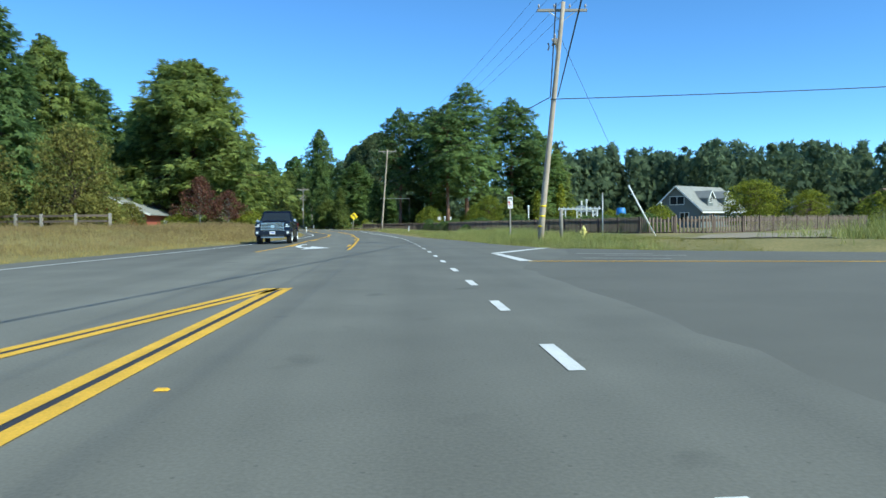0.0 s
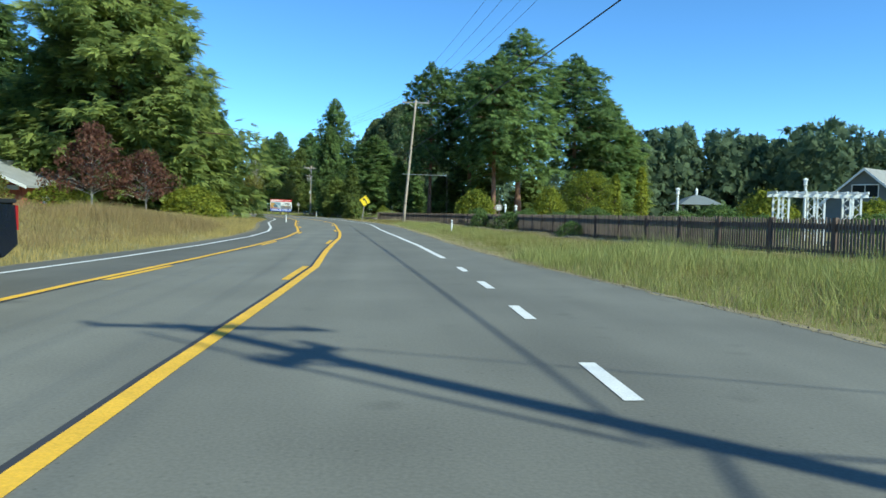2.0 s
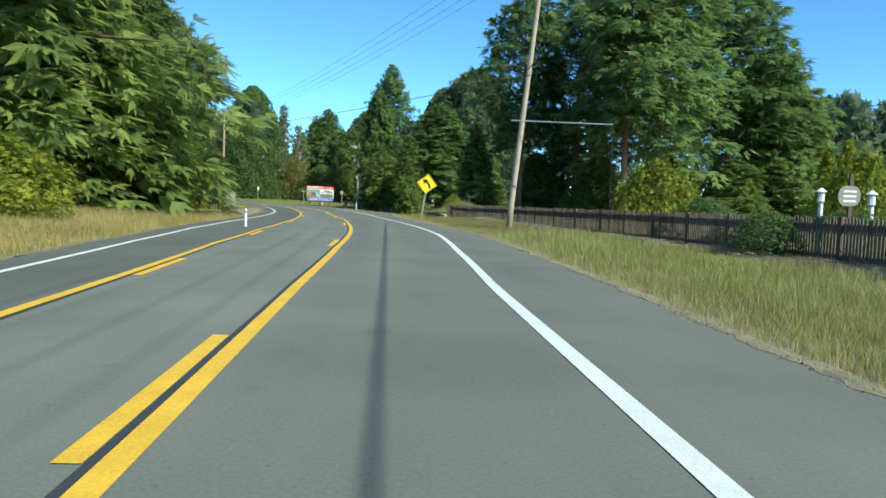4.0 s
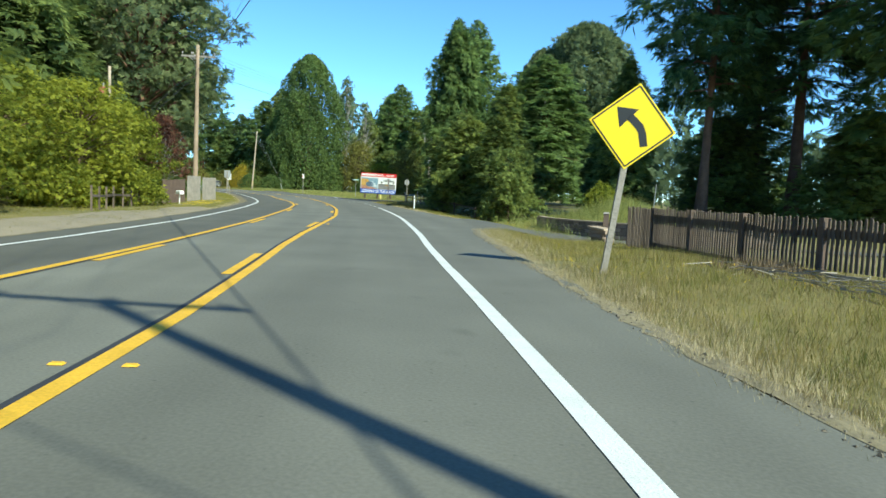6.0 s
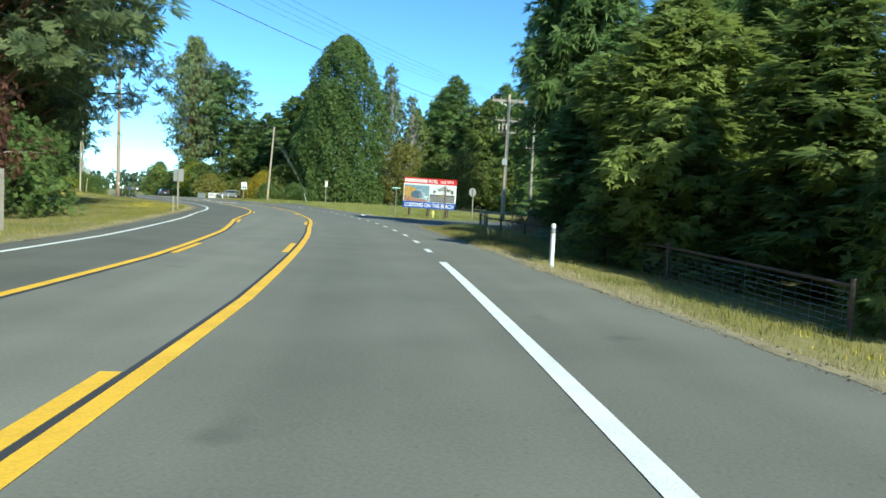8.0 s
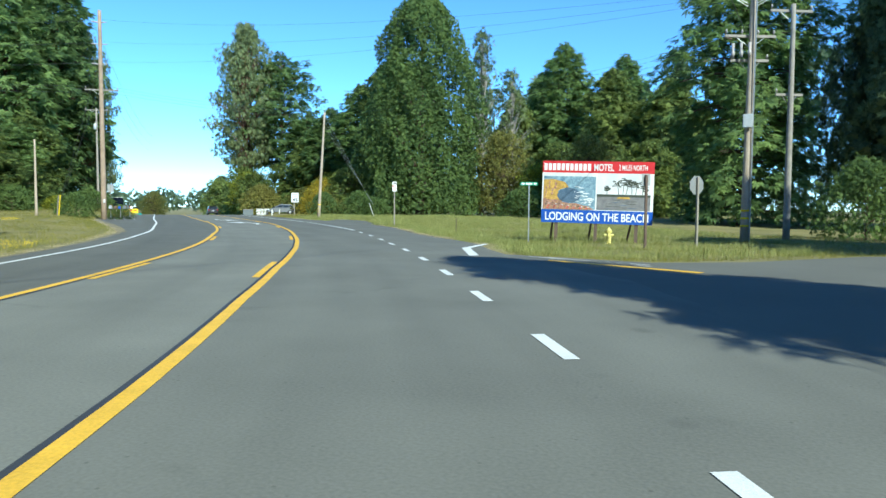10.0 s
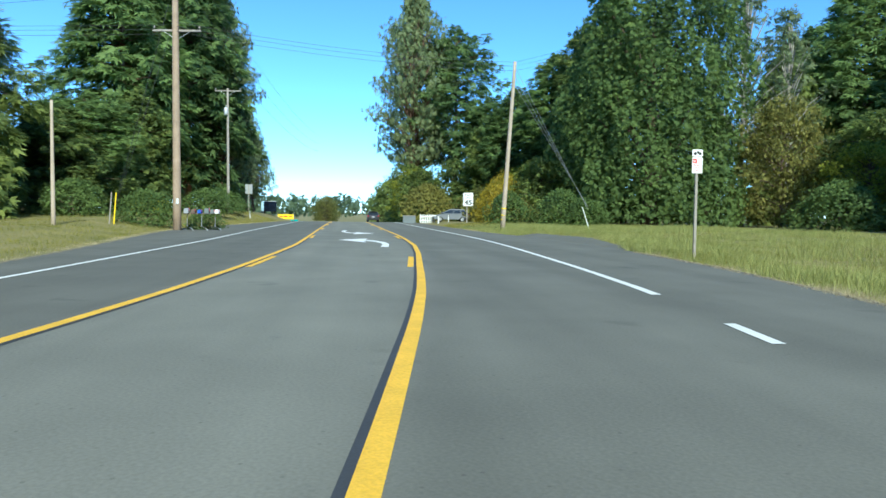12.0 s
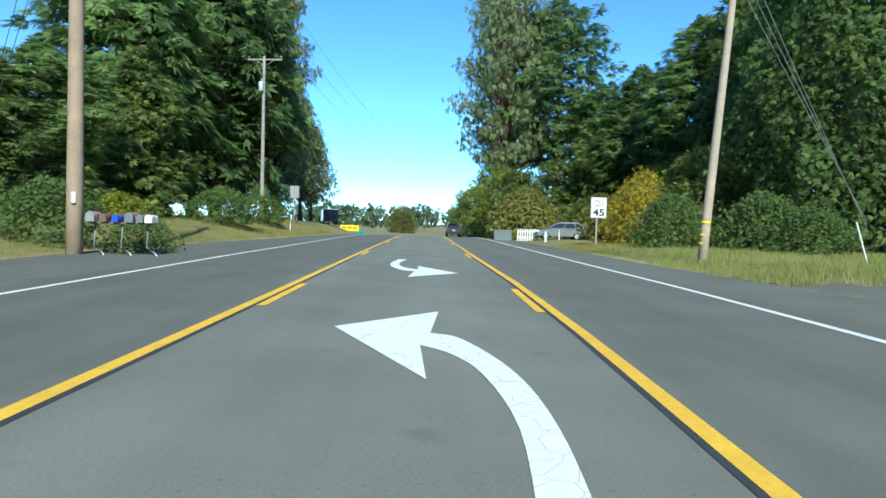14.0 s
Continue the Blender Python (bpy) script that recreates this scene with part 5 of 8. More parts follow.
def woods():
    """Far woods along the edges of the fields."""
    rng = np.random.default_rng(31)
    V, F, n0 = [], [], 0
    bands = (((30, 225), (125, 232), 40, 17.5, 22.5), ((34, 236), (130, 245), 34, 21, 26), ((125, 232), (190, 150), 34, 19, 24), ((190, 150), (210, 20), 30, 20, 26), ((20, 214), (75, 218), 18, 16, 20), ((-62, 316), (10, 305), 20, 26, 31), ((60, 212), (160, 200), 26, 17, 22),
             ((-104, 332), (-70, 330), 10, 26, 31), ((-110, 60), (-90, 170), 24, 20, 25), ((-70, 20), (-72, 70), 12, 17, 22), ((-110, 170), (-150, 215), 16, 20, 26), ((-170, 250), (-190, 262), 4, 15, 19),
             ((-330, 520), (-160, 640), 46, 10, 15), ((-470, 460), (-370, 575), 40, 9, 14), ((-330, 380), (-290, 470), 26, 6, 10), ((90, 60), (112, 120), 12, 13, 18), ((-20, 235), (20, 240), 12, 9, 13), ((0, 205), (40, 215), 12, 9, 13),
             ((30, 221), (130, 226), 60, 5, 9), ((130, 226), (185, 150), 40, 5, 9))
    for a, c, n, h0, h1 in bands:
        for k in range(n):
            u = (k + rng.random()) / n
            x, y = a[0] + (c[0] - a[0]) * u + rng.normal(0, 4), a[1] + (c[1] - a[1]) * u + rng.normal(0, 4)
            h, r = rng.uniform(h0, h1), rng.uniform(3.8, 5.8)
            m = 210 if h0 > 9 else 80
            v = rng.random(m)
            ang = rng.uniform(0, 6.28, m)
            lump = 1 + 0.25 * np.sin(3 * ang + v * 14 + k)
            kind = rng.random()
            pr = (1 - v) ** 0.62 + 0.04 if kind < 0.62 else np.sqrt(np.maximum(0.03, 1 - (v * 1.25 - 0.25) ** 2))
            rr = r * pr * lump * (1 - 0.45 * rng.random(m) ** 2)
            z = h * (0.01 + 0.99 * v)
            P = np.stack([x + rr * np.cos(ang), y + rr * np.sin(ang), z], 1)
            U = np.stack([np.cos(ang), np.sin(ang), np.full(m, 0.35)], 1) + rng.normal(0, 0.4, (m, 3))
            D = U * 0.3 + rng.normal(0, 0.7, (m, 3)) + np.array([0, 0, -0.3])
            L = rng.uniform(1.3, 2.4, m)
            vv, f = fans(P, D, U, L, L * 0.45, 3, 0.6)
            V.append(vv), F.append(f + n0)
            n0 += len(vv)
    F = np.concatenate(F)
    ob = raw("far_woods", np.concatenate(V), F, "far_leaf")
    spray_map(ob.data, len(F))
    tagged(ob, "distant dark conifer woods beyond the fields", "woods", kind="stuff")


woods()


def grass_patch(name, xy, height, material, label, blades=5, spread=0.10, seed=3, thin=0.012, zoff=0.0):
    rng = np.random.default_rng(seed)
    n = len(xy)
    z = ground_z(xy) - 0.02 + zoff
    x, y = xy[:, 0], xy[:, 1]
    tufts = 0.5 + 0.5 * np.sin(0.9 * x + 1.7 * np.sin(0.55 * y)) * np.sin(0.8 * y + 1.3 * np.sin(0.7 * x + seed))
    h = np.broadcast_to(height, n) * rng.uniform(0.5, 1.2, n) * (0.55 + 0.85 * tufts)
    V, F = [], []
    for k in range(blades):
        a = rng.uniform(0, 6.28, n)
        o = np.stack([rng.normal(0, spread, n), rng.normal(0, spread, n)], 1)
        w = thin * (1 + h * 1.5)
        sx, sy = np.cos(a) * w, np.sin(a) * w
        lean = rng.normal(0, 0.32, (n, 2)) * h[:, None]
        b = xy + o
        V.append(np.stack([np.column_stack([b[:, 0] - sx, b[:, 1] - sy, z]), np.column_stack([b[:, 0] + sx, b[:, 1] + sy, z]), np.column_stack([b + lean, z + h * rng.uniform(0.7, 1.1, n)])], 1).reshape(-1, 3))
    verts = np.concatenate(V)
    faces = np.arange(len(verts)).reshape(-1, 3)
    tagged(raw(name, verts, faces, material), label, "grass", kind="stuff")


FENCE_LINE = [(35, 79), (26, 70), (17, 60), (14, 58.5), (10.5, 58.5), (7.3, 68), (3.6, 78), (1.0, 87), (-0.6, 96), (-2, 104), (-4.5, 112), (-8, 122), (-12, 131), (-15.5, 138.5), (-18.1, 146)]


def verge(seed, n, s0, s1, d0, d1, side, power=1.0):
    """Random places on the verge, d0 to d1 metres beyond the pavement's edge."""
    rng = np.random.default_rng(seed)
    s = rng.uniform(s0, s1, n)
    d = d0 + (d1 - d0) * rng.random(n) ** power
    lat = EDGE_R(s) + d if side > 0 else EDGE_L(s) - d
    xy = on_road(s, lat)[:, :2]
    ok = np.ones(n, bool)
    if side > 0:
        ok &= d > np.interp(s, [225, 227, 230, 236, 243, 245], [-1, 0.4, 0.9, 1.8, 1.6, -1])
    for p in list(PATCHES.values()) + [[(9.0, 47.2), (14, 45.4), (22, 51.5), (31, 62), (27.5, 64), (19, 57), (12, 52.5)]]:
        ok &= ~inside(xy, p)
    if side > 0:
        # hardly any grass in the litter along the picket fence
        gap = xy[:, 0] - np.interp(xy[:, 1], [p[1] for p in FENCE_LINE[5:]], [p[0] for p in FENCE_LINE[5:]])
        ok &= ~((np.abs(xy[:, 1] - 98) < 36) & (gap > -1.2 - 0.5 * np.sin(xy[:, 1] * 0.8) - 0.3 * np.sin(xy[:, 1] * 2.3)) & (gap < 0.3) & (rng.random(n) < 0.88))
    return xy[ok]


def fence_foot(seed, n, y0, y1, d0, d1):
    """Random places d0 to d1 metres before the picket fence, on the road's side."""
    rng = np.random.default_rng(seed)
    y = rng.uniform(y0, y1, n)
    x = np.interp(y, [p[1] for p in FENCE_LINE[5:]], [p[0] for p in FENCE_LINE[5:]])
    return np.stack([x - d0 - (d1 - d0) * rng.random(n) - 0.25 * np.sin(y * 0.8), y], 1)


grass_patch("dry_grass", verge(1, 60000, 24, 262, 0.0, 0.6, 1, 1.4), 0.13, "straw", "short dry straw-coloured grass at the edge of the asphalt", 6, 0.08, 1, 0.0044)
grass_patch("dry_grass", verge(2, 16000, 20, 300, 0.0, 0.8, -1), 0.10, "straw", "short dry straw-coloured grass at the edge of the asphalt", 5, 0.09, 2, 0.0044)
grass_patch("roadside_grass", verge(3, 34000, 24, 190, 0.4, 7.5, 1, 1.0), 0.17, "grass", "green and yellow grass on the verge", 6, 0.11, 3, 0.0033)
grass_patch("fine_grass", verge(33, 42000, 46, 134, 0.12, 4.2, 1, 1.2), 0.13, "fine_grass", "fine yellow-green grass on the verge", 5, 0.09, 33, 0.0019)
grass_patch("fine_grass", verge(34, 30000, 160, 187, 0.12, 5, 1, 1.0), 0.22, "fine_grass", "fine yellow-green grass on the verge", 5, 0.09, 34, 0.0022)
grass_patch("roadside_grass", verge(4, 32000, 192, 275, 0.5, 22, 1, 1.5), 0.16, "grass", "green meadow grass with dry heads", 6, 0.13, 4, 0.0044)
grass_patch("roadside_grass", verge(5, 28000, 14, 118, 0.5, 15, -1, 1.2), 0.26, "bank_grass", "tall golden grass on the bank", 6, 0.14, 5, 0.0055)
grass_patch("roadside_grass", verge(6, 9000, 118, 210, 0.8, 10, -1, 1.2), 0.16, "grass", "green roadside grass", 6, 0.12, 6, 0.0050)
grass_patch("roadside_grass", verge(7, 18000, 210, 300, 0.8, 20, -1, 1.3), 0.2, "grass", "green roadside grass", 6, 0.13, 7, 0.0050)
grass_patch("dry_grass", verge(8, 15000, 14, 118, 1.0, 13, -1), 0.27, "dry_grass", "dry standing grass on the bank", 5, 0.14, 8, 0.0050)
grass_patch("dry_grass", verge(9, 9000, 100, 140, 0.2, 5.5, 1), 0.15, "dry_grass", "dry grass on the verge", 6, 0.12, 9, 0.003)
grass_patch("dry_grass", verge(14, 12000, 44, 112, 0.6, 8, 1), 0.20, "dry_grass", "dry grass on the verge", 6, 0.12, 14, 0.003)
grass_patch("tall_weeds", verge(35, 2600, 160, 187, 1.6, 5, 1, 0.8), 0.36, "weed_green", "tall leafy weeds on the verge before the wire fence", 6, 0.12, 35, 0.003)
grass_patch("tall_weeds", verge(36, 1300, 48, 100, 0.8, 5.5, 1, 0.8), 0.32, "weed_green", "leafy green weeds in the verge", 6, 0.2, 36, 0.004)
grass_patch("tall_weeds", verge(37, 500, 200, 262, 1.5, 18, 1, 0.8), 0.30, "weed_green", "leafy green weeds in the meadow", 7, 0.2, 37, 0.005)
grass_patch("tall_weeds", verge(38, 5200, 27, 56, 0.25, 4.5, 1, 1.1), 0.44, "weed_green", "tall lush green grass round the leaning pole", 7, 0.13, 38, 0.0036)
grass_patch("tall_weeds", verge(39, 3000, 56, 100, 0.4, 4.5, 1, 1.2), 0.30, "weed_green", "green weeds along the verge", 7, 0.13, 39, 0.0034)
grass_patch("meadow_grass", verge(47, 22000, 194, 262, 0.4, 20, 1, 1.5), 0.30, "weed_green", "lush green meadow grass round the billboard", 6, 0.13, 47, 0.0045)
grass_patch("bank_grass", verge(46, 9000, 14, 76, 1.4, 8.0, -1), 0.46, "rust_grass", "tall reddish-brown seeding grass on the bank", 6, 0.14, 46, 0.0034)
grass_patch("leaf_litter", fence_foot(51, 9000, 64, 133, 0.05, 1.3), 0.07, "brown_brush", "brown twigs and dead needles along the foot of the fence", 6, 0.16, 51, 0.007)
grass_patch("dry_grass", fence_foot(52, 2600, 64, 133, 1.0, 1.9), 0.24, "straw", "pale dry grass lying beside the litter at the fence", 7, 0.16, 52, 0.0035)
grass_patch("dry_grass", verge(53, 15000, 46, 136, 0.05, 1.1, 1, 1.6), 0.15, "straw", "pale straw-coloured grass leaning over the edge of the asphalt", 6, 0.10, 53, 0.0028)
_r = np.random.default_rng(12)
grass_patch("tall_weeds", np.stack([20.5 + _r.normal(0, 2.6, 1500), 46.5 + _r.normal(0, 1.6, 1500)], 1), 0.95, "weed_green", "tall weeds beside the dirt drive", 6, 0.16, 12, 0.006)
_r = np.random.default_rng(10)
grass_patch("tall_weeds", np.stack([-18.0 + _r.normal(0, 1.9, 6400), 160.5 + _r.normal(0, 2.8, 6400)], 1), 0.75, "weed_green", "tall green weeds on the mound", 6, 0.14, 10, 0.003)
for _k, (_s0, _s1, _d0, _d1, _side, _n) in enumerate(((150, 160, 1.6, 3.4, -1, 260), (186, 204, 1.5, 4.5, -1, 700), (118, 150, 0.8, 5.5, 1, 420), (230, 238, 6, 9, -1, 300))):
    grass_patch("yellow_flowers", verge(40 + _k, _n, _s0, _s1, _d0, _d1, _side), 0.10, "flowers", "small yellow wildflowers in the grass", 4, 0.10, 40 + _k, 0.007)

# ---------------------------------------------------------------- poles and wires


def pole(base, top, r, material, label, arms=(), bands=(), name="utility_pole"):
    """A wooden pole from base to top; arms: (distance below the top, half length, turn, insulators); bands: heights of yellow bands."""
    bx, by, bz = base
    t = thing(name, label, "utility pole", Matrix.Translation(base), group="utility poles")
    ax = Vector((top[0] - bx, top[1] - by, top[2] - bz))
    b = bmesh.new()
    n = 9
    tube(b, [ax * (k / n) - (Vector((0, 0, 0.5)) if k == 0 else Vector()) for k in range(n + 1)], [r * (1.15 - 0.45 * k / n) for k in range(n + 1)], 14)
    part("shaft", b, material, t, smooth=True)
    for down, half, turn, count in arms:
        c = ax * (1 - down / ax.length)
        rot = Matrix.Rotation(radians(turn), 3, "Z")
        b = bmesh.new()
        box(b, c + rot @ Vector((0, r + 0.03, 0)), (2 * half, 0.10, 0.13), rot)
        arm = part("crossarm", b, "post_wood", t, "weathered grey wooden crossarm", bevel=0.01)
        for k in range(count):
            x = half * (2 * k / max(1, count - 1) - 1) * 0.93
            b = bmesh.new()
            q = c + rot @ Vector((x, r + 0.03, 0.07))
            tube(b, [q, q + Vector((0, 0, 0.08)), q + Vector((0, 0, 0.10)), q + Vector((0, 0, 0.15)), q + Vector((0, 0, 0.16)), q + Vector((0, 0, 0.23))], [0.02, 0.02, 0.06, 0.045, 0.05, 0.03], 8)
            part("insulator", b, "porcelain", arm, "pale porcelain insulator", smooth=True)
        for sgn in (-1, 1):
            b = bmesh.new()
            tube(b, [c + rot @ Vector((sgn * half * 0.55, r + 0.02, -0.05)), c + Vector((0, 0, -0.55)) + rot @ Vector((0, r * 0.8, 0))], 0.018, 5)
            part("brace", b, "galv", t)
    for z in bands:
        b = bmesh.new()
        c = ax * (z / ax.length)
        rr = r * (1.15 - 0.45 * z / ax.length) + 0.006
        tube(b, [c - Vector((0, 0, 0.045)), c + Vector((0, 0, 0.045))], rr, 14)
        part("band", b, "sign_yellow", t, "yellow reflective band", smooth=True)
    return t, ax


def wire(a, c, sag=0.6, r=0.012, label="thin dark overhead wire between poles", n=14, material="wire"):
    a, c = Vector(a), Vector(c)
    b = bmesh.new()
    tube(b, [a.lerp(c, k / n) - Vector((0, 0, sag * 4 * (k / n) * (1 - k / n))) for k in range(n + 1)], r, 4, False)
    tagged(part("overhead_wire", b, material, None), label, "wire", "overhead wires")


def canister(t, c, r, h, material, label):
    b = bmesh.new()
    c = Vector(c)
    tube(b, [c, c + Vector((0, 0, 0.03)), c + Vector((0, 0, h - 0.05)), c + Vector((0, 0, h))], [r * 0.9, r, r, r * 0.75], 14)
    tr = part("transformer", b, material, t, label, smooth=True)
    b = bmesh.new()
    tube(b, [c + Vector((r * 0.3, 0, h)), c + Vector((r * 0.3, 0, h + 0.28))], [0.05, 0.03], 8)
    part("bushing", b, "porcelain", tr)


zA = gz(3.35, 51.7)
poleA, axA = pole((3.35, 51.7, zA), (4.5, 51.2, 11.75), 0.14, "pole_wood", "leaning grey wooden utility pole with crossarms and yellow bands", [(0.35, 1.22, 2, 4), (1.9, 0.45, 75, 2), (2.0, 0.45, 75, 2)], (0.75, 1.25, 1.75))
b = bmesh.new()
for dx, dz in ((-0.55, -2.1), (-0.75, -2.3)):
    q = axA + Vector((dx, 0, dz))
    tube(b, [q, q + Vector((0.05, 0, 0.18)), q + Vector((0.0, 0, 0.34))], [0.05, 0.03, 0.05], 7)
part("cutout", b, "porcelain", poleA, "dark fuse cutouts", smooth=True)
poleB, axB = pole((-12.1, 122.8, gz(-12.1, 122.8)), (-10.9, 121.3, 11.95), 0.13, "pole_wood", "slightly leaning grey pole with a single crossarm", [(0.25, 1.3, 8, 3)])
tB = thing("pole_stay", "thin horizontal strut and wire from a pole to the fence", "wire")
b = bmesh.new()
tube(b, [(-12.0, 120.1, 4.75), (-7.73, 120.6, 4.7)], 0.028, 6)
part("strut", b, "galv", tB)
b = bmesh.new()
tube(b, [(-7.73, 120.6, 4.7), (-7.70, 120.6, gz(-7.7, 120.6))], 0.014, 4)
part("drop_wire", b, "wire", tB)
b = bmesh.new()
tube(b, [(-11.6, 120.1, 9.6), (-7.73, 120.6, 4.7)], 0.012, 4)
part("stay_wire", b, "wire", tB)
zC = gz(-47.48, 168.2)
poleC, axC = pole((-47.48, 168.2, zC), (-47.4, 168.2, 10.6), 0.16, "brown_pole", "brown wooden utility pole with a double crossarm", [(0.75, 1.15, 20, 4), (0.95, 0.9, 110, 3)], (0.8, 1.1, 1.4))
poleD, axD = pole((-51.4, 164.4, gz(-51.4, 164.4)), (-51.4, 164.4, 8.5), 0.13, "pole_wood", "grey pole carrying a reddish transformer among the trees")
canister(poleD, (-0.42, -0.15, 6.6), 0.24, 0.75, "red_can", "rusty red transformer can")
poleE, axE = pole((-88.4, 248.2, gz(-88.4, 248.2)), (-87.3, 247.8, 11.3), 0.15, "pole_wood", "leaning weathered pole with guy wires and yellow bands", [], (0.7, 1.0, 1.45))
for k in range(3):
    wire((-87.35 - 0.1 * k, 247.85, 11.0 - 0.45 * k), (-84.5, 253.1, 1.55 + 0.12 * k), 0.05, 0.013, "steel guy wire from the pole top to the ground", material="galv")
gy = thing("guy_guard", "pale plastic guard on a guy wire anchor", "guy guard", Matrix.Translation((-84.43, 253.23, gz(-84.43, 253.23))))
b = bmesh.new()
tube(b, [(0, 0, -0.1), (-0.30, -0.55, 1.5)], 0.035, 8)
part("guard", b, "sign_white", gy)
zF = gz(-45.1, 220)
poleF, axF = pole((-45.1, 220, zF), (-45.0, 220.1, 11.6), 0.17, "pole_wood", "wooden utility pole loaded with transformers and double crossarms", [(0.5, 1.6, 28, 5), (0.62, 1.6, 28, 5), (2.4, 1.2, 28, 4), (3.5, 0.9, 28, 2)], (0.8, 1.15, 1.5))
for k, dx in enumerate((-0.8, -0.45, -0.1)):
    b = bmesh.new()
    q = axF + Vector((dx, -0.3, -3.4))
    tube(b, [q, q + Vector((0, 0, 0.25)), q + Vector((0, 0, 0.3)), q + Vector((0, 0, 0.65))], [0.06, 0.09, 0.05, 0.07], 8)
    part("arrester", b, "porcelain", poleF, "pale grey arrester", smooth=True)
b = bmesh.new()
box(b, (0.02, -0.3, 5.3 - zF), (0.42, 0.26, 0.62))
part("control_box", b, "grey_can", poleF, "light grey metal control box", bevel=0.03)
b = bmesh.new()
tube(b, [(0.22, -0.12, 0), (0.24, -0.12, 11.3)], 0.035, 6)
part("conduit", b, "galv", poleF)
poleJ, axJ = pole((-43.3, 223.9, gz(-43.3, 223.9)), (-43.3, 223.9, 11.4), 0.15, "post_wood", "grey pole with two small crossarms", [(0.3, 1.1, 30, 3), (4.4, 0.7, 30, 1)])
poleG, axG = pole((-100.55, 231.15, gz(-100.55, 231.15)), (-100.6, 231.15, 19.2), 0.22, "brown_pole", "very tall brown transmission pole beside the mailboxes", [(7.2, 1.45, 40, 2)])
for k, z in enumerate((18.2, 16.2, 14.4)):
    b = bmesh.new()
    rot = Matrix.Rotation(radians(40), 3, "Z")
    tube(b, [Vector((0, 0, z)), Vector((0, 0, z)) + rot @ Vector((0.55, 0, 0.08))], [0.05, 0.04], 6)
    tube(b, [Vector((0, 0, z)), Vector((0, 0, z)) + rot @ Vector((-0.75, 0, 0.05))], [0.05, 0.07], 6)
    part("post_insulator", b, "porcelain", poleG, "grey post insulator", smooth=True)
b = bmesh.new()
box(b, (0.22, -0.12, 1.85), (0.14, 0.1, 0.34))
part("meter_box", b, "sign_white", poleG, "small white meter box")
poleH, axH = pole((-130.7, 255.1, gz(-130.7, 255.1)), (-130.75, 255.1, 15.0), 0.16, "post_wood", "slim pale pole with a transformer under its crossarm", [(0.25, 1.5, 40, 2)])
canister(poleH, (0.05, -0.32, 12.0 - gz(-130.7, 255.1)), 0.2, 0.8, "grey_can", "white transformer can")
pole((-99.2, 223.5, gz(-99.2, 223.5)), (-99.2, 223.5, 6.7), 0.1, "pole_wood", "short bare grey wooden pole", name="service_pole")
poleK, axK = pole((-30, 222, gz(-30, 222)), (-30, 222, 14.5), 0.15, "pole_wood", "pole with a crossarm half hidden in the trees", [(0.6, 0.9, 0, 2)])

# the wires, from pole to pole
for dx in (-1.1, -0.4, 0.4, 1.1):
    wire((4.25 + dx, 51.4, 12.05), (-11.5 + dx * 1.05, 120.2, 11.85), 1.4, 0.007)
    wire((4.25 + dx, 51.4, 12.05), (9.5 + dx, -15, 12.4), 1.4, 0.007)
    wire((-47.3 + dx * 0.9, 168.4, 10.0), (-45 + dx * 0.8, 220.1, 11.2), 0.9, 0.006)
    wire((-47.3 + dx * 0.9, 168.4, 10.0), (-11.5 + dx, 120.2, 11.85), 1.0, 0.007)
wire((3.85, 51.3, 7.1), (60, 44, 8.6), 0.5, 0.025, "thick dark service cable")
wire((3.85, 51.3, 7.2), (-11.75, 120.8, 6.7), 0.1, 0.022, "thick dark telephone cable")
wire((4.2, 51.2, 7.2), (-2.4, -15, 7.8), 0.3, 0.028, "thick dark telephone cable")
wire((3.85, 51.2, 7.2), (4.1, 50.9, 11.6), 0.0, 0.03, "dark riser cable on the pole")
wire((-11.3, 121.0, 6.8), (-47.4, 168.2, 8.9), 0.3, 0.018, "thick dark telephone cable")
wire((-47.4, 168.2, 8.9), (-45.1, 219.8, 8.9), 0.5, 0.015, "thick dark telephone cable")
for k, z in enumerate((18.3, 16.3, 14.5)):
    wire((-100.2, 231, z), (-45, 220, 11.3 - k * 0.2), 1.0, 0.006)
    wire((-101.3, 231, z), (-190, 320, z + 1), 2.0, 0.011)
    wire((-101.3, 231, z), (-160, 190, z), 1.5, 0.011)
for dz in (0.0, 0.25, -0.3):
    wire((-100.2, 231, 12.1 + dz), (-87.3, 247.8, 11.0 + dz), 0.4, 0.011)
    wire((-101.2, 231, 12.1 + dz), (-150, 180, 12.6 + dz), 1.2, 0.012)
    wire((-87.3, 247.8, 11.0 + dz), (-45, 220.1, 9.2 + dz), 0.9, 0.006)
for k in range(2):
    wire((-100.9, 230.9, 13.5 - 2 * k), (-103.6, 228.6, 0.6), 0.05, 0.011, "guy wire beside the tall pole")
    g = thing("guy_guard", "yellow plastic guard on a guy wire", "guy guard", Matrix.Translation((-103.5 + 0.45 * k, 228.7 - 0.5 * k, gz(-103.5, 228.7))), group="guy guards")
    b = bmesh.new()
    tube(b, [(0, 0, -0.1), (0.12, 0.12, 1.9)], 0.04, 8)
    part("guard", b, "sign_yellow" if k == 0 else "post_wood", g)
wire((-47.45, 168.2, 9.2), (-50.6, 163.6, 3.2), 0.02, 0.014, "steel guy wire from the brown pole")
wire((-47.45, 168.2, 8.6), (-50.4, 163.7, 3.2), 0.02, 0.014, "steel guy wire from the brown pole")

# ---------------------------------------------------------------- signs


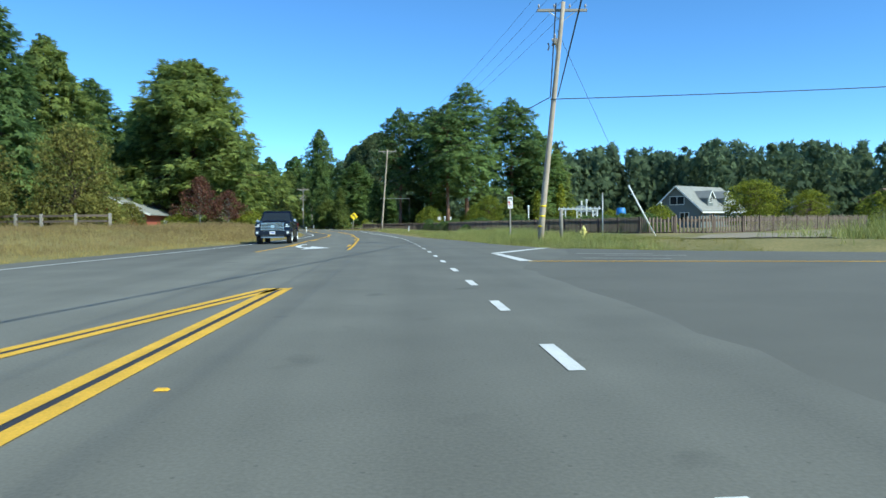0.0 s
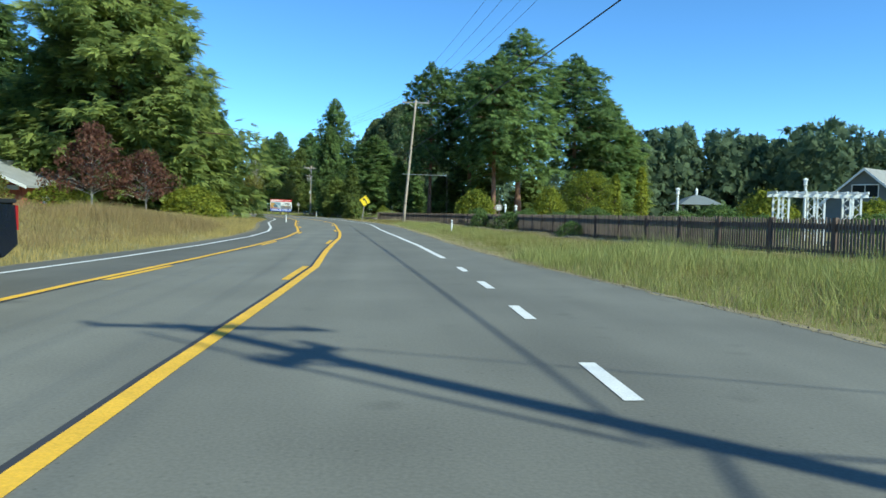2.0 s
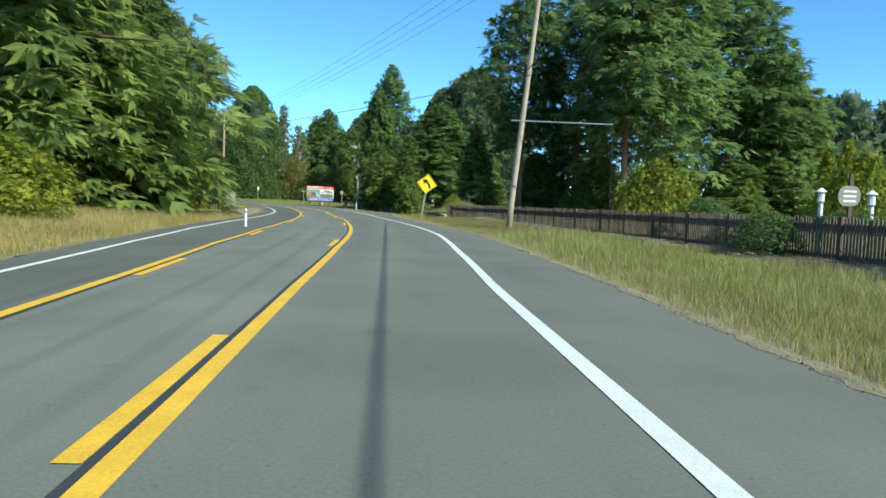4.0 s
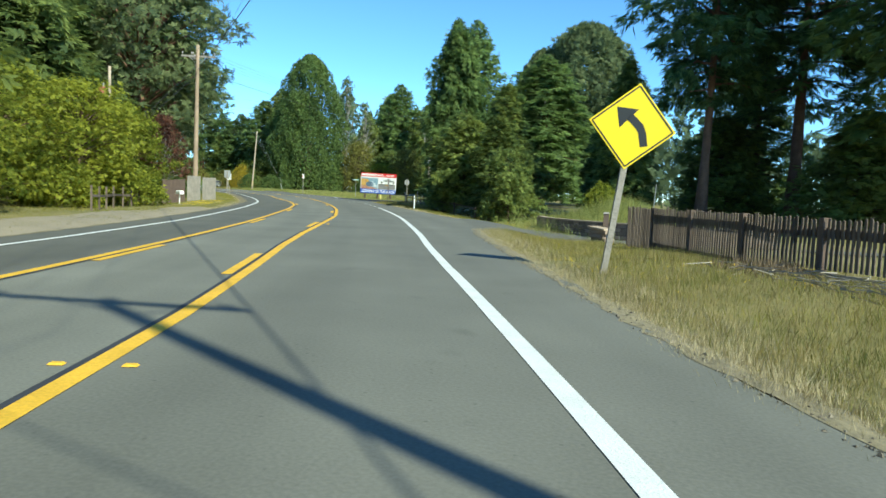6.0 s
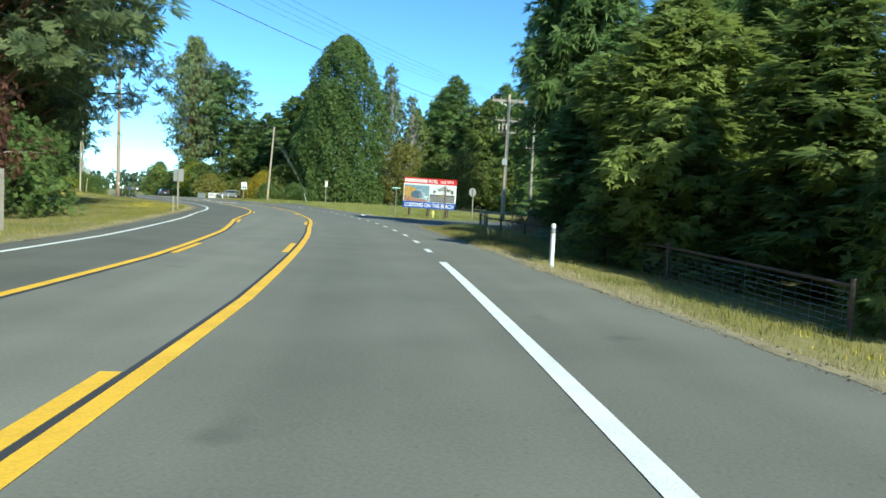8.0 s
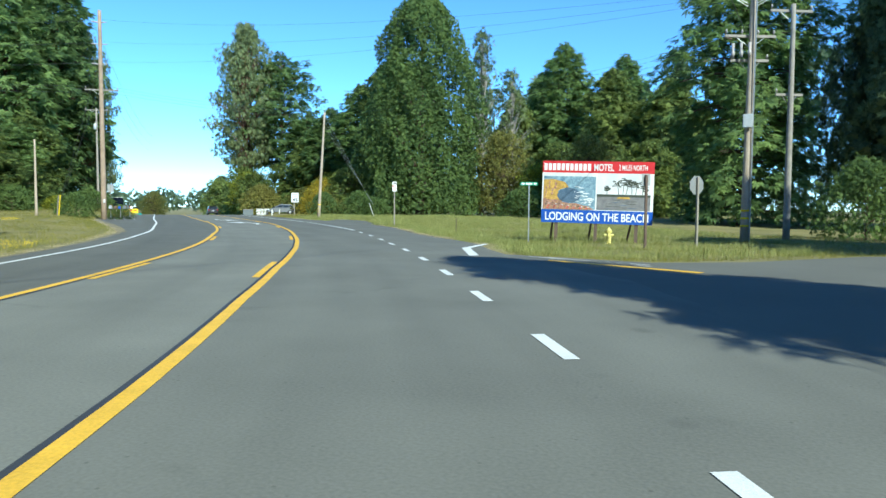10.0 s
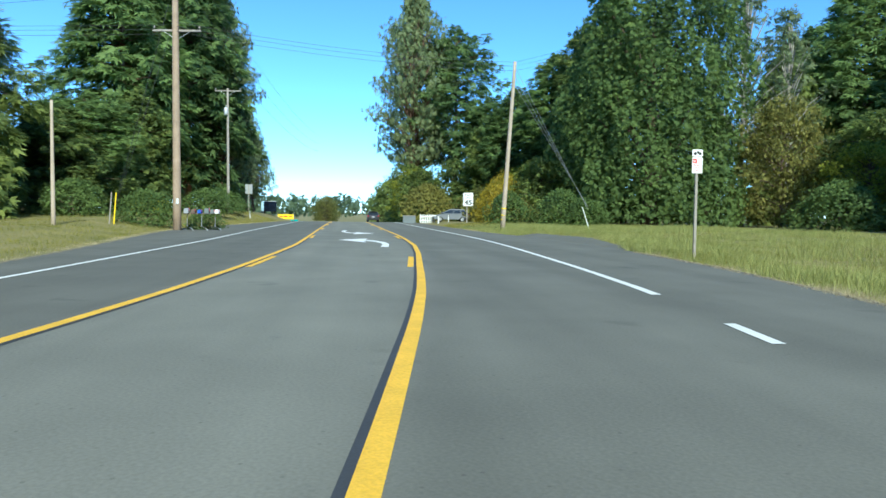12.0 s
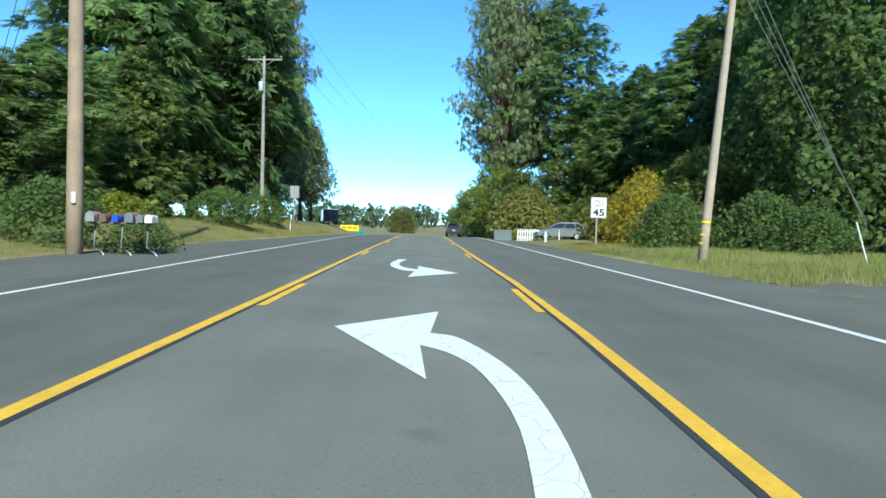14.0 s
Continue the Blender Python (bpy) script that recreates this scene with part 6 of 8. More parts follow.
def post(t, h, w=0.09, material="post_wood", name="post", d=None):
    b = bmesh.new()
    box(b, (0, 0, h / 2 - 0.25), (w, d or w, h + 0.5))
    return part(name, b, material, t, bevel=0.006)


def sign_at(x, y, turn, label, category="road sign", name="road_sign", lean=0.0, group=""):
    return thing(name, label, category, Matrix.Translation((x, y, gz(x, y))) @ Matrix.Rotation(radians(turn), 4, "Z") @ Matrix.Rotation(radians(lean), 4, "Y"), group=group)


def face(t, outline, m, material, name="panel", back=True, lift=0.0, label=""):
    b = bmesh.new()
    plate(b, outline, m @ Matrix.Translation((0, -lift, 0)), 0.004 if not back else 0.006)
    return part(name, b, material, t, label)


# the yellow curve warning, leaning on its wooden post
zY = gz(-18.46, 136.0)
t = sign_at(-18.46, 136.0, 9, "yellow diamond left-curve warning sign on a leaning wooden post", lean=7.5)
post(t, 2.43 - zY, 0.10)
m = Matrix.Translation((0.0, -0.06, 2.38 - zY))
h = 0.685
p = face(t, [(0, -h), (h, 0), (0, h), (-h, 0)], m, "sign_yellow")
ring = bmesh.new()
for a, c in (((0, -h), (h, 0)), ((h, 0), (0, h)), ((0, h), (-h, 0)), ((-h, 0), (0, -h))):
    a, c = Vector(a) * 0.93, Vector(c) * 0.93
    n = Vector((-(c - a).y, (c - a).x)).normalized() * 0.012
    ring.faces.new([ring.verts.new(m @ Vector((q.x, -0.004, q.y))) for q in (a - n, c - n, c + n, a + n)])
part("border", ring, "black", p)
b = bmesh.new()
sh = [((0.20, -0.34), (0.08, -0.34)), ((0.20, -0.12), (0.08, -0.12)), ((0.17, 0.0), (0.055, -0.05)), ((0.08, 0.13), (-0.02, 0.06)), ((0.02, 0.21), (-0.08, 0.13))]
for (p0, p1), (q0, q1) in zip(sh, sh[1:]):
    plate(b, [p1, p0, q0, q1], m @ Matrix.Rotation(radians(-17), 4, "Y") @ Matrix.Translation((0, -0.005, 0)), 0.003)
plate(b, [(-0.20, 0.01), (0.13, 0.25), (-0.20, 0.34)], m @ Matrix.Rotation(radians(-17), 4, "Y") @ Matrix.Translation((0, -0.005, 0)), 0.003)
part("arrow", b, "black", t)


def no_parking(x, y, turn, top, label):
    z0 = gz(x, y)
    t = sign_at(x, y, turn, label, group="no parking signs")
    post(t, top - z0 + 0.02, 0.075, "post_wood")
    m = Matrix.Translation((0, -0.05, top - z0 - 0.10))
    u = face(t, rounded(0.305, 0.20, 0.02), m, "sign_white", "bicycle_panel")
    for cx in (-0.07, 0.07):
        b = bmesh.new()
        ring = [(cx + 0.045 * math.cos(a), -0.02 + 0.045 * math.sin(a)) for a in np.linspace(0, 6.283, 14)[:-1]]
        plate(b, ring, m @ Matrix.Translation((0, -0.004, 0)), 0.002)
        part("wheel_symbol", b, "black", u)
    face(t, [(-0.07, -0.02), (-0.03, 0.05), (0.05, 0.05), (0.07, -0.02), (0.0, -0.02), (-0.03, 0.03)], m, "black", "bicycle_symbol", lift=0.004)
    m = Matrix.Translation((0, -0.05, top - z0 - 0.45))
    u = face(t, rounded(0.305, 0.46, 0.025), m, "sign_white", "parking_panel")
    face(u, rounded(0.13, 0.13, 0.02), m @ Matrix.Translation((-0.07, 0, 0.12)), "sign_red", "red_square", lift=0.004)
    lettering("lettering", "NO", "sign_white", u, m @ Matrix.Translation((-0.07, -0.008, 0.12)), 0.07)
    for k, w in enumerate(("PARKING", "ANY", "TIME")):
        lettering("lettering", w, "sign_red", u, m @ Matrix.Translation((0, -0.006, 0.005 - 0.075 * k)), 0.045)


no_parking(2.37, 58.1, 6, 2.6, "white no-parking and bicycle lane sign on a grey post")
no_parking(-68.2, 228.5, 42, 3.1, "white no-parking and bicycle lane sign on a brown post")

z0 = gz(-101.8, 261.8)
t = sign_at(-101.8, 261.8, 46, "white speed limit sign on a wooden post beside yellow shrubs")
post(t, 2.7 - z0, 0.1)
K = 1.22
m = Matrix.Translation((0.1, -0.06, 2.55 - z0)) @ Matrix.Scale(K, 4)
u = face(t, rounded(0.80, 1.05, 0.05), m, "sign_white")
for q in (rect(-0.37, 0.49, 0.37, 0.505), rect(-0.37, -0.505, 0.37, -0.49), rect(-0.375, -0.5, -0.36, 0.5), rect(0.36, -0.5, 0.375, 0.5)):
    face(u, q, m, "black", "border", lift=0.004)
lettering("lettering", "SPEED", "black", u, m @ Matrix.Translation((0, -0.008, 0.33)), 0.15, 0.56)
lettering("lettering", "LIMIT", "black", u, m @ Matrix.Translation((0, -0.008, 0.10)), 0.15, 0.48)
lettering("lettering", "45", "black", u, m @ Matrix.Translation((0, -0.008, -0.24)), 0.36, 0.60, 0.03)


def back_sign(x, y, turn, w, h, top, label, octagon=False, material="post_wood"):
    z0 = gz(x, y)
    t = sign_at(x, y, turn, label)
    post(t, top - z0 - 0.05, 0.09, material)
    m = Matrix.Translation((0, 0.06, top - z0 - h / 2))
    out = rounded(w, h, 0.04) if not octagon else [(w / 2 / math.cos(math.pi / 8) * math.cos(a), w / 2 / math.cos(math.pi / 8) * math.sin(a)) for a in np.arange(8) * math.pi / 4 + math.pi / 8]
    face(t, out, m, "sign_back")


back_sign(-46.75, 215.4, 52, 0.76, 0.76, 2.65, "grey back of an octagonal stop sign on a wooden post", True)
back_sign(-48.3, 212.2, 30, 0.32, 0.46, 2.62, "small sign seen from behind on a dark post", material="brown_post")
back_sign(-59.6, 192.2, 28, 0.62, 0.78, 2.55, "pale back of a road sign on a wooden post")
back_sign(-57.5, 189.2, 26, 0.01, 0.01, 0.9, "short wooden marker post")
back_sign(-136.5, 262, 45, 0.9, 1.2, 4.6, "pale back of a tall road sign")

# street name blades; their letters are bars
for x, y, turn, top in ((-53.6, 214.2, 20, 2.35), (-99.2, 219.4, 20, 2.3)):
    z0 = gz(x, y)
    t = sign_at(x, y, turn, "green street name sign on a thin metal post" if x > -60 else "small white street name sign on a wooden post", "street sign", "street_sign")
    post(t, top - z0 - 0.05, 0.05 if x > -60 else 0.10, "galv" if x > -60 else "post_wood")
    m = Matrix.Translation((0.12 if x < -60 else 0, 0, top - z0))
    b = bmesh.new()
    plate(b, rounded(0.76, 0.15, 0.015), m @ Matrix.Translation((0, -0.004, 0)), 0.008)
    u = part("blade", b, "sign_green" if x > -60 else "sign_white", t)
    for k, (a, c) in enumerate(((-0.33, -0.20), (-0.15, 0.14), (0.20, 0.33))):
        face(u, rect(a, -0.04, c, 0.045), m, "sign_white" if x > -60 else "sign_back", "letter_bar", lift=0.008)

# slim marker posts
for x, y, h, mtl, lab in ((-6.18, 96.0, 0.75, "sign_white", "white flexible marker post on the verge"), (-129.7, 257.3, 0.9, "sign_white", "white marker post on the verge"), (-31.84, 169.62, 0.95, "sign_white", "white marker post on the verge"), (-58.0, 216.3, 0.9, "brown_post", "dark thin marker stake in the meadow"), (-22, 116, 0.8, "sign_white", "small white marker post by the curve"), (-111, 270.5, 0.8, "sign_white", "white marker post on the verge")):
    t = thing("marker_post", lab, "marker post", Matrix.Translation((x, y, gz(x, y))), group="marker posts")
    b = bmesh.new()
    r = 0.05 if mtl == "sign_white" else 0.018
    tube(b, [(0, 0, -0.2), (0, 0, h - 0.04), (0, 0, h)], [r, r, r * 0.7], 10)
    part("post", b, mtl, t, smooth=False)
    if mtl == "sign_white":
        b = bmesh.new()
        tube(b, [(0, 0, h * 0.78), (0, 0, h * 0.9)], 0.052, 10)
        part("band", b, "sign_back", t)

# ---------------------------------------------------------------- the billboard
BB = Matrix.Translation((-51.1, 216.05, gz(-51.1, 216.05))) @ Matrix.Rotation(radians(12.3), 4, "Z") @ Matrix.Rotation(radians(1.3), 4, "Y")
zb = gz(-51.1, 216.05)
t = thing("billboard", "red, white and blue motel billboard with two coast pictures on posts", "billboard", BB)
W, LO, HI = 4.85, 0.62 - zb, 3.38 - zb
for x in (-1.75, 0.0, 1.75):
    b = bmesh.new()
    box(b, (x, 0.09, HI / 2 - 0.3), (0.14, 0.14, HI + 0.4))
    part("post", b, "brown_post", t)
    b = bmesh.new()
    tube(b, [(x - 0.35, 1.5, -0.1), (x - 0.1, 0.15, 1.6)], 0.05, 6)
    part("strut", b, "brown_post", t)
b = bmesh.new()
box(b, (0, 0.0, (LO + HI) / 2), (W, 0.04, HI - LO))
board = part("board", b, "sign_white", t)
face(board, rect(-W / 2, HI - 0.52, W / 2, HI), Matrix.Translation((0, -0.02, 0)), "board_red", "red_band", lift=0.004)
face(board, rect(-W / 2, LO, W / 2, LO + 0.58), Matrix.Translation((0, -0.02, 0)), "board_blue", "blue_band", lift=0.004)
m0 = Matrix.Translation((0, -0.026, 0))
for k in range(11):
    x = -2.36 + k * 0.192
    face(board, rect(x, HI - 0.42, x + 0.14, HI - 0.11), m0, "sign_white", "name_bar", lift=0.004)
lettering("lettering", "MOTEL", "sign_white", board, m0 @ Matrix.Translation((0.27, -0.004, HI - 0.265)), 0.31, 0.86, 0.02)
lettering("lettering", "2 MILES NORTH", "sign_white", board, m0 @ Matrix.Translation((1.52, -0.004, HI - 0.265)), 0.24, 1.22, 0.015)
lettering("lettering", "LODGING ON THE BEACH", "sign_white", board, m0 @ Matrix.Translation((0, -0.004, LO + 0.29)), 0.37, 4.5, 0.02)
pic0, pic1 = LO + 0.61, HI - 0.53
ph = pic1 - pic0
m1 = Matrix.Translation((0, -0.022, 0))
for x0, x1, mt in ((-2.36, -0.06, "picture_sea"), (0.0, 2.30, "picture_dusk")):
    face(board, rect(x0, pic0, x1, pic1), m1, mt, "picture", lift=0.002)
face(board, rect(-2.36, pic1 - 0.15, -0.06, pic1), m1, "picture_sky", "picture_sky", lift=0.005)
face(board, rect(0.0, pic0 + 0.66, 2.30, pic1), m1, "picture_sky", "picture_sky", lift=0.005)
face(board, [(-2.36, pic0), (-1.5, pic0), (-1.55, pic0 + 0.45), (-1.75, pic0 + 0.85), (-1.25, pic0 + 0.98), (-1.4, pic0 + 1.2), (-1.75, pic0 + 1.28), (-2.0, pic0 + 1.34), (-2.36, pic0 + 1.28)], m1, "picture_cliff", "cliff_shape", lift=0.009)
ragged_edge = lambda pts, k, amp: [(x + amp * math.sin(i * 2.7 + k), z + amp * math.cos(i * 3.9 + k)) for i, (x, z) in enumerate(pts)]
arc = lambda cx, cz, rx, rz, a0, a1, n: [(cx + rx * math.cos(a), cz + rz * math.sin(a)) for a in np.linspace(a0, a1, n)]
face(board, ragged_edge(arc(-1.22, pic0 + 0.62, 0.52, 0.34, 0, 6.28, 22)[:-1], 1, 0.025), m1, "picture_cove", "cove_shape", lift=0.011)
face(board, ragged_edge([(-2.36, pic0 + 1.30), (-1.9, pic0 + 1.34), (-1.5, pic0 + 1.24), (-1.28, pic0 + 1.06), (-1.5, pic0 + 0.98), (-1.72, pic0 + 0.80), (-1.78, pic0 + 0.55), (-1.62, pic0 + 0.34), (-2.0, pic0 + 0.30), (-2.36, pic0 + 0.45)][::-1], 2, 0.02), m1, "picture_cliff", "headland_shape", lift=0.013)
for k in range(24):
    u, w = k * 0.7549 % 1, k * 0.5698 % 1
    face(board, ragged_edge(arc(-0.92 + 0.78 * u, pic0 + 0.16 + (0.95 - 0.75 * u) * w + 0.1 * (1 - u), 0.05 + 0.10 * w, 0.012 + 0.022 * u, 0, 6.28, 10)[:-1], k, 0.014), m1, "foam", "foam_shape", lift=0.015 + 0.0002 * k)
face(board, ragged_edge([(-2.36, pic0), (-0.12, pic0), (-0.35, pic0 + 0.14), (-0.62, pic0 + 0.20), (-0.9, pic0 + 0.27), (-1.2, pic0 + 0.26), (-1.5, pic0 + 0.33), (-1.8, pic0 + 0.42), (-2.1, pic0 + 0.43), (-2.36, pic0 + 0.50)], 4, 0.012), m1, "picture_brush", "brush_shape", lift=0.020)
for k in range(70):
    u, w = k * 0.7549 % 1, k * 0.5698 % 1
    face(board, arc(-2.31 + u * 2.0, pic0 + 0.03 + w * 0.36 * (1 - u * 0.75), 0.036, 0.018, 0, 6.28, 7)[:-1], m1, ("picture_cliff", "picture_tree", "board_red", "picture_sky")[k % 7 % 4], "flower_shape", lift=0.0215 + 0.0002 * (k % 6))
for k in range(9):
    # dark clefts in the cliff
    u, w = k * 0.7549 % 1, k * 0.5698 % 1
    face(board, ragged_edge(arc(-2.25 + 0.55 * u, pic0 + 0.62 + 0.58 * w, 0.03 + 0.04 * u, 0.08, 0, 6.28, 8)[:-1], k, 0.02), m1, "picture_brush", "cleft_shape", lift=0.0155 + 0.0003 * k)
for x, s, lean in ((0.42, 0.62, 0.02), (0.95, 0.95, -0.06), (1.12, 1.1, 0.03), (1.24, 1.0, 0.10), (1.52, 1.0, -0.04), (1.66, 0.9, 0.05), (1.95, 0.78, 0.03), (2.12, 0.6, -0.02)):
    b = bmesh.new()
    zt = pic0 + 0.62 + 0.52 * s
    back = -0.008 - 0.0005 * (x * 3 % 1)
    plate(b, [(x - 0.016, pic0 + 0.6), (x + 0.016, pic0 + 0.6), (x + lean + 0.008, zt), (x + lean - 0.008, zt)], m1 @ Matrix.Translation((0, back, 0)), 0.001)
    for k in range(15):
        a = k * 2.4 + x * 9
        rr = 0.19 * s * math.sqrt((k * 0.618 + x) % 1)
        plate(b, ragged_edge(arc(x + lean + rr * math.cos(a), zt - 0.05 + 0.075 * (k % 4) * s + 0.03 * math.sin(a), 0.055 + 0.03 * (k % 3) * s, 0.022, 0, 6.28, 9)[:-1], k + x, 0.013), m1 @ Matrix.Translation((0, -0.0085 - 0.0003 * k, 0)), 0.0002)
    part("tree_shape", b, "picture_tree", board)
for k in range(12):
    # dull reflections on the lagoon
    u, w = k * 0.7549 % 1, k * 0.5698 % 1
    face(board, arc(0.5 + 1.3 * u, pic0 + 0.06 + 0.40 * w, 0.16 + 0.1 * u, 0.012, 0, 6.28, 9)[:-1], m1, "picture_tree" if k % 3 else "picture_cove", "ripple_shape", lift=0.0055 + 0.0002 * k)
face(board, rect(0.0, pic0 + 0.60, 2.30, pic0 + 0.70), m1, "picture_tree", "shore_shape", lift=0.012)
face(board, [(0.85, pic0 + 0.52), (1.45, pic0 + 0.50), (1.4, pic0 + 0.60), (0.95, pic0 + 0.62)], m1, "picture_cliff", "rock_shape", lift=0.010)


def hydrant(x, y, turn, size=1.0):
    t = thing("fire_hydrant", "pale yellow fire hydrant standing in the grass", "fire hydrant", Matrix.Translation((x, y, gz(x, y))) @ Matrix.Rotation(radians(turn), 4, "Z") @ Matrix.Scale(size, 4), group="fire hydrants")
    b = bmesh.new()
    tube(b, [(0, 0, -0.2), (0, 0, 0.02), (0, 0, 0.05), (0, 0, 0.06), (0, 0, 0.55), (0, 0, 0.60), (0, 0, 0.61), (0, 0, 0.66)], [0.11, 0.17, 0.17, 0.115, 0.12, 0.15, 0.17, 0.17], 18)
    part("barrel", b, "hydrant_yellow", t, smooth=False)
    b = bmesh.new()
    tube(b, [(0, 0, 0.66), (0, 0, 0.74), (0, 0, 0.80), (0, 0, 0.83), (0, 0, 0.90)], [0.155, 0.14, 0.09, 0.04, 0.035], 18)
    part("bonnet", b, "hydrant_yellow", t, smooth=True)
    for dx, dy, r, l in ((1, 0, 0.065, 0.24), (-1, 0, 0.065, 0.24), (0, -1, 0.09, 0.26)):
        b = bmesh.new()
        tube(b, [(0, 0, 0.47), (dx * l * 0.7, dy * l * 0.7, 0.47), (dx * l * 0.7, dy * l * 0.7, 0.47), (dx * l, dy * l, 0.47)], [r * 0.8, r * 0.8, r * 1.15, r * 1.1], 12)
        part("outlet", b, "hydrant_yellow", t)


hydrant(5.36, 50.8, 10, 0.72)
hydrant(-50.2, 214.7, 20, 0.8)

# ---------------------------------------------------------------- fences, walls and yard things


def many_boxes(name, centres, sizes, turns, material, parent, lean=None):
    """Many small upright boards joined into one part; their tops are cut to a blunt point."""
    n = len(centres)
    unit = np.array([(-.5, -.5, 0), (.5, -.5, 0), (.5, .5, 0), (-.5, .5, 0), (-.5, -.5, .96), (.5, -.5, .96), (.5, .5, .96), (-.5, .5, .96), (0, -.4, 1), (0, .4, 1)])
    v = unit[None] * np.asarray(sizes)[:, None, :]
    if lean is not None:
        v[:, :, 0] += v[:, :, 2] * np.asarray(lean)[:, None]
    c, s = np.cos(turns)[:, None], np.sin(turns)[:, None]
    w = np.stack([v[:, :, 0] * c - v[:, :, 1] * s, v[:, :, 0] * s + v[:, :, 1] * c, v[:, :, 2]], -1) + np.asarray(centres)[:, None, :]
    quads = np.array([(0, 1, 5, 4), (1, 2, 6, 5), (2, 3, 7, 6), (3, 0, 4, 7), (4, 5, 8, 8), (6, 7, 9, 9), (5, 6, 9, 8), (7, 4, 8, 9)])
    tri = np.array([(0, 1, 5), (0, 5, 4), (1, 2, 6), (1, 6, 5), (2, 3, 7), (2, 7, 6), (3, 0, 4), (3, 4, 7), (4, 5, 8), (6, 7, 9), (5, 6, 9), (5, 9, 8), (7, 4, 8), (7, 8, 9)])
    f = (tri[None] + (np.arange(n) * 10)[:, None, None]).reshape(-1, 3)
    ob = raw(name, w.reshape(-1, 3), f, material, parent)
    return ob


def along(pts, step):
    """Places and turns every step metres along a broken line."""
    p = np.array(pts, float)
    d = np.concatenate([[0], np.cumsum(np.linalg.norm(np.diff(p, axis=0), axis=1))])
    s = np.arange(0, d[-1], step)
    x, y = np.interp(s, d, p[:, 0]), np.interp(s, d, p[:, 1])
    dx, dy = np.gradient(x), np.gradient(y)
    return s, np.stack([x, y], 1), np.arctan2(dy, dx)


def rail(name, t, a, c, w, h, material="old_wood"):
    a, c = Vector(a), Vector(c)
    d = c - a
    rot = d.to_track_quat("Y", "Z").to_matrix()
    b = bmesh.new()
    box(b, (a + c) / 2, (w, d.length, h), rot)
    return part(name, b, material, t)


def picket_fence():
    line = FENCE_LINE
    t = thing("picket_fence", "long weathered brown picket fence with dark posts and rails", "fence")
    rng = np.random.default_rng(12)
    s, xy, turn = along(line, 0.112)
    z = ground_z(xy) + 0.06
    top = np.interp(s, [0, 30, 90, s[-1]], [1.38, 1.35, 1.12, 1.0])
    wild = s < 34
    keep = ~wild | (np.arange(len(s)) % 2 == 0)
    h = top - z + rng.normal(0, 0.018, len(s)) + np.where(wild, rng.normal(0, 0.05, len(s)), 0)
    width = np.where(wild, 0.115, 0.062)
    thin = rng.normal(0, 0.012, len(s))
    near = s > s[-1] - 32.5
    far = keep & ~near
    joined = many_boxes("paling", np.column_stack([xy, z])[far], np.column_stack([width, 0 * width + 0.02, h])[far], turn[far], "old_wood", t, thin[far])
    joined["kind"] = "stuff"
    b = bmesh.new()
    vs = [b.verts.new(q) for q in ((-.5, -.5, 0), (.5, -.5, 0), (.5, .5, 0), (-.5, .5, 0), (-.5, -.5, .975), (.5, -.5, .975), (.5, .5, .975), (-.5, .5, .975), (0, -.4, 1), (0, .4, 1))]
    for f in ((3, 2, 1, 0), (0, 1, 5, 4), (1, 2, 6, 5), (2, 3, 7, 6), (3, 0, 4, 7), (4, 5, 8), (6, 7, 9), (5, 6, 9, 8), (7, 4, 8, 9)):
        b.faces.new([vs[i] for i in f])
    me = bpy.data.meshes.new("picket")
    b.to_mesh(me)
    b.free()
    me.materials.append(M["old_wood"])
    for i in np.nonzero(near)[0]:
        ob = new("picket", me)
        ob.parent = t
        ob.matrix_local = Matrix.Translation((*xy[i], z[i])) @ Matrix.Rotation(turn[i], 4, "Z") @ Matrix.Rotation(thin[i], 4, "Y") @ Matrix.Diagonal((0.062 * rng.uniform(0.85, 1.15), 0.02, h[i], 1))
    ps, pxy, pturn = along(line, 2.42)
    pz = ground_z(pxy)
    ptop = np.interp(ps, s, top)
    for i in range(len(ps)):
        nrm = Vector((-math.sin(pturn[i]), math.cos(pturn[i]), 0)) * 0.07
        b = bmesh.new()
        hh = ptop[i] - pz[i] + 0.25
        box(b, Vector((*pxy[i], pz[i] - 0.3 + hh / 2)) - nrm * 0.2, (0.11, 0.12, hh + 0.12), Matrix.Rotation(pturn[i], 3, "Z"))
        part("post", b, "brown_post", t)
        if i + 1 < len(ps):
            for d in (0.24, 0.95):
                q = [Vector((*pxy[k], ptop[k] - d)) - nrm * 0.55 for k in (i, i + 1)]
                rail("rail", t, q[0], q[1], 0.05, 0.17 if d < 0.5 else 0.10, "brown_post")
    # fallen sticks and dead brush at the foot of the fence
    r = np.random.default_rng(6)
    b = bmesh.new()
    for k in range(1900):
        u = r.random()
        base = np.array([np.interp(u, [0, .25, .5, .7, .9, 1], [4.2, 0.2, -3.4, -8.6, -13, -15.5]), np.interp(u, [0, .25, .5, .7, .9, 1], [76, 91, 108, 121.5, 131.5, 138])])
        base = base - np.array([0.93, 0.37]) * r.uniform(0.15, 1.5)
        a = r.normal(-1.15, 0.5)
        l = r.uniform(0.15, 0.8)
        g = gz(*base)
        p0 = Vector((*base, g + r.uniform(0.0, 0.12)))
        p1 = p0 + Vector((math.cos(a) * l, math.sin(a) * l, r.normal(0.02, 0.06)))
        tube(b, [p0, p1], [r.uniform(0.006, 0.016), 0.004], 3, False)
    u = r.random(6000)
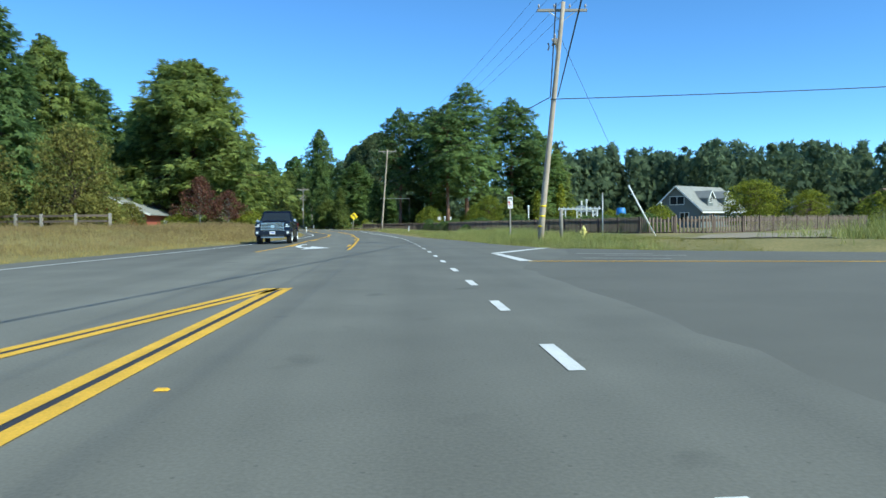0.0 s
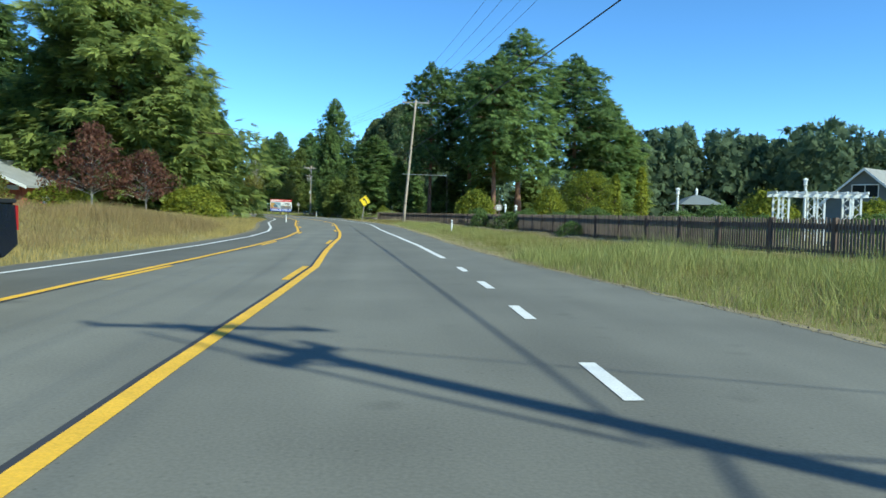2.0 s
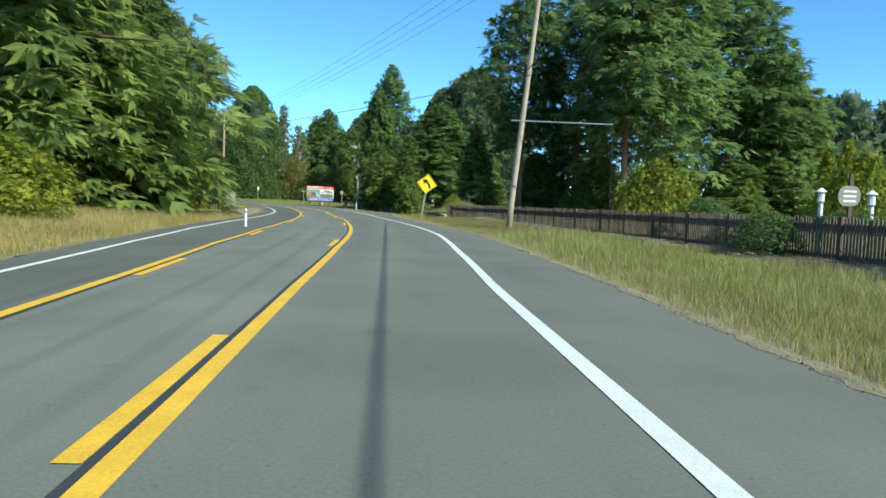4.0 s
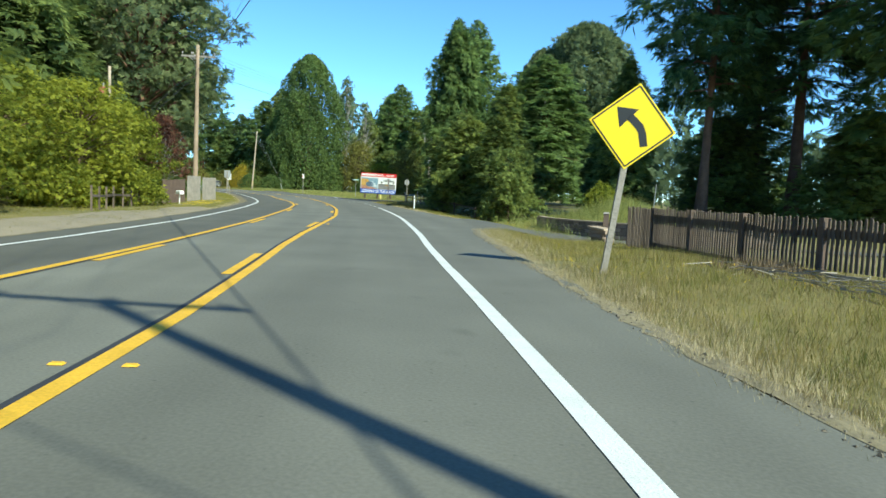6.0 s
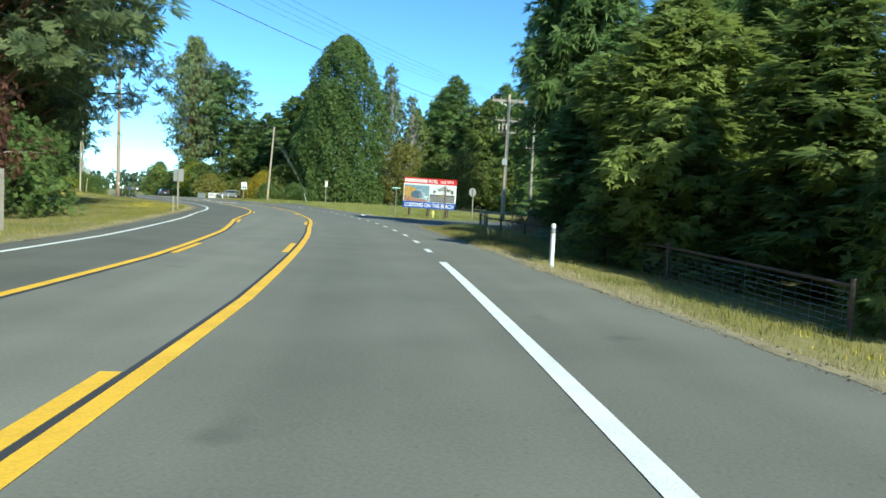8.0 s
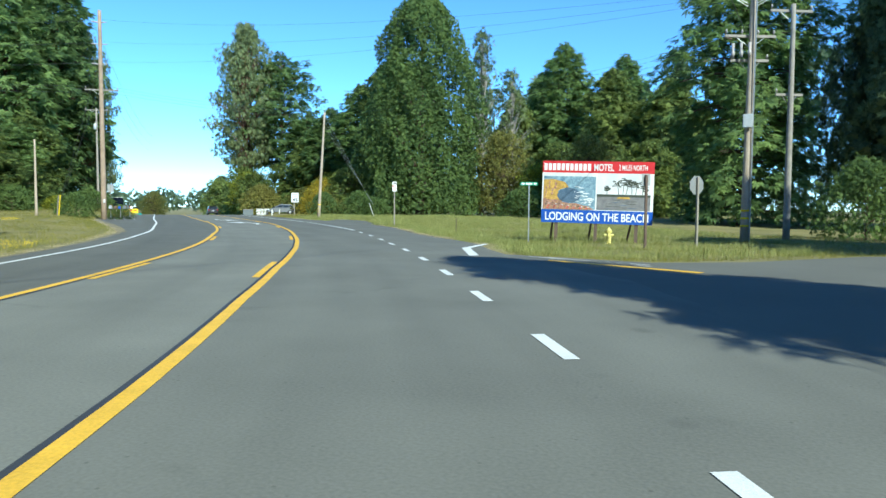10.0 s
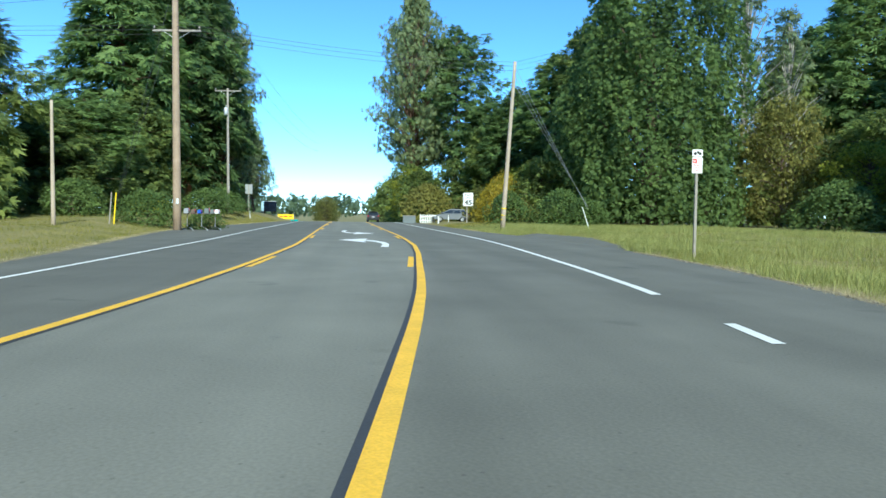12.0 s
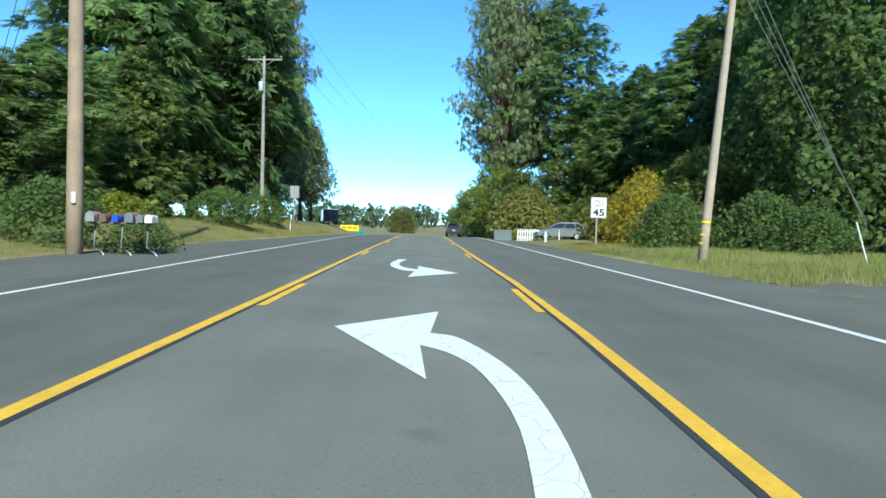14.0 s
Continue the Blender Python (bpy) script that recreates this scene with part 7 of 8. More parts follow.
    q = np.stack([np.interp(u, [0, .25, .5, .7, .9, 1], [4.2, 0.2, -3.4, -8.6, -13, -15.5]), np.interp(u, [0, .25, .5, .7, .9, 1], [76, 91, 108, 121.5, 131.5, 138])], 1)
    lump = 0.5 + 0.5 * np.sin(u * 61) * np.sin(u * 23 + 1)
    q -= np.array([0.93, 0.37]) * (0.15 + r.random(6000) ** 1.6 * 1.3)[:, None]
    grass_patch("dry_brush", q, 0.08 + 0.16 * lump, "brown_brush", "dark brown dead brush heaped at the foot of the picket fence", 5, 0.13, 51, 0.006)
    tagged(part("dead_brush", b, "post_wood", None), "grey-brown fallen sticks and dead brush along the fence", "brush", kind="stuff")


picket_fence()

# posts beside the leaning pole
for x, y, top, r, mtl, lab in ((4.4, 51.6, 1.75, 0.085, "post_wood", "weathered grey stub pole standing beside the utility pole"), (6.3, 50.9, 2.5, 0.035, "galv", "thin grey metal post in the grass")):
    t = thing("stub_pole", lab, "post", Matrix.Translation((x, y, gz(x, y))))
    b = bmesh.new()
    tube(b, [(0, 0, -0.4), (0, 0, 1), (0, 0, top - gz(x, y))], [r * 1.05, r, r * 0.9], 12)
    part("shaft", b, mtl, t, smooth=True)
t = thing("guy_guard", "slanting white guard of a guy wire before the fence", "guy guard", Matrix.Translation((9.9, 54.5, gz(9.9, 54.5))))
b = bmesh.new()
tube(b, [(0, 0, -0.1), (-1.6, -0.5, 2.7)], 0.045, 8)
part("guard", b, "sign_white", t, smooth=True)
wire((8.3, 54.0, gz(9.9, 54.5) + 2.7), (4.2, 51.4, 10.5), 0.02, 0.012, "steel guy wire from the leaning pole")

# the white arbour
A0 = Matrix.Translation((11.4, 87.2, gz(11.4, 87.2))) @ Matrix.Rotation(radians(-8), 4, "Z")
t = thing("arbour", "white wooden garden arbour with lattice piers behind the fence", "arbour", A0)
for x in (-1.55, 0.0, 1.55):
    for y in (-0.5, 0.5):
        b = bmesh.new()
        for dx in (-0.22, 0.22):
            box(b, (x + dx, y, 1.1), (0.08, 0.08, 2.5))
        part("pier", b, "trim_white", t)
        b = bmesh.new()
        for k in range(5):
            z = 0.3 + 0.42 * k
            for sg in (-1, 1):
                tube(b, [(x - 0.2 * sg, y, z), (x + 0.2 * sg, y, z + 0.42)], 0.018, 4)
        part("lattice", b, "trim_white", t)
for y in (-0.55, 0.55):
    b = bmesh.new()
    box(b, (0, y, 2.3), (4.1, 0.07, 0.14))
    part("beam", b, "trim_white", t)
for k in range(10):
    b = bmesh.new()
    box(b, (-1.95 + k * 0.433, 0, 2.44), (0.06, 1.7, 0.12))
    part("rafter", b, "trim_white", t)

# small white garden pieces beyond the fence
for x, y, h in ((-2.4, 112, 2.0), (-1.6, 110.6, 1.9), (7.2, 95.5, 2.9), (13, 92, 3.4), (20.3, 90, 3.0)):
    g = gz(x, y)
    t = thing("lantern_post", "white turned post with a small lantern top", "garden post", Matrix.Translation((x, y, g)), group="garden posts")
    b = bmesh.new()
    tube(b, [(0, 0, -0.2), (0, 0, 0.3), (0, 0, 0.32), (0, 0, h - 0.45), (0, 0, h - 0.4)], [0.13, 0.13, 0.08, 0.07, 0.15], 10)
    part("shaft", b, "trim_white", t)
    b = bmesh.new()
    tube(b, [(0, 0, h - 0.4), (0, 0, h - 0.12), (0, 0, h - 0.12), (0, 0, h)], [0.10, 0.10, 0.17, 0.02], 8)
    part("lantern", b, "trim_white", t)
t = thing("water_barrel", "blue plastic barrel on a wooden stand behind the fence", "barrel", Matrix.Translation((12.5, 74, gz(12.5, 74))))
b = bmesh.new()
tube(b, [(0, 0, 1.15), (0, 0, 1.2), (0, 0, 1.45), (0, 0, 1.48), (0, 0, 1.75), (0, 0, 1.78), (0, 0, 2.0), (0, 0, 2.05)], [0.30, 0.34, 0.36, 0.38, 0.38, 0.36, 0.34, 0.29], 16)
part("drum", b, "blue_tarp", t, smooth=True)
for x in (-0.4, 0.4):
    for y in (-0.4, 0.4):
        b = bmesh.new()
        box(b, (x, y, 0.5), (0.09, 0.09, 1.1))
        part("leg", b, "old_wood", t)
b = bmesh.new()
box(b, (0, 0, 1.1), (1.0, 1.0, 0.08))
part("deck", b, "old_wood", t)
t = thing("hanging_sign", "small pale carved sign hanging on a post behind the fence", "sign", Matrix.Translation((-3.0, 108.5, gz(-3, 108.5))) @ Matrix.Rotation(radians(8), 4, "Z"))
b = bmesh.new()
box(b, (0, 0, 1.0), (0.08, 0.08, 2.4))
part("post", b, "brown_post", t)
b = bmesh.new()
plate(b, rounded(0.55, 0.5, 0.2), Matrix.Translation((-0.05, -0.06, 1.65)), 0.03)
bd = part("board", b, "post_wood", t)
for k in range(3):
    face(bd, rect(-0.2, 1.74 - 0.12 * k, 0.12, 1.79 - 0.12 * k), Matrix.Translation((-0.0, -0.062, 0)), "sign_white", "letter_bar", lift=0.004)

# the grey gazebo roof
t = thing("gazebo", "small open gazebo with a grey hipped roof and finial", "gazebo", Matrix.Translation((20, 135, gz(20, 135))))
b = bmesh.new()
vs = [b.verts.new((x * 2.4, y * 2.4, 2.55)) for x, y in ((-1, -1), (1, -1), (1, 1), (-1, 1))]
ws = [b.verts.new((x * 1.0, y * 1.0, 3.35)) for x, y in ((-1, -1), (1, -1), (1, 1), (-1, 1))]
ap = b.verts.new((0, 0, 3.75))
b.faces.new(vs[::-1])
for k in range(4):
    b.faces.new((vs[k], vs[(k + 1) % 4], ws[(k + 1) % 4], ws[k]))
    b.faces.new((ws[k], ws[(k + 1) % 4], ap))
part("roof", b, "house_grey", t)
for x, y in ((-2, -2), (2, -2), (2, 2), (-2, 2)):
    b = bmesh.new()
    box(b, (x, y, 1.2), (0.14, 0.14, 2.8))
    part("post", b, "brown_post", t)
b = bmesh.new()
tube(b, [(0, 0, 3.7), (0, 0, 4.15), (0, 0, 4.2), (0, 0, 4.5)], [0.14, 0.14, 0.2, 0.03], 10)
part("finial", b, "trim_white", t)


def window(t, m, w, h, name="window"):
    """A white-framed window with a middle bar, in the xz plane of m, facing -y."""
    b = bmesh.new()
    for q in (rect(-w / 2, -h / 2, -w / 2 + 0.09, h / 2), rect(w / 2 - 0.09, -h / 2, w / 2, h / 2), rect(-w / 2 + 0.09, h / 2 - 0.09, w / 2 - 0.09, h / 2), rect(-w / 2 + 0.09, -h / 2, w / 2 - 0.09, -h / 2 + 0.09), rect(-0.035, -h / 2 + 0.09, 0.035, h / 2 - 0.09)):
        plate(b, q, m @ Matrix.Translation((0, -0.05, 0)), 0.06)
    fr = part(name, b, "trim_white", t, "white-painted window frame")
    b = bmesh.new()
    plate(b, rect(-w / 2 + 0.06, -h / 2 + 0.06, w / 2 - 0.06, h / 2 - 0.06), m @ Matrix.Translation((0, -0.012, 0)), 0.01)
    part("pane", b, "glass", fr)


def gable_house(name, label, m, w, length, eave, ridge, wall, roof, over=0.4, fascia=True):
    """Gable end in the xz plane of m facing -y, the ridge running along +y."""
    t = thing(name, label, "house", m)
    b = bmesh.new()
    o = [(-w / 2, -0.4), (w / 2, -0.4), (w / 2, eave), (0, ridge), (-w / 2, eave)]
    plate(b, o, Matrix(), length)
    part("wall", b, wall, t)
    sl = (ridge - eave) / (w / 2)
    for sg in (-1, 1):
        b = bmesh.new()
        xe = w / 2 + over
        q = [(0, ridge + 0.02), (sg * xe, ridge + 0.02 - sl * xe), (sg * xe, ridge + 0.20 - sl * xe), (0, ridge + 0.20)]
        plate(b, q, Matrix.Translation((0, -over, 0)), length + 2 * over)
        part("roof", b, roof, t)
        if fascia:
            b = bmesh.new()
            plate(b, [(0, ridge - 0.06), (sg * xe, ridge - 0.06 - sl * xe), (sg * xe, ridge + 0.19 - sl * xe), (0, ridge + 0.19)], Matrix.Translation((0, -over - 0.045, 0)), 0.04)
            part("fascia", b, "trim_white", t, "white-painted fascia board")
    return t


g = gz(32, 122)
HM = Matrix.Translation((31.8, 122, g)) @ Matrix.Rotation(radians(-48), 4, "Z")
t = gable_house("cottage", "grey shingled cottage with white trim and two dormers", HM, 7.6, 12.5, 2.7, 6.0, "house_grey", "roof_grey", 0.5)
window(t, Matrix.Translation((0, 0, 4.0)), 2.4, 1.3)
window(t, Matrix.Translation((1.2, 0, 1.7)), 1.5, 1.1)
sl = (6.0 - 2.7) / 3.8
for y in (3.2, 8.0):
    # a dormer standing out of the long slope
    D = Matrix.Translation((3.5, y, 0)) @ Matrix.Rotation(radians(90), 4, "Z")
    b = bmesh.new()
    plate(b, [(-0.75, 2.9), (0.75, 2.9), (0.75, 4.45), (0, 5.25), (-0.75, 4.45)], D, 2.6)
    dm = part("dormer", b, "house_grey", t)
    for sg in (-1, 1):
        b = bmesh.new()
        plate(b, [(0, 5.27), (sg * 1.0, 4.2), (sg * 1.0, 4.36), (0, 5.43)], D @ Matrix.Translation((0, -0.3, 0)), 3.2)
        part("dormer_roof", b, "roof_grey", dm)
        b = bmesh.new()
        plate(b, [(0, 5.22), (sg * 1.0, 4.15), (sg * 1.0, 4.37), (0, 5.44)], D @ Matrix.Translation((0, -0.34, 0)), 0.035)
        part("fascia", b, "trim_white", dm, "white-painted fascia board")
    window(t, D @ Matrix.Translation((0, 0, 4.1)), 0.85, 0.95)
    window(t, Matrix.Translation((3.8, y, 1.6)) @ Matrix.Rotation(radians(90), 4, "Z"), 1.4, 1.1)
b = bmesh.new()
box(b, (4.32, 6.2, 2.2), (0.04, 13.4, 0.2))
part("gutter", b, "trim_white", t)
t = gable_house("shed", "small dark wooden shed behind the drive", Matrix.Translation((44, 107, gz(44, 107))) @ Matrix.Rotation(radians(-20), 4, "Z"), 3.6, 4, 2.5, 3.5, "brown_post", "roof_grey", 0.25, False)
t = gable_house("barn", "long dark wooden outbuilding half hidden by trees", Matrix.Translation((62, 122, gz(62, 122))) @ Matrix.Rotation(radians(-75), 4, "Z"), 8, 20, 3.6, 5.2, "house_grey", "roof_brown", 0.4, False)
window(t, Matrix.Translation((-4, 6, 2.3)) @ Matrix.Rotation(radians(-90), 4, "Z"), 2.4, 1.2)

# the brick house on the bank
g = gz(-44, 107)
t = gable_house("brick_house", "low red brick house with a shallow grey roof and white fascia", Matrix.Translation((-45.8, 107.2, g)) @ Matrix.Rotation(radians(4), 4, "Z"), 9.6, 14, 3.1 - g - 0.3, 4.85 - g, "brick_red", "roof_grey", 0.8)
b = bmesh.new()
box(b, (3.6, -0.1, 2.1), (2.0, 0.3, 0.35))
part("awning", b, "trim_white", t)
window(t, Matrix.Translation((-1.8, 0, 1.4)), 1.8, 1.1)
t = gable_house("garage", "grey-roofed wing beside the brick house", Matrix.Translation((-55, 109, g)) @ Matrix.Rotation(radians(94), 4, "Z"), 7, 8, 2.2, 3.5, "brick_red", "roof_grey", 0.6)
t = thing("round_sign", "small white round disc on a thin post", "sign", Matrix.Translation((-37.4, 104.9, gz(-37.4, 104.9))))
b = bmesh.new()
tube(b, [(0, 0, -0.2), (0, 0, 1.5)], 0.03, 6)
part("post", b, "post_wood", t)
b = bmesh.new()
tube(b, [(0, -0.06, 1.1), (0, -0.02, 1.1)], 0.33, 18)
part("disc", b, "sign_white", t)


def post_fence(name, label, pts, step, h, rails, post_w, post_m, rail_m, rail_h=0.1, over=0.0):
    t = thing(name, label, "fence")
    s, xy, turn = along(pts, step)
    z = ground_z(xy)
    for i in range(len(s)):
        b = bmesh.new()
        box(b, (*xy[i], z[i] + h / 2 - 0.2 + over / 2), (post_w, post_w, h + 0.4 + over), Matrix.Rotation(turn[i] + 0.1, 3, "Z"), 0.92)
        part("post", b, post_m, t)
        if i + 1 < len(s):
            for u in rails:
                rail("rail", t, (*xy[i], z[i] + h * u), (*xy[i + 1], z[i + 1] + h * u), 0.06, rail_h, rail_m)
    return t


post_fence("rail_fence", "old grey post-and-rail fence on the grassy bank", [(-38, 69.5), (-31, 67.5), (-24, 68.5)], 2.4, 1.15, (0.5, 0.85), 0.2, "post_wood", "old_wood", 0.16)
post_fence("rail_fence", "old wooden posts with rails before the bright trees", [(-38.2, 147.5), (-41, 152), (-44, 158)], 1.9, 1.0, (0.6,), 0.08, "old_wood", "old_wood")

# board fence and mailbox on the outer side of the curve
t = thing("board_fence", "dark board fence with pale weathered panels and a gap", "fence")
for (x0, y0), (x1, y1), h, mtl in (((-45.3, 161.6), (-45.8, 164.6), 1.45, "brown_post"), ((-45.85, 164.9), (-46.0, 166.6), 1.65, "post_wood"), ((-46.0, 166.85), (-46.1, 168.6), 1.6, "post_wood")):
    n = int(math.hypot(x1 - x0, y1 - y0) / 0.16)
    for k in range(n):
        u = (k + 0.5) / n
        x, y = x0 + (x1 - x0) * u, y0 + (y1 - y0) * u
        b = bmesh.new()
        box(b, (x, y, gz(x, y) + h / 2), (0.155, 0.025, h + 0.04 * math.sin(k * 2.3)), Matrix.Rotation(math.atan2(y1 - y0, x1 - x0) + 0.02 * math.sin(k * 5), 3, "Z"))
        part("board", b, mtl, t)


def mailbox(t, m, material, name="mailbox_body"):
    """A box with a rounded top and a door, its front towards -y."""
    b = bmesh.new()
    o = [(-0.085, 0), (0.085, 0), (0.085, 0.12)] + [(0.085 * math.cos(a), 0.12 + 0.085 * math.sin(a)) for a in np.linspace(0, math.pi, 9)[1:-1]] + [(-0.085, 0.12)]
    plate(b, o, m, 0.5)
    bd = part(name, b, material, t)
    b = bmesh.new()
    plate(b, [(x * 1.06, z * 1.04 - 0.003) for x, z in o], m @ Matrix.Translation((0, -0.02, 0)), 0.018)
    part("door", b, material, bd)
    b = bmesh.new()
    box(b, m @ Vector((0.098, 0.15, 0.16)), (0.012, 0.03, 0.14), m.to_3x3())
    part("flag", b, "sign_red", bd)


x, y = -44.0, 161.5
g = gz(x, y)
t = thing("mailbox", "white mailbox on a thin pale post by the curve", "mailbox", Matrix.Translation((x, y, g)) @ Matrix.Rotation(radians(60), 4, "Z"))
b = bmesh.new()
box(b, (0, 0.1, 0.35), (0.07, 0.07, 0.95))
part("post", b, "sign_white", t)
mailbox(t, Matrix.Translation((0, -0.2, 0.42 - g)) @ Matrix.Diagonal((1.5, 1.1, 1.1, 1)), "sign_white")

# a row of mailboxes on bent pipe legs beside the tall pole
g = gz(-99.5, 232.2)
R0 = Matrix.Translation((-99.6, 232.2, g)) @ Matrix.Rotation(radians(45.5), 4, "Z")
t = thing("mailbox_row", "row of assorted mailboxes on a plank with bent pipe legs", "mailboxes", R0)
b = bmesh.new()
box(b, (0.0, 0.1, 1.0 - g), (2.1, 0.3, 0.05))
part("plank", b, "old_wood", t)
for x in (-0.85, 0.0, 0.8):
    b = bmesh.new()
    tube(b, [(x, 0.1, 1.0 - g), (x, 0.05, 0.35), (x + 0.25, -0.1, 0.22), (x + 0.38, -0.15, 0.14), (x + 0.4, -0.15, -0.3)], 0.03, 8)
    part("pipe_leg", b, "galv", t, smooth=True)
for k, (x, mtl, sc) in enumerate(((-0.85, "aluminium", 1.5), (-0.45, "brown_post", 1.25), (-0.08, "board_blue", 1.1), (0.35, "house_grey", 1.5), (0.68, "house_grey", 1.2), (0.95, "sign_white", 1.2))):
    mailbox(t, Matrix.Translation((x, -0.25, 1.03 - g)) @ Matrix.Diagonal((sc, 1, sc, 1)), mtl)

# ---------------------------------------------------------------- the low wall and its pillar
RNG = random.Random(4)


def brick_data(l, w, h):
    b = bmesh.new()
    box(b, (0, 0, 0), (l, w, h))
    bmesh.ops.bevel(b, geom=b.edges[:], offset=0.012, segments=1, affect="EDGES")
    me = bpy.data.meshes.new("block")
    b.to_mesh(me)
    b.free()
    me.materials.append(M["stone"])
    return me


def low_wall():
    t = thing("low_wall", "low curved brown block wall with a pale cap before the mound", "wall")
    line = [(-22.2, 159.0), (-21.6, 157.0), (-20.5, 155.0), (-19.2, 153.4), (-17.4, 152.2), (-15.2, 151.6), (-12.8, 151.3)]
    s, xy, turn = along(line, 0.42)
    me = brick_data(0.405, 0.24, 0.138)
    for c in range(5):
        zz = np.interp(s, [0, s[-1]], [0.22, 0.30]) - 0.10 - c * 0.15
        for i in range(len(s) - (c % 2)):
            k = min(i + 1, len(s) - 1)
            p = (xy[i] + xy[k]) / 2 if c % 2 else xy[i]
            ob = new("block", me)
            ob.parent = t
            ob.matrix_local = Matrix.Translation((p[0] + RNG.uniform(-0.008, 0.008), p[1] + RNG.uniform(-0.008, 0.008), zz[i])) @ Matrix.Rotation(turn[i], 4, "Z") @ Matrix.Rotation(RNG.uniform(-0.02, 0.02), 4, "X")
    b = bmesh.new()
    zt = np.interp(s, [0, s[-1]], [0.22, 0.30])
    for w, z0, z1 in ((0.15, -0.02, 0.035),):
        for i in range(len(s) - 1):
            a, d = Vector((*xy[i], zt[i])), Vector((*xy[i + 1], zt[i + 1]))
            box(b, (a + d) / 2, (0.30, (d - a).length + 0.02, 0.05), (d - a).to_track_quat("Y", "Z").to_matrix())
    part("cap", b, "cap_stone", t, "pale stone capping")
    b = bmesh.new()
    for i in range(len(s) - 1):
        a, d = Vector((*xy[i], -0.25)), Vector((*xy[i + 1], -0.25))
        box(b, (a + d) / 2, (0.20, (d - a).length + 0.02, 0.85), (d - a).to_track_quat("Y", "Z").to_matrix())
    part("core", b, "brown_post", t, "dark mortar core")


low_wall()


def pillar(x, y, top, turn):
    g = gz(x, y)
    t = thing("block_pillar", "stepped block pillar with a tan stone cap at the drive", "pillar", Matrix.Translation((x, y, 0)) @ Matrix.Rotation(radians(turn), 4, "Z"))
    me = brick_data(0.98, 0.40, 0.15)
    k = 0
    z = top - 0.13
    while z > g - 0.2:
        ob = new("block", me)
        ob.parent = t
        ob.matrix_local = Matrix.Translation((0.07 * (-1) ** k, 0.02 * k % 0.05, z)) @ Matrix.Rotation(RNG.uniform(-0.08, 0.08), 4, "Z")
        z -= 0.157
        k += 1
    b = bmesh.new()
    box(b, (0, 0, top - 0.02), (1.06, 0.50, 0.07), Matrix.Rotation(0.06, 3, "Y"))
    part("cap", b, "cap_stone", t, "tan stone cap", bevel=0.012)


pillar(-19.0, 150.5, 0.15, -53)
for x, y, top in ((-18.9, 152.9, 0.62), (-16.2, 150.9, 0.55)):
    g = gz(x, y)
    t = thing("square_post", "dark square post with a flat cap", "post", Matrix.Translation((x, y, g)), group="square posts")
    b = bmesh.new()
    box(b, (0, 0, (top - g) / 2 - 0.1), (0.20, 0.20, top - g + 0.2))
    part("shaft", b, "brown_post", t)
    b = bmesh.new()
    box(b, (0, 0, top - g + 0.03), (0.26, 0.26, 0.06), None, 0.7)
    part("cap", b, "post_wood", t)

# ---------------------------------------------------------------- the wire fence at the second side street


def wire_fence():
    t = thing("wire_fence", "pipe-cornered wire fence with dark rail and mesh at the field", "fence")
    pts = [(-39.65, 192.2), (-39.3, 191.1), (-38.85, 190.3), (-38.3, 188.6), (-36.9, 185.8), (-35.0, 182.0), (-33.0, 178.0), (-31.2, 174.6), (-29.5, 171.3), (-26.9, 166.0)]
    z = ground_z(np.array(pts))
    for i, (x, y) in enumerate(pts):
        b = bmesh.new()
        h = 0.85 if i else 1.15
        tube(b, [(x, y, z[i] - 0.3), (x, y, z[i] + h)], 0.04 if i else 0.036, 8)
        part("post", b, "brown_post" if i else "galv", t)
        if i + 1 < len(pts):
            x1, y1 = pts[i + 1]
            a, c = Vector((x, y, z[i] + 0.74)), Vector((x1, y1, z[i + 1] + 0.74))
            b = bmesh.new()
            tube(b, [a, c], 0.03, 6)
            part("rail", b, "brown_post", t)
            b = bmesh.new()
            n = 16
            for k in range(7):
                d = Vector((0, 0, -0.1 * (k + 1)))
                tube(b, [a + d, c + d], 0.0035, 3, False)
            for k in range(n):
                q = a.lerp(c, (k + 0.5) / n)
                tube(b, [q, q - Vector((0, 0, 0.72))], 0.003, 3, False)
            part("mesh", b, "galv", t)
    for x, y, h in ((-39.4, 192.9, 0.95), (-38.7, 193.4, 1.3)):
        b = bmesh.new()
        g = gz(x, y)
        tube(b, [(x, y, g - 0.3), (x, y, g + h)], 0.035, 8)
        part("pipe_post", b, "galv", t)
    b = bmesh.new()
    g = gz(-39, 192)
    tube(b, [(-39.65, 192.2, g + 0.8), (-38.8, 192.9, g + 0.9)], 0.03, 6)
    tube(b, [(-39.65, 192.2, g + 0.7), (-38.9, 190.6, g + 0.1)], 0.03, 6)
    part("brace", b, "galv", t)


wire_fence()
g = gz(-36.6, 192.4)
t = thing("tree_stump", "grey weathered tree stump among dry brush", "stump", Matrix.Translation((-36.6, 192.4, g)))
b = bmesh.new()
rs = tube(b, [(0, 0, -0.2), (0, 0, 0.25), (0.03, 0, 0.75), (0.05, 0.02, 1.15)], [0.62, 0.45, 0.36, 0.38], 14)
for r in rs:
    for k, v in enumerate(r):
        v.co.xy *= 1 + 0.16 * math.sin(k * 2.6 + v.co.z * 2)
part("bole", b, "grey_bark", t)
_r = np.random.default_rng(21)
grass_patch("dry_brush", np.stack([-34.6 + _r.normal(0, 1.3, 900), 192.4 + _r.normal(0, 1.6, 900)], 1), 1.15, "rust_brush", "rust-brown dead brush behind the wire fence", 6, 0.16, 21, 0.014)
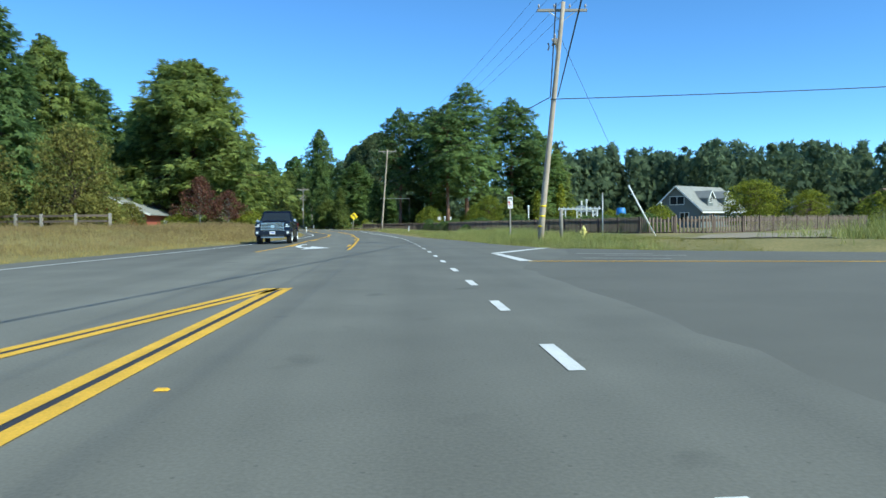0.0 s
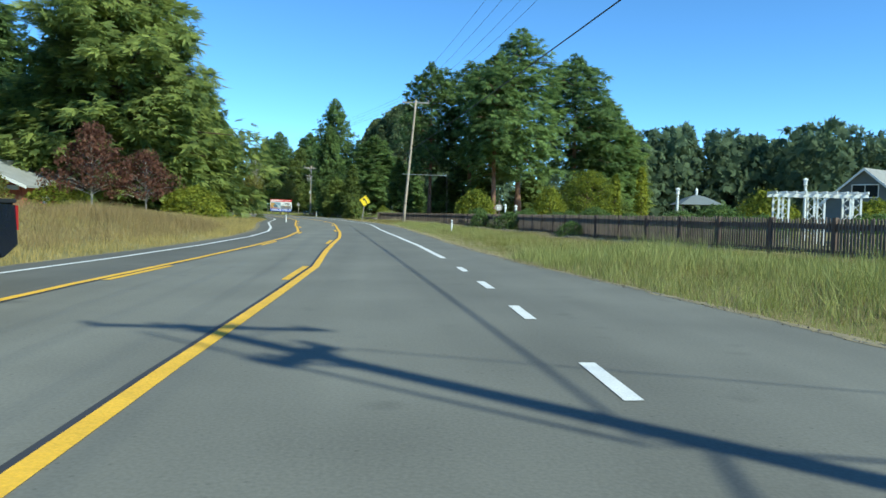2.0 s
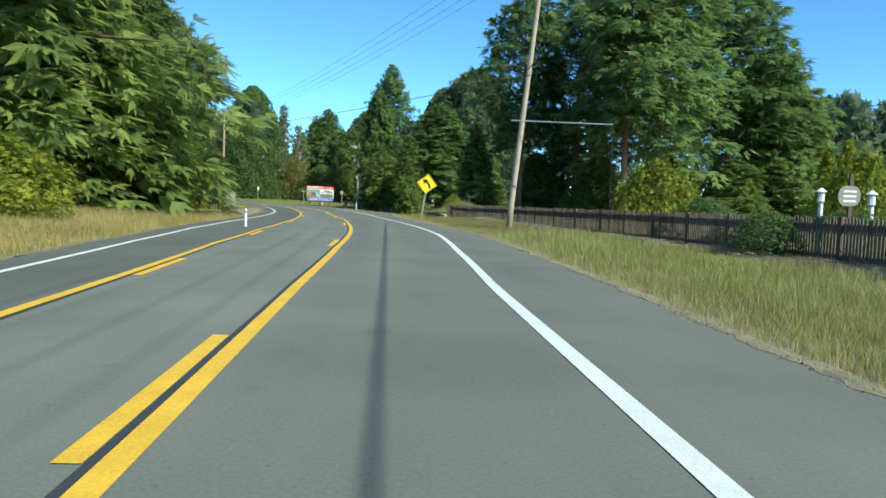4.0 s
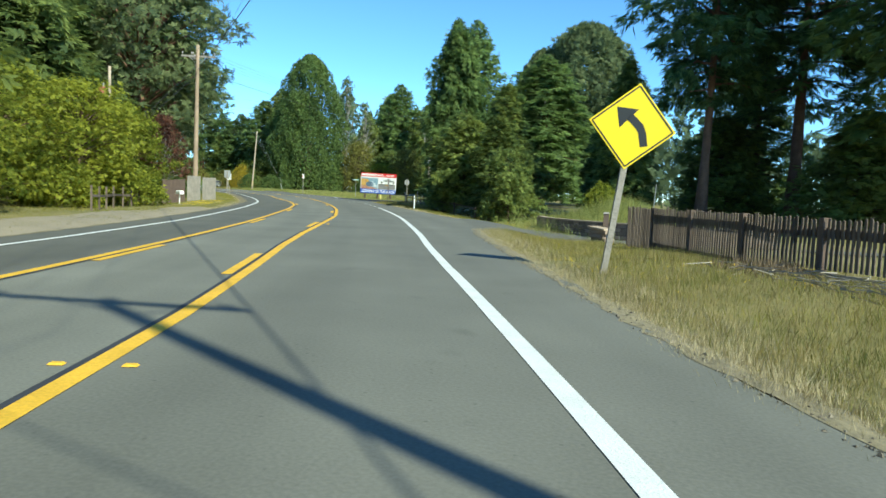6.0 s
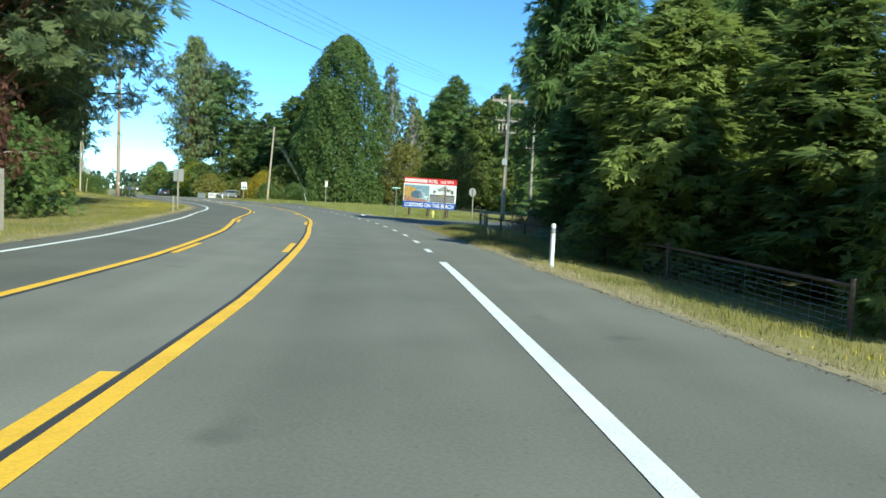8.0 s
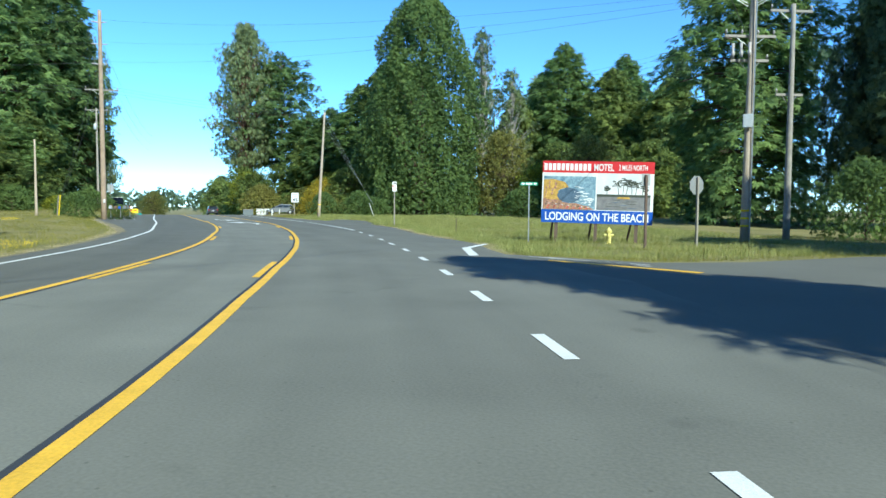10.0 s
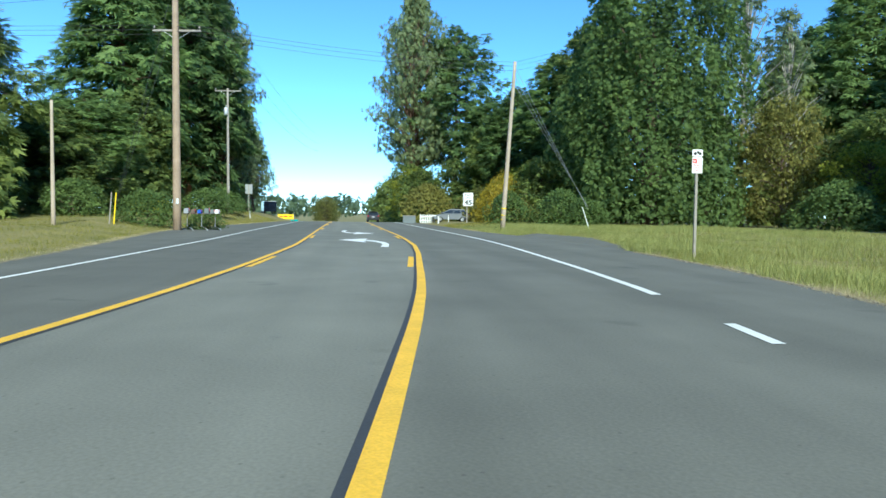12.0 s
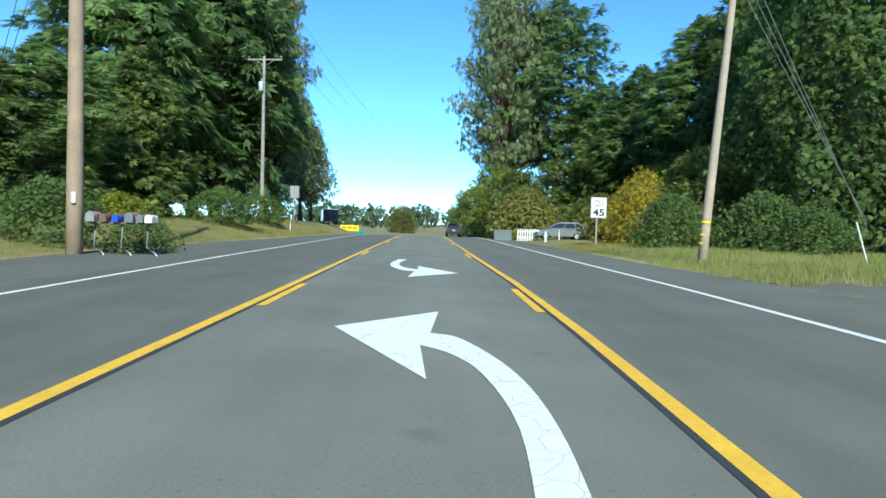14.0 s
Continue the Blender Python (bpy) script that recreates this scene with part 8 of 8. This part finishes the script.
grass_patch("dry_brush", np.stack([-32.0 + _r.uniform(-4, 4, 1200), 184 + _r.uniform(-6, 6, 1200)], 1), 0.4, "dry_grass", "dry tall grass in the fenced field", 6, 0.16, 22, 0.012)

# ---------------------------------------------------------------- vehicles


def wheel(t, x, y, r, w):
    b = bmesh.new()
    sg = 1 if x > 0 else -1
    tube(b, [(x - w / 2, y, r), (x - w / 2 + 0.03, y, r), (x + w / 2 - 0.03, y, r), (x + w / 2, y, r)], [r * 0.93, r, r, r * 0.93], 24)
    wh = part("wheel", b, "rubber", t, smooth=False)
    b = bmesh.new()
    xo = x + sg * (w / 2 + 0.004)
    tube(b, [(xo, y, r), (xo - sg * 0.03, y, r)], r * 0.64, 18)
    for k in range(5):
        a = k * 1.2566
        tube(b, [(xo + sg * 0.008, y, r), (xo + sg * 0.008, y + math.cos(a) * r * 0.6, r + math.sin(a) * r * 0.6)], 0.035, 5)
    part("rim", b, "galv", wh, "grey alloy rim")


def side_slab(bm, prof, half, lo=None, hi=None, tuck=0.0):
    """A side profile (y, z) carried across the car, narrower towards the top by tuck."""
    z0, z1 = lo if lo is not None else min(q[1] for q in prof), hi if hi is not None else max(q[1] for q in prof)
    hw = lambda z: half - tuck * max(0, min(1, (z - z0) / (z1 - z0)))
    l = [bm.verts.new((-hw(z), y, z)) for y, z in prof]
    r = [bm.verts.new((hw(z), y, z)) for y, z in prof]
    bm.faces.new(l)
    bm.faces.new(r[::-1])
    for i in range(len(prof)):
        j = (i + 1) % len(prof)
        bm.faces.new((l[j], l[i], r[i], r[j]))
    return hw


def arch(y, r, z0, n=7):
    return [(y + r * math.cos(a), max(z0, r * 0.9 + r * math.sin(a) * 0.98 - 0.05)) for a in np.linspace(math.pi, 0, n)]


def quad_part(name, pts, material, t, label="", thick=0.012):
    b = bmesh.new()
    p = [Vector(q) for q in pts]
    n = (p[1] - p[0]).cross(p[2] - p[0]).normalized() * thick
    f = [b.verts.new(q + n) for q in p]
    k = [b.verts.new(q - n) for q in p]
    b.faces.new(f)
    b.faces.new(k[::-1])
    for i in range(len(p)):
        j = (i + 1) % len(p)
        b.faces.new((f[j], f[i], k[i], k[j]))
    return part(name, b, material, t, label)


def vehicle(name, label, m, W, lower, cabin, wheels, rw, paint, tuck, belt, splits, front=None, rear=None):
    """Lower body, cabin with glass, and wheels; the front is towards +y."""
    t = thing(name, label, "car", m)
    b = bmesh.new()
    side_slab(b, lower, W / 2, tuck=0.05)
    part("body", b, paint, t, bevel=0.035)
    b = bmesh.new()
    hw = side_slab(b, cabin, W / 2 - 0.03, tuck=tuck)
    part("cabin", b, paint, t, bevel=0.03)
    # cabin: rear foot, rear top, front top, front foot
    (y0, z0), (y1, z1), (y2, z2), (y3, z3) = cabin
    top, bot = z1 - 0.10, belt
    lerp = lambda a, c, u: a + (c - a) * u
    yr = lambda z: lerp(y0, y1, (z - z0) / (z1 - z0))
    yf = lambda z: lerp(y3, y2, (z - z3) / (z2 - z3))
    for sg in (-1, 1):
        x = lambda z: sg * (hw(z) + 0.004)
        for u0, u1 in splits:
            quad_part("side_window", [(x(bot), lerp(yr(bot) + 0.1, yf(bot) - 0.12, u0), bot), (x(bot), lerp(yr(bot) + 0.1, yf(bot) - 0.12, u1), bot), (x(top), lerp(yr(top) + 0.08, yf(top) - 0.08, u1), top), (x(top), lerp(yr(top) + 0.08, yf(top) - 0.08, u0), top)], "glass", t, "dark window glass", 0.004)
        b = bmesh.new()
        box(b, (sg * (W / 2 + 0.09), yf(belt) - 0.22, belt + 0.08), (0.17, 0.10, 0.15), None, 0.8)
        part("mirror", b, "aluminium" if front == "pickup" else paint, t, bevel=0.03)
    wt, wb = hw(top) - 0.09, hw(bot) - 0.06
    quad_part("windscreen", [(-wb, yf(bot) + 0.004, bot), (wb, yf(bot) + 0.004, bot), (wt, yf(top) + 0.004, top), (-wt, yf(top) + 0.004, top)], "glass", t, "dark windscreen", 0.006)
    quad_part("rear_window", [(-wb, yr(bot) - 0.004, bot), (wb, yr(bot) - 0.004, bot), (wt, yr(top) - 0.004, top), (-wt, yr(top) - 0.004, top)], "glass", t, "dark rear window", 0.006)
    for y, r in wheels:
        for sg in (-1, 1):
            wheel(t, sg * (W / 2 - rw / 2 - 0.01), y, r, rw)
    return t


def bar(t, name, c, size, material, label="", bevel=0.0):
    b = bmesh.new()
    box(b, c, size)
    return part(name, b, material, t, label, bevel=bevel)


def pickup(x, y, turn):
    lower = [(-2.90, 0.60), (-2.90, 1.24), (-0.80, 1.27), (1.02, 1.33), (1.20, 1.36), (2.62, 1.27), (2.78, 1.18), (2.84, 0.50), (2.45, 0.40)] + arch(1.85, 0.49, 0.44)[::-1] + [(1.25, 0.42), (-1.25, 0.44)] + arch(-1.85, 0.49, 0.44)[::-1] + [(-2.45, 0.50)]
    cabin = [(-0.85, 1.22), (-0.68, 1.92), (0.42, 1.95), (1.18, 1.24)]
    t = vehicle("pickup_truck", "dark blue crew-cab pickup truck with a chrome grille on the road", Matrix.Translation((x, y, 0.0)) @ Matrix.Rotation(radians(turn), 4, "Z"), 2.02, lower, cabin, ((1.85, 0.42), (-1.85, 0.42)), 0.28, "truck_paint", 0.20, 1.30, ((0.0, 0.44), (0.49, 1.0)), "pickup")
    # the bonnet's raised middle and its scoop line
    b = bmesh.new()
    box(b, (0, 1.90, 1.345), (1.18, 1.40, 0.07), Matrix.Rotation(radians(-3.4), 3, "X"), 0.93)
    part("bonnet", b, "truck_paint", t, bevel=0.025)
    # grille: dark field, chrome frame and bars, a plain round badge
    b = bmesh.new()
    plate(b, [(-0.66, 0.78), (0.66, 0.78), (0.60, 1.20), (-0.60, 1.20)], Matrix.Translation((0, 2.86, 0)) @ Matrix.Rotation(math.pi, 4, "Z"), 0.05)
    gr = part("grille", b, "black", t, "dark grille with chrome bars")
    for k in range(4):
        w = 1.20 - 0.02 * k
        bar(gr, "grille_bar", (0, 2.885, 0.86 + 0.085 * k), (w, 0.035, 0.030), "chrome", "chrome bar", 0.008)
    for z, w in ((1.215, 1.30), (0.765, 1.38)):
        bar(gr, "grille_frame", (0, 2.885, z), (w, 0.05, 0.045), "chrome", "", 0.012)
    b = bmesh.new()
    tube(b, [(0, 2.89, 1.02), (0, 2.925, 1.02)], [0.12, 0.10], 18)
    part("badge", b, "chrome", gr)
    for sg in (-1, 1):
        b = bmesh.new()
        tube(b, [(sg * 0.645, 2.885, 0.77), (sg * 0.605, 2.885, 1.21)], 0.026, 6)
        part("grille_frame", b, "chrome", gr)
        b = bmesh.new()
        box(b, (sg * 0.835, 2.78, 1.085), (0.33, 0.13, 0.20), Matrix.Rotation(radians(-sg * 14), 3, "Z"), 0.9)
        hl = part("headlight", b, "glass", t, "dark headlight housing", bevel=0.03)
        bar(hl, "lamp_strip", (sg * 0.835, 2.852, 1.02), (0.28, 0.03, 0.045), "lamp_lens", "bright lamp strip", 0.01)
        bar(hl, "lamp", (sg * 0.79, 2.852, 1.11), (0.13, 0.03, 0.09), "lamp_lens", "clear lamp", 0.02)
        bar(t, "bumper_end", (sg * 0.86, 2.86, 0.68), (0.28, 0.20, 0.24), "suv_paint", "dark grey bumper end", 0.05)
        b = bmesh.new()
        tube(b, [(sg * 0.86, 2.955, 0.67), (sg * 0.86, 2.975, 0.67)], 0.065, 12)
        part("fog_lamp", b, "lamp_lens", t, "round fog lamp")
        bar(t, "tail_light", (sg * 0.93, -2.89, 1.02), (0.12, 0.04, 0.36), "tail_lens", "red tail light")
        bar(t, "bed_rail", (sg * 0.95, -1.88, 1.265), (0.09, 1.98, 0.06), "black", "", 0.015)
        bar(t, "sill_step", (sg * 0.96, 0.0, 0.40), (0.14, 2.2, 0.06), "black", "", 0.02)
        for y0 in (0.05, -0.62):
            bar(t, "door_handle", (sg * 1.008, y0, 1.14), (0.03, 0.17, 0.035), "chrome", "", 0.01)
        # flared lips over the wheels
        for yy in (1.85, -1.85):
            b = bmesh.new()
            tube(b, [(sg * 1.0, yy + 0.50 * math.cos(a), 0.42 + 0.50 * math.sin(a)) for a in np.linspace(0.1, math.pi - 0.1, 9)], 0.035, 6)
            part("wheel_lip", b, "truck_paint", t, smooth=True)
    bar(t, "front_bumper", (0, 2.87, 0.66), (1.50, 0.18, 0.24), "truck_paint", "dark painted bumper", 0.04)
    bar(t, "lower_grille", (0, 2.90, 0.50), (1.35, 0.10, 0.10), "black", "", 0.02)
    bar(t, "skid_plate", (0, 2.80, 0.40), (1.3, 0.16, 0.08), "aluminium", "", 0.02)
    bar(t, "number_plate", (0, 2.968, 0.66), (0.31, 0.012, 0.16), "sign_white", "white plate with a plain bar")
    bar(t, "plate_bar", (0, 2.976, 0.66), (0.24, 0.006, 0.05), "board_blue", "blue bar")
    bar(t, "bed_floor", (0, -1.88, 1.02), (1.7, 1.9, 0.03), "black")
    bar(t, "tailgate_edge", (0, -2.86, 1.26), (1.9, 0.06, 0.05), "black")


def suv(x, y, turn, z):
    lower = [(-2.25, 0.45), (-2.28, 0.95), (-2.15, 1.10), (1.2, 1.08), (2.1, 0.92), (2.28, 0.7), (2.28, 0.42), (1.9, 0.32)] + arch(1.4, 0.40, 0.36)[::-1] + [(0.95, 0.34), (-0.9, 0.36)] + arch(-1.35, 0.40, 0.36)[::-1] + [(-1.8, 0.38)]
    cabin = [(-2.15, 1.06), (-1.80, 1.66), (0.30, 1.70), (1.15, 1.06)]
    t = vehicle("suv", "dark grey sport utility car driving on the highway", Matrix.Translation((x, y, z)) @ Matrix.Rotation(radians(turn), 4, "Z"), 1.86, lower, cabin, ((1.4, 0.36), (-1.35, 0.36)), 0.24, "suv_paint", 0.20, 1.12, ((0.0, 0.28), (0.31, 0.64), (0.67, 1.0)))
    for sg in (-1, 1):
        bar(t, "tail_light", (sg * 0.78, -2.24, 0.98), (0.26, 0.10, 0.20), "tail_lens", "red tail light", 0.02)
        bar(t, "roof_rail", (sg * 0.62, -0.7, 1.72), (0.04, 1.8, 0.04), "black")
        bar(t, "headlight", (sg * 0.74, 2.18, 0.78), (0.34, 0.12, 0.14), "lamp_lens", "clear headlight", 0.02)
    bar(t, "rear_bumper", (0, -2.28, 0.52), (1.74, 0.12, 0.22), "black", "", 0.03)
    bar(t, "number_plate", (0, -2.30, 0.84), (0.31, 0.012, 0.16), "sign_white", "white plate with a plain bar")
    bar(t, "plate_bar", (0, -2.308, 0.84), (0.24, 0.006, 0.06), "board_blue", "blue bar")
    bar(t, "spoiler", (0, -1.92, 1.68), (1.2, 0.3, 0.04), "suv_paint")


def hatchback(x, y, turn):
    lower = [(-2.05, 0.38), (-2.10, 0.75), (-2.0, 1.0), (0.9, 0.98), (1.75, 0.78), (2.1, 0.6), (2.12, 0.35), (1.8, 0.26)] + arch(1.35, 0.35, 0.28)[::-1] + [(0.9, 0.26), (-0.9, 0.26)] + arch(-1.3, 0.35, 0.28)[::-1] + [(-1.75, 0.3)]
    cabin = [(-2.0, 0.96), (-1.45, 1.48), (0.05, 1.52), (1.35, 0.96)]
    t = vehicle("hatchback", "silver-grey hatchback parked beside the white picket gate", Matrix.Translation((x, y, gz(x, y))) @ Matrix.Rotation(radians(turn), 4, "Z"), 1.74, lower, cabin, ((1.35, 0.31), (-1.3, 0.31)), 0.2, "hatch_paint", 0.08, 1.0, ((0.02, 0.22), (0.25, 0.58), (0.61, 0.98)))
    for sg in (-1, 1):
        bar(t, "tail_light", (sg * 0.74, -2.03, 0.86), (0.22, 0.10, 0.26), "tail_lens", "red tail light", 0.02)
        bar(t, "headlight", (sg * 0.66, 1.93, 0.68), (0.32, 0.26, 0.12), "lamp_lens", "clear headlight", 0.02)
        for y0 in (-0.05, 0.75):
            bar(t, "door_handle", (sg * 0.865, y0 - 0.5, 0.86), (0.03, 0.16, 0.03), "hatch_paint")
    bar(t, "front_bumper", (0, 2.10, 0.42), (1.6, 0.08, 0.14), "black", "", 0.02)


s0 = 38.0
p = on_road(np.array([s0 + 6.7]), np.array([-6.25]))[0]
pickup(p[0], p[1], heading(s0) + 180)
s0 = 318.0
p = on_road(np.array([s0]), np.array([3.55]))[0]
suv(p[0], p[1], heading(s0), float(p[2]))
hatchback(-113.3, 273.8, 135)

# the white gate, a grey bin and a drum beside the parked car
G0 = Matrix.Translation((-115.9, 272.6, gz(-115.9, 272.6))) @ Matrix.Rotation(radians(45), 4, "Z")
t = thing("picket_gate", "low white picket gate beside the parked car", "gate", G0)
for k in range(9):
    bar(t, "picket", (-0.85 + k * 0.21, 0, 0.5), (0.10, 0.03, 1.05), "trim_white")
for z in (0.3, 0.8):
    bar(t, "rail", (0, 0.035, z), (1.9, 0.04, 0.09), "trim_white")
t = thing("storage_box", "dark grey box with a pale lid by the gate", "box", Matrix.Translation((-117.5, 271.1, gz(-117.5, 271.1))) @ Matrix.Rotation(radians(45), 4, "Z"))
bar(t, "case", (0, 0, 0.45), (1.5, 0.8, 1.0), "house_grey", "", 0.03)
bar(t, "lid", (0, 0, 0.98), (1.56, 0.86, 0.07), "post_wood", "pale lid", 0.015)
t = thing("gate_post", "white square post at the edge of the drive", "post", Matrix.Translation((-110.9, 268.6, gz(-110.9, 268.6))))
bar(t, "shaft", (0, 0, 0.35), (0.14, 0.14, 0.9), "trim_white", "", 0.01)
bar(t, "cap", (0, 0, 0.82), (0.18, 0.18, 0.04), "trim_white")

# the brown-roofed house behind the shrubs
t = gable_house("brown_roofed_house", "low dark house with a brown roof behind yellow shrubs", Matrix.Translation((-106.5, 279.5, gz(-106.5, 279.5))) @ Matrix.Rotation(radians(20), 4, "Z"), 7, 8, 2.2, 3.7, "brown_post", "roof_brown", 0.5, False)
window(t, Matrix.Translation((4, 4, 1.4)) @ Matrix.Rotation(radians(90), 4, "Z"), 1.6, 1.0)

# beyond the crest: a parked dark truck, banner, crate and sign
x, y = -161, 283.5
t = thing("dark_van", "dark box-bodied truck parked on the verge beyond the crest", "truck", Matrix.Translation((x, y, gz(x, y))) @ Matrix.Rotation(radians(60), 4, "Z"))
bar(t, "box_body", (0, -0.6, 1.3), (2.1, 3.6, 1.7), "truck_paint", "", 0.05)
bar(t, "cab", (0, 1.9, 1.05), (1.9, 1.5, 1.2), "truck_paint", "", 0.12)
bar(t, "roof_panel", (0, -0.6, 2.17), (2.0, 3.5, 0.06), "sign_white", "pale roof")
for yy in (1.9, -1.5):
    for sg in (-1, 1):
        wheel(t, sg * 0.9, yy, 0.38, 0.25)
x, y = -160.5, 286.8
t = thing("banner", "yellow roadside banner on two stakes", "banner", Matrix.Translation((x, y, gz(x, y))) @ Matrix.Rotation(radians(45), 4, "Z"))
for xx in (-1.35, 1.35):
    bar(t, "stake", (xx, 0.03, 0.3), (0.05, 0.05, 1.3), "post_wood")
bar(t, "sheet", (0, 0, 0.5), (2.7, 0.02, 0.85), "sign_yellow", "yellow sheet with dark bars")
for k in range(3):
    bar(t, "letter_bar", (-0.8 + 0.8 * k, -0.016, 0.55), (0.55, 0.006, 0.2), "board_red")
x, y = -161.5, 289.5
t = thing("crate", "small teal crate on the verge", "crate", Matrix.Translation((x, y, gz(x, y))))
bar(t, "case", (0, 0, 0.18), (1.2, 0.8, 0.44), "teal", "", 0.03)


def marker_rod():
    """A thin pale rod standing beside the drive."""
    b = bmesh.new()
    x, y = -17.2, 153.2
    m = Matrix.Translation((x, y, gz(x, y) - 0.05)) @ Matrix.Rotation(radians(3), 4, "Y")
    bmesh.ops.create_cone(b, cap_ends=True, segments=8, radius1=0.018, radius2=0.014, depth=2.35, matrix=m @ Matrix.Translation((0, 0, 1.175)))
    tagged(part("marker_rod", b, "galv", None), "thin pale metal rod standing beside the drive", "rod")


marker_rod()
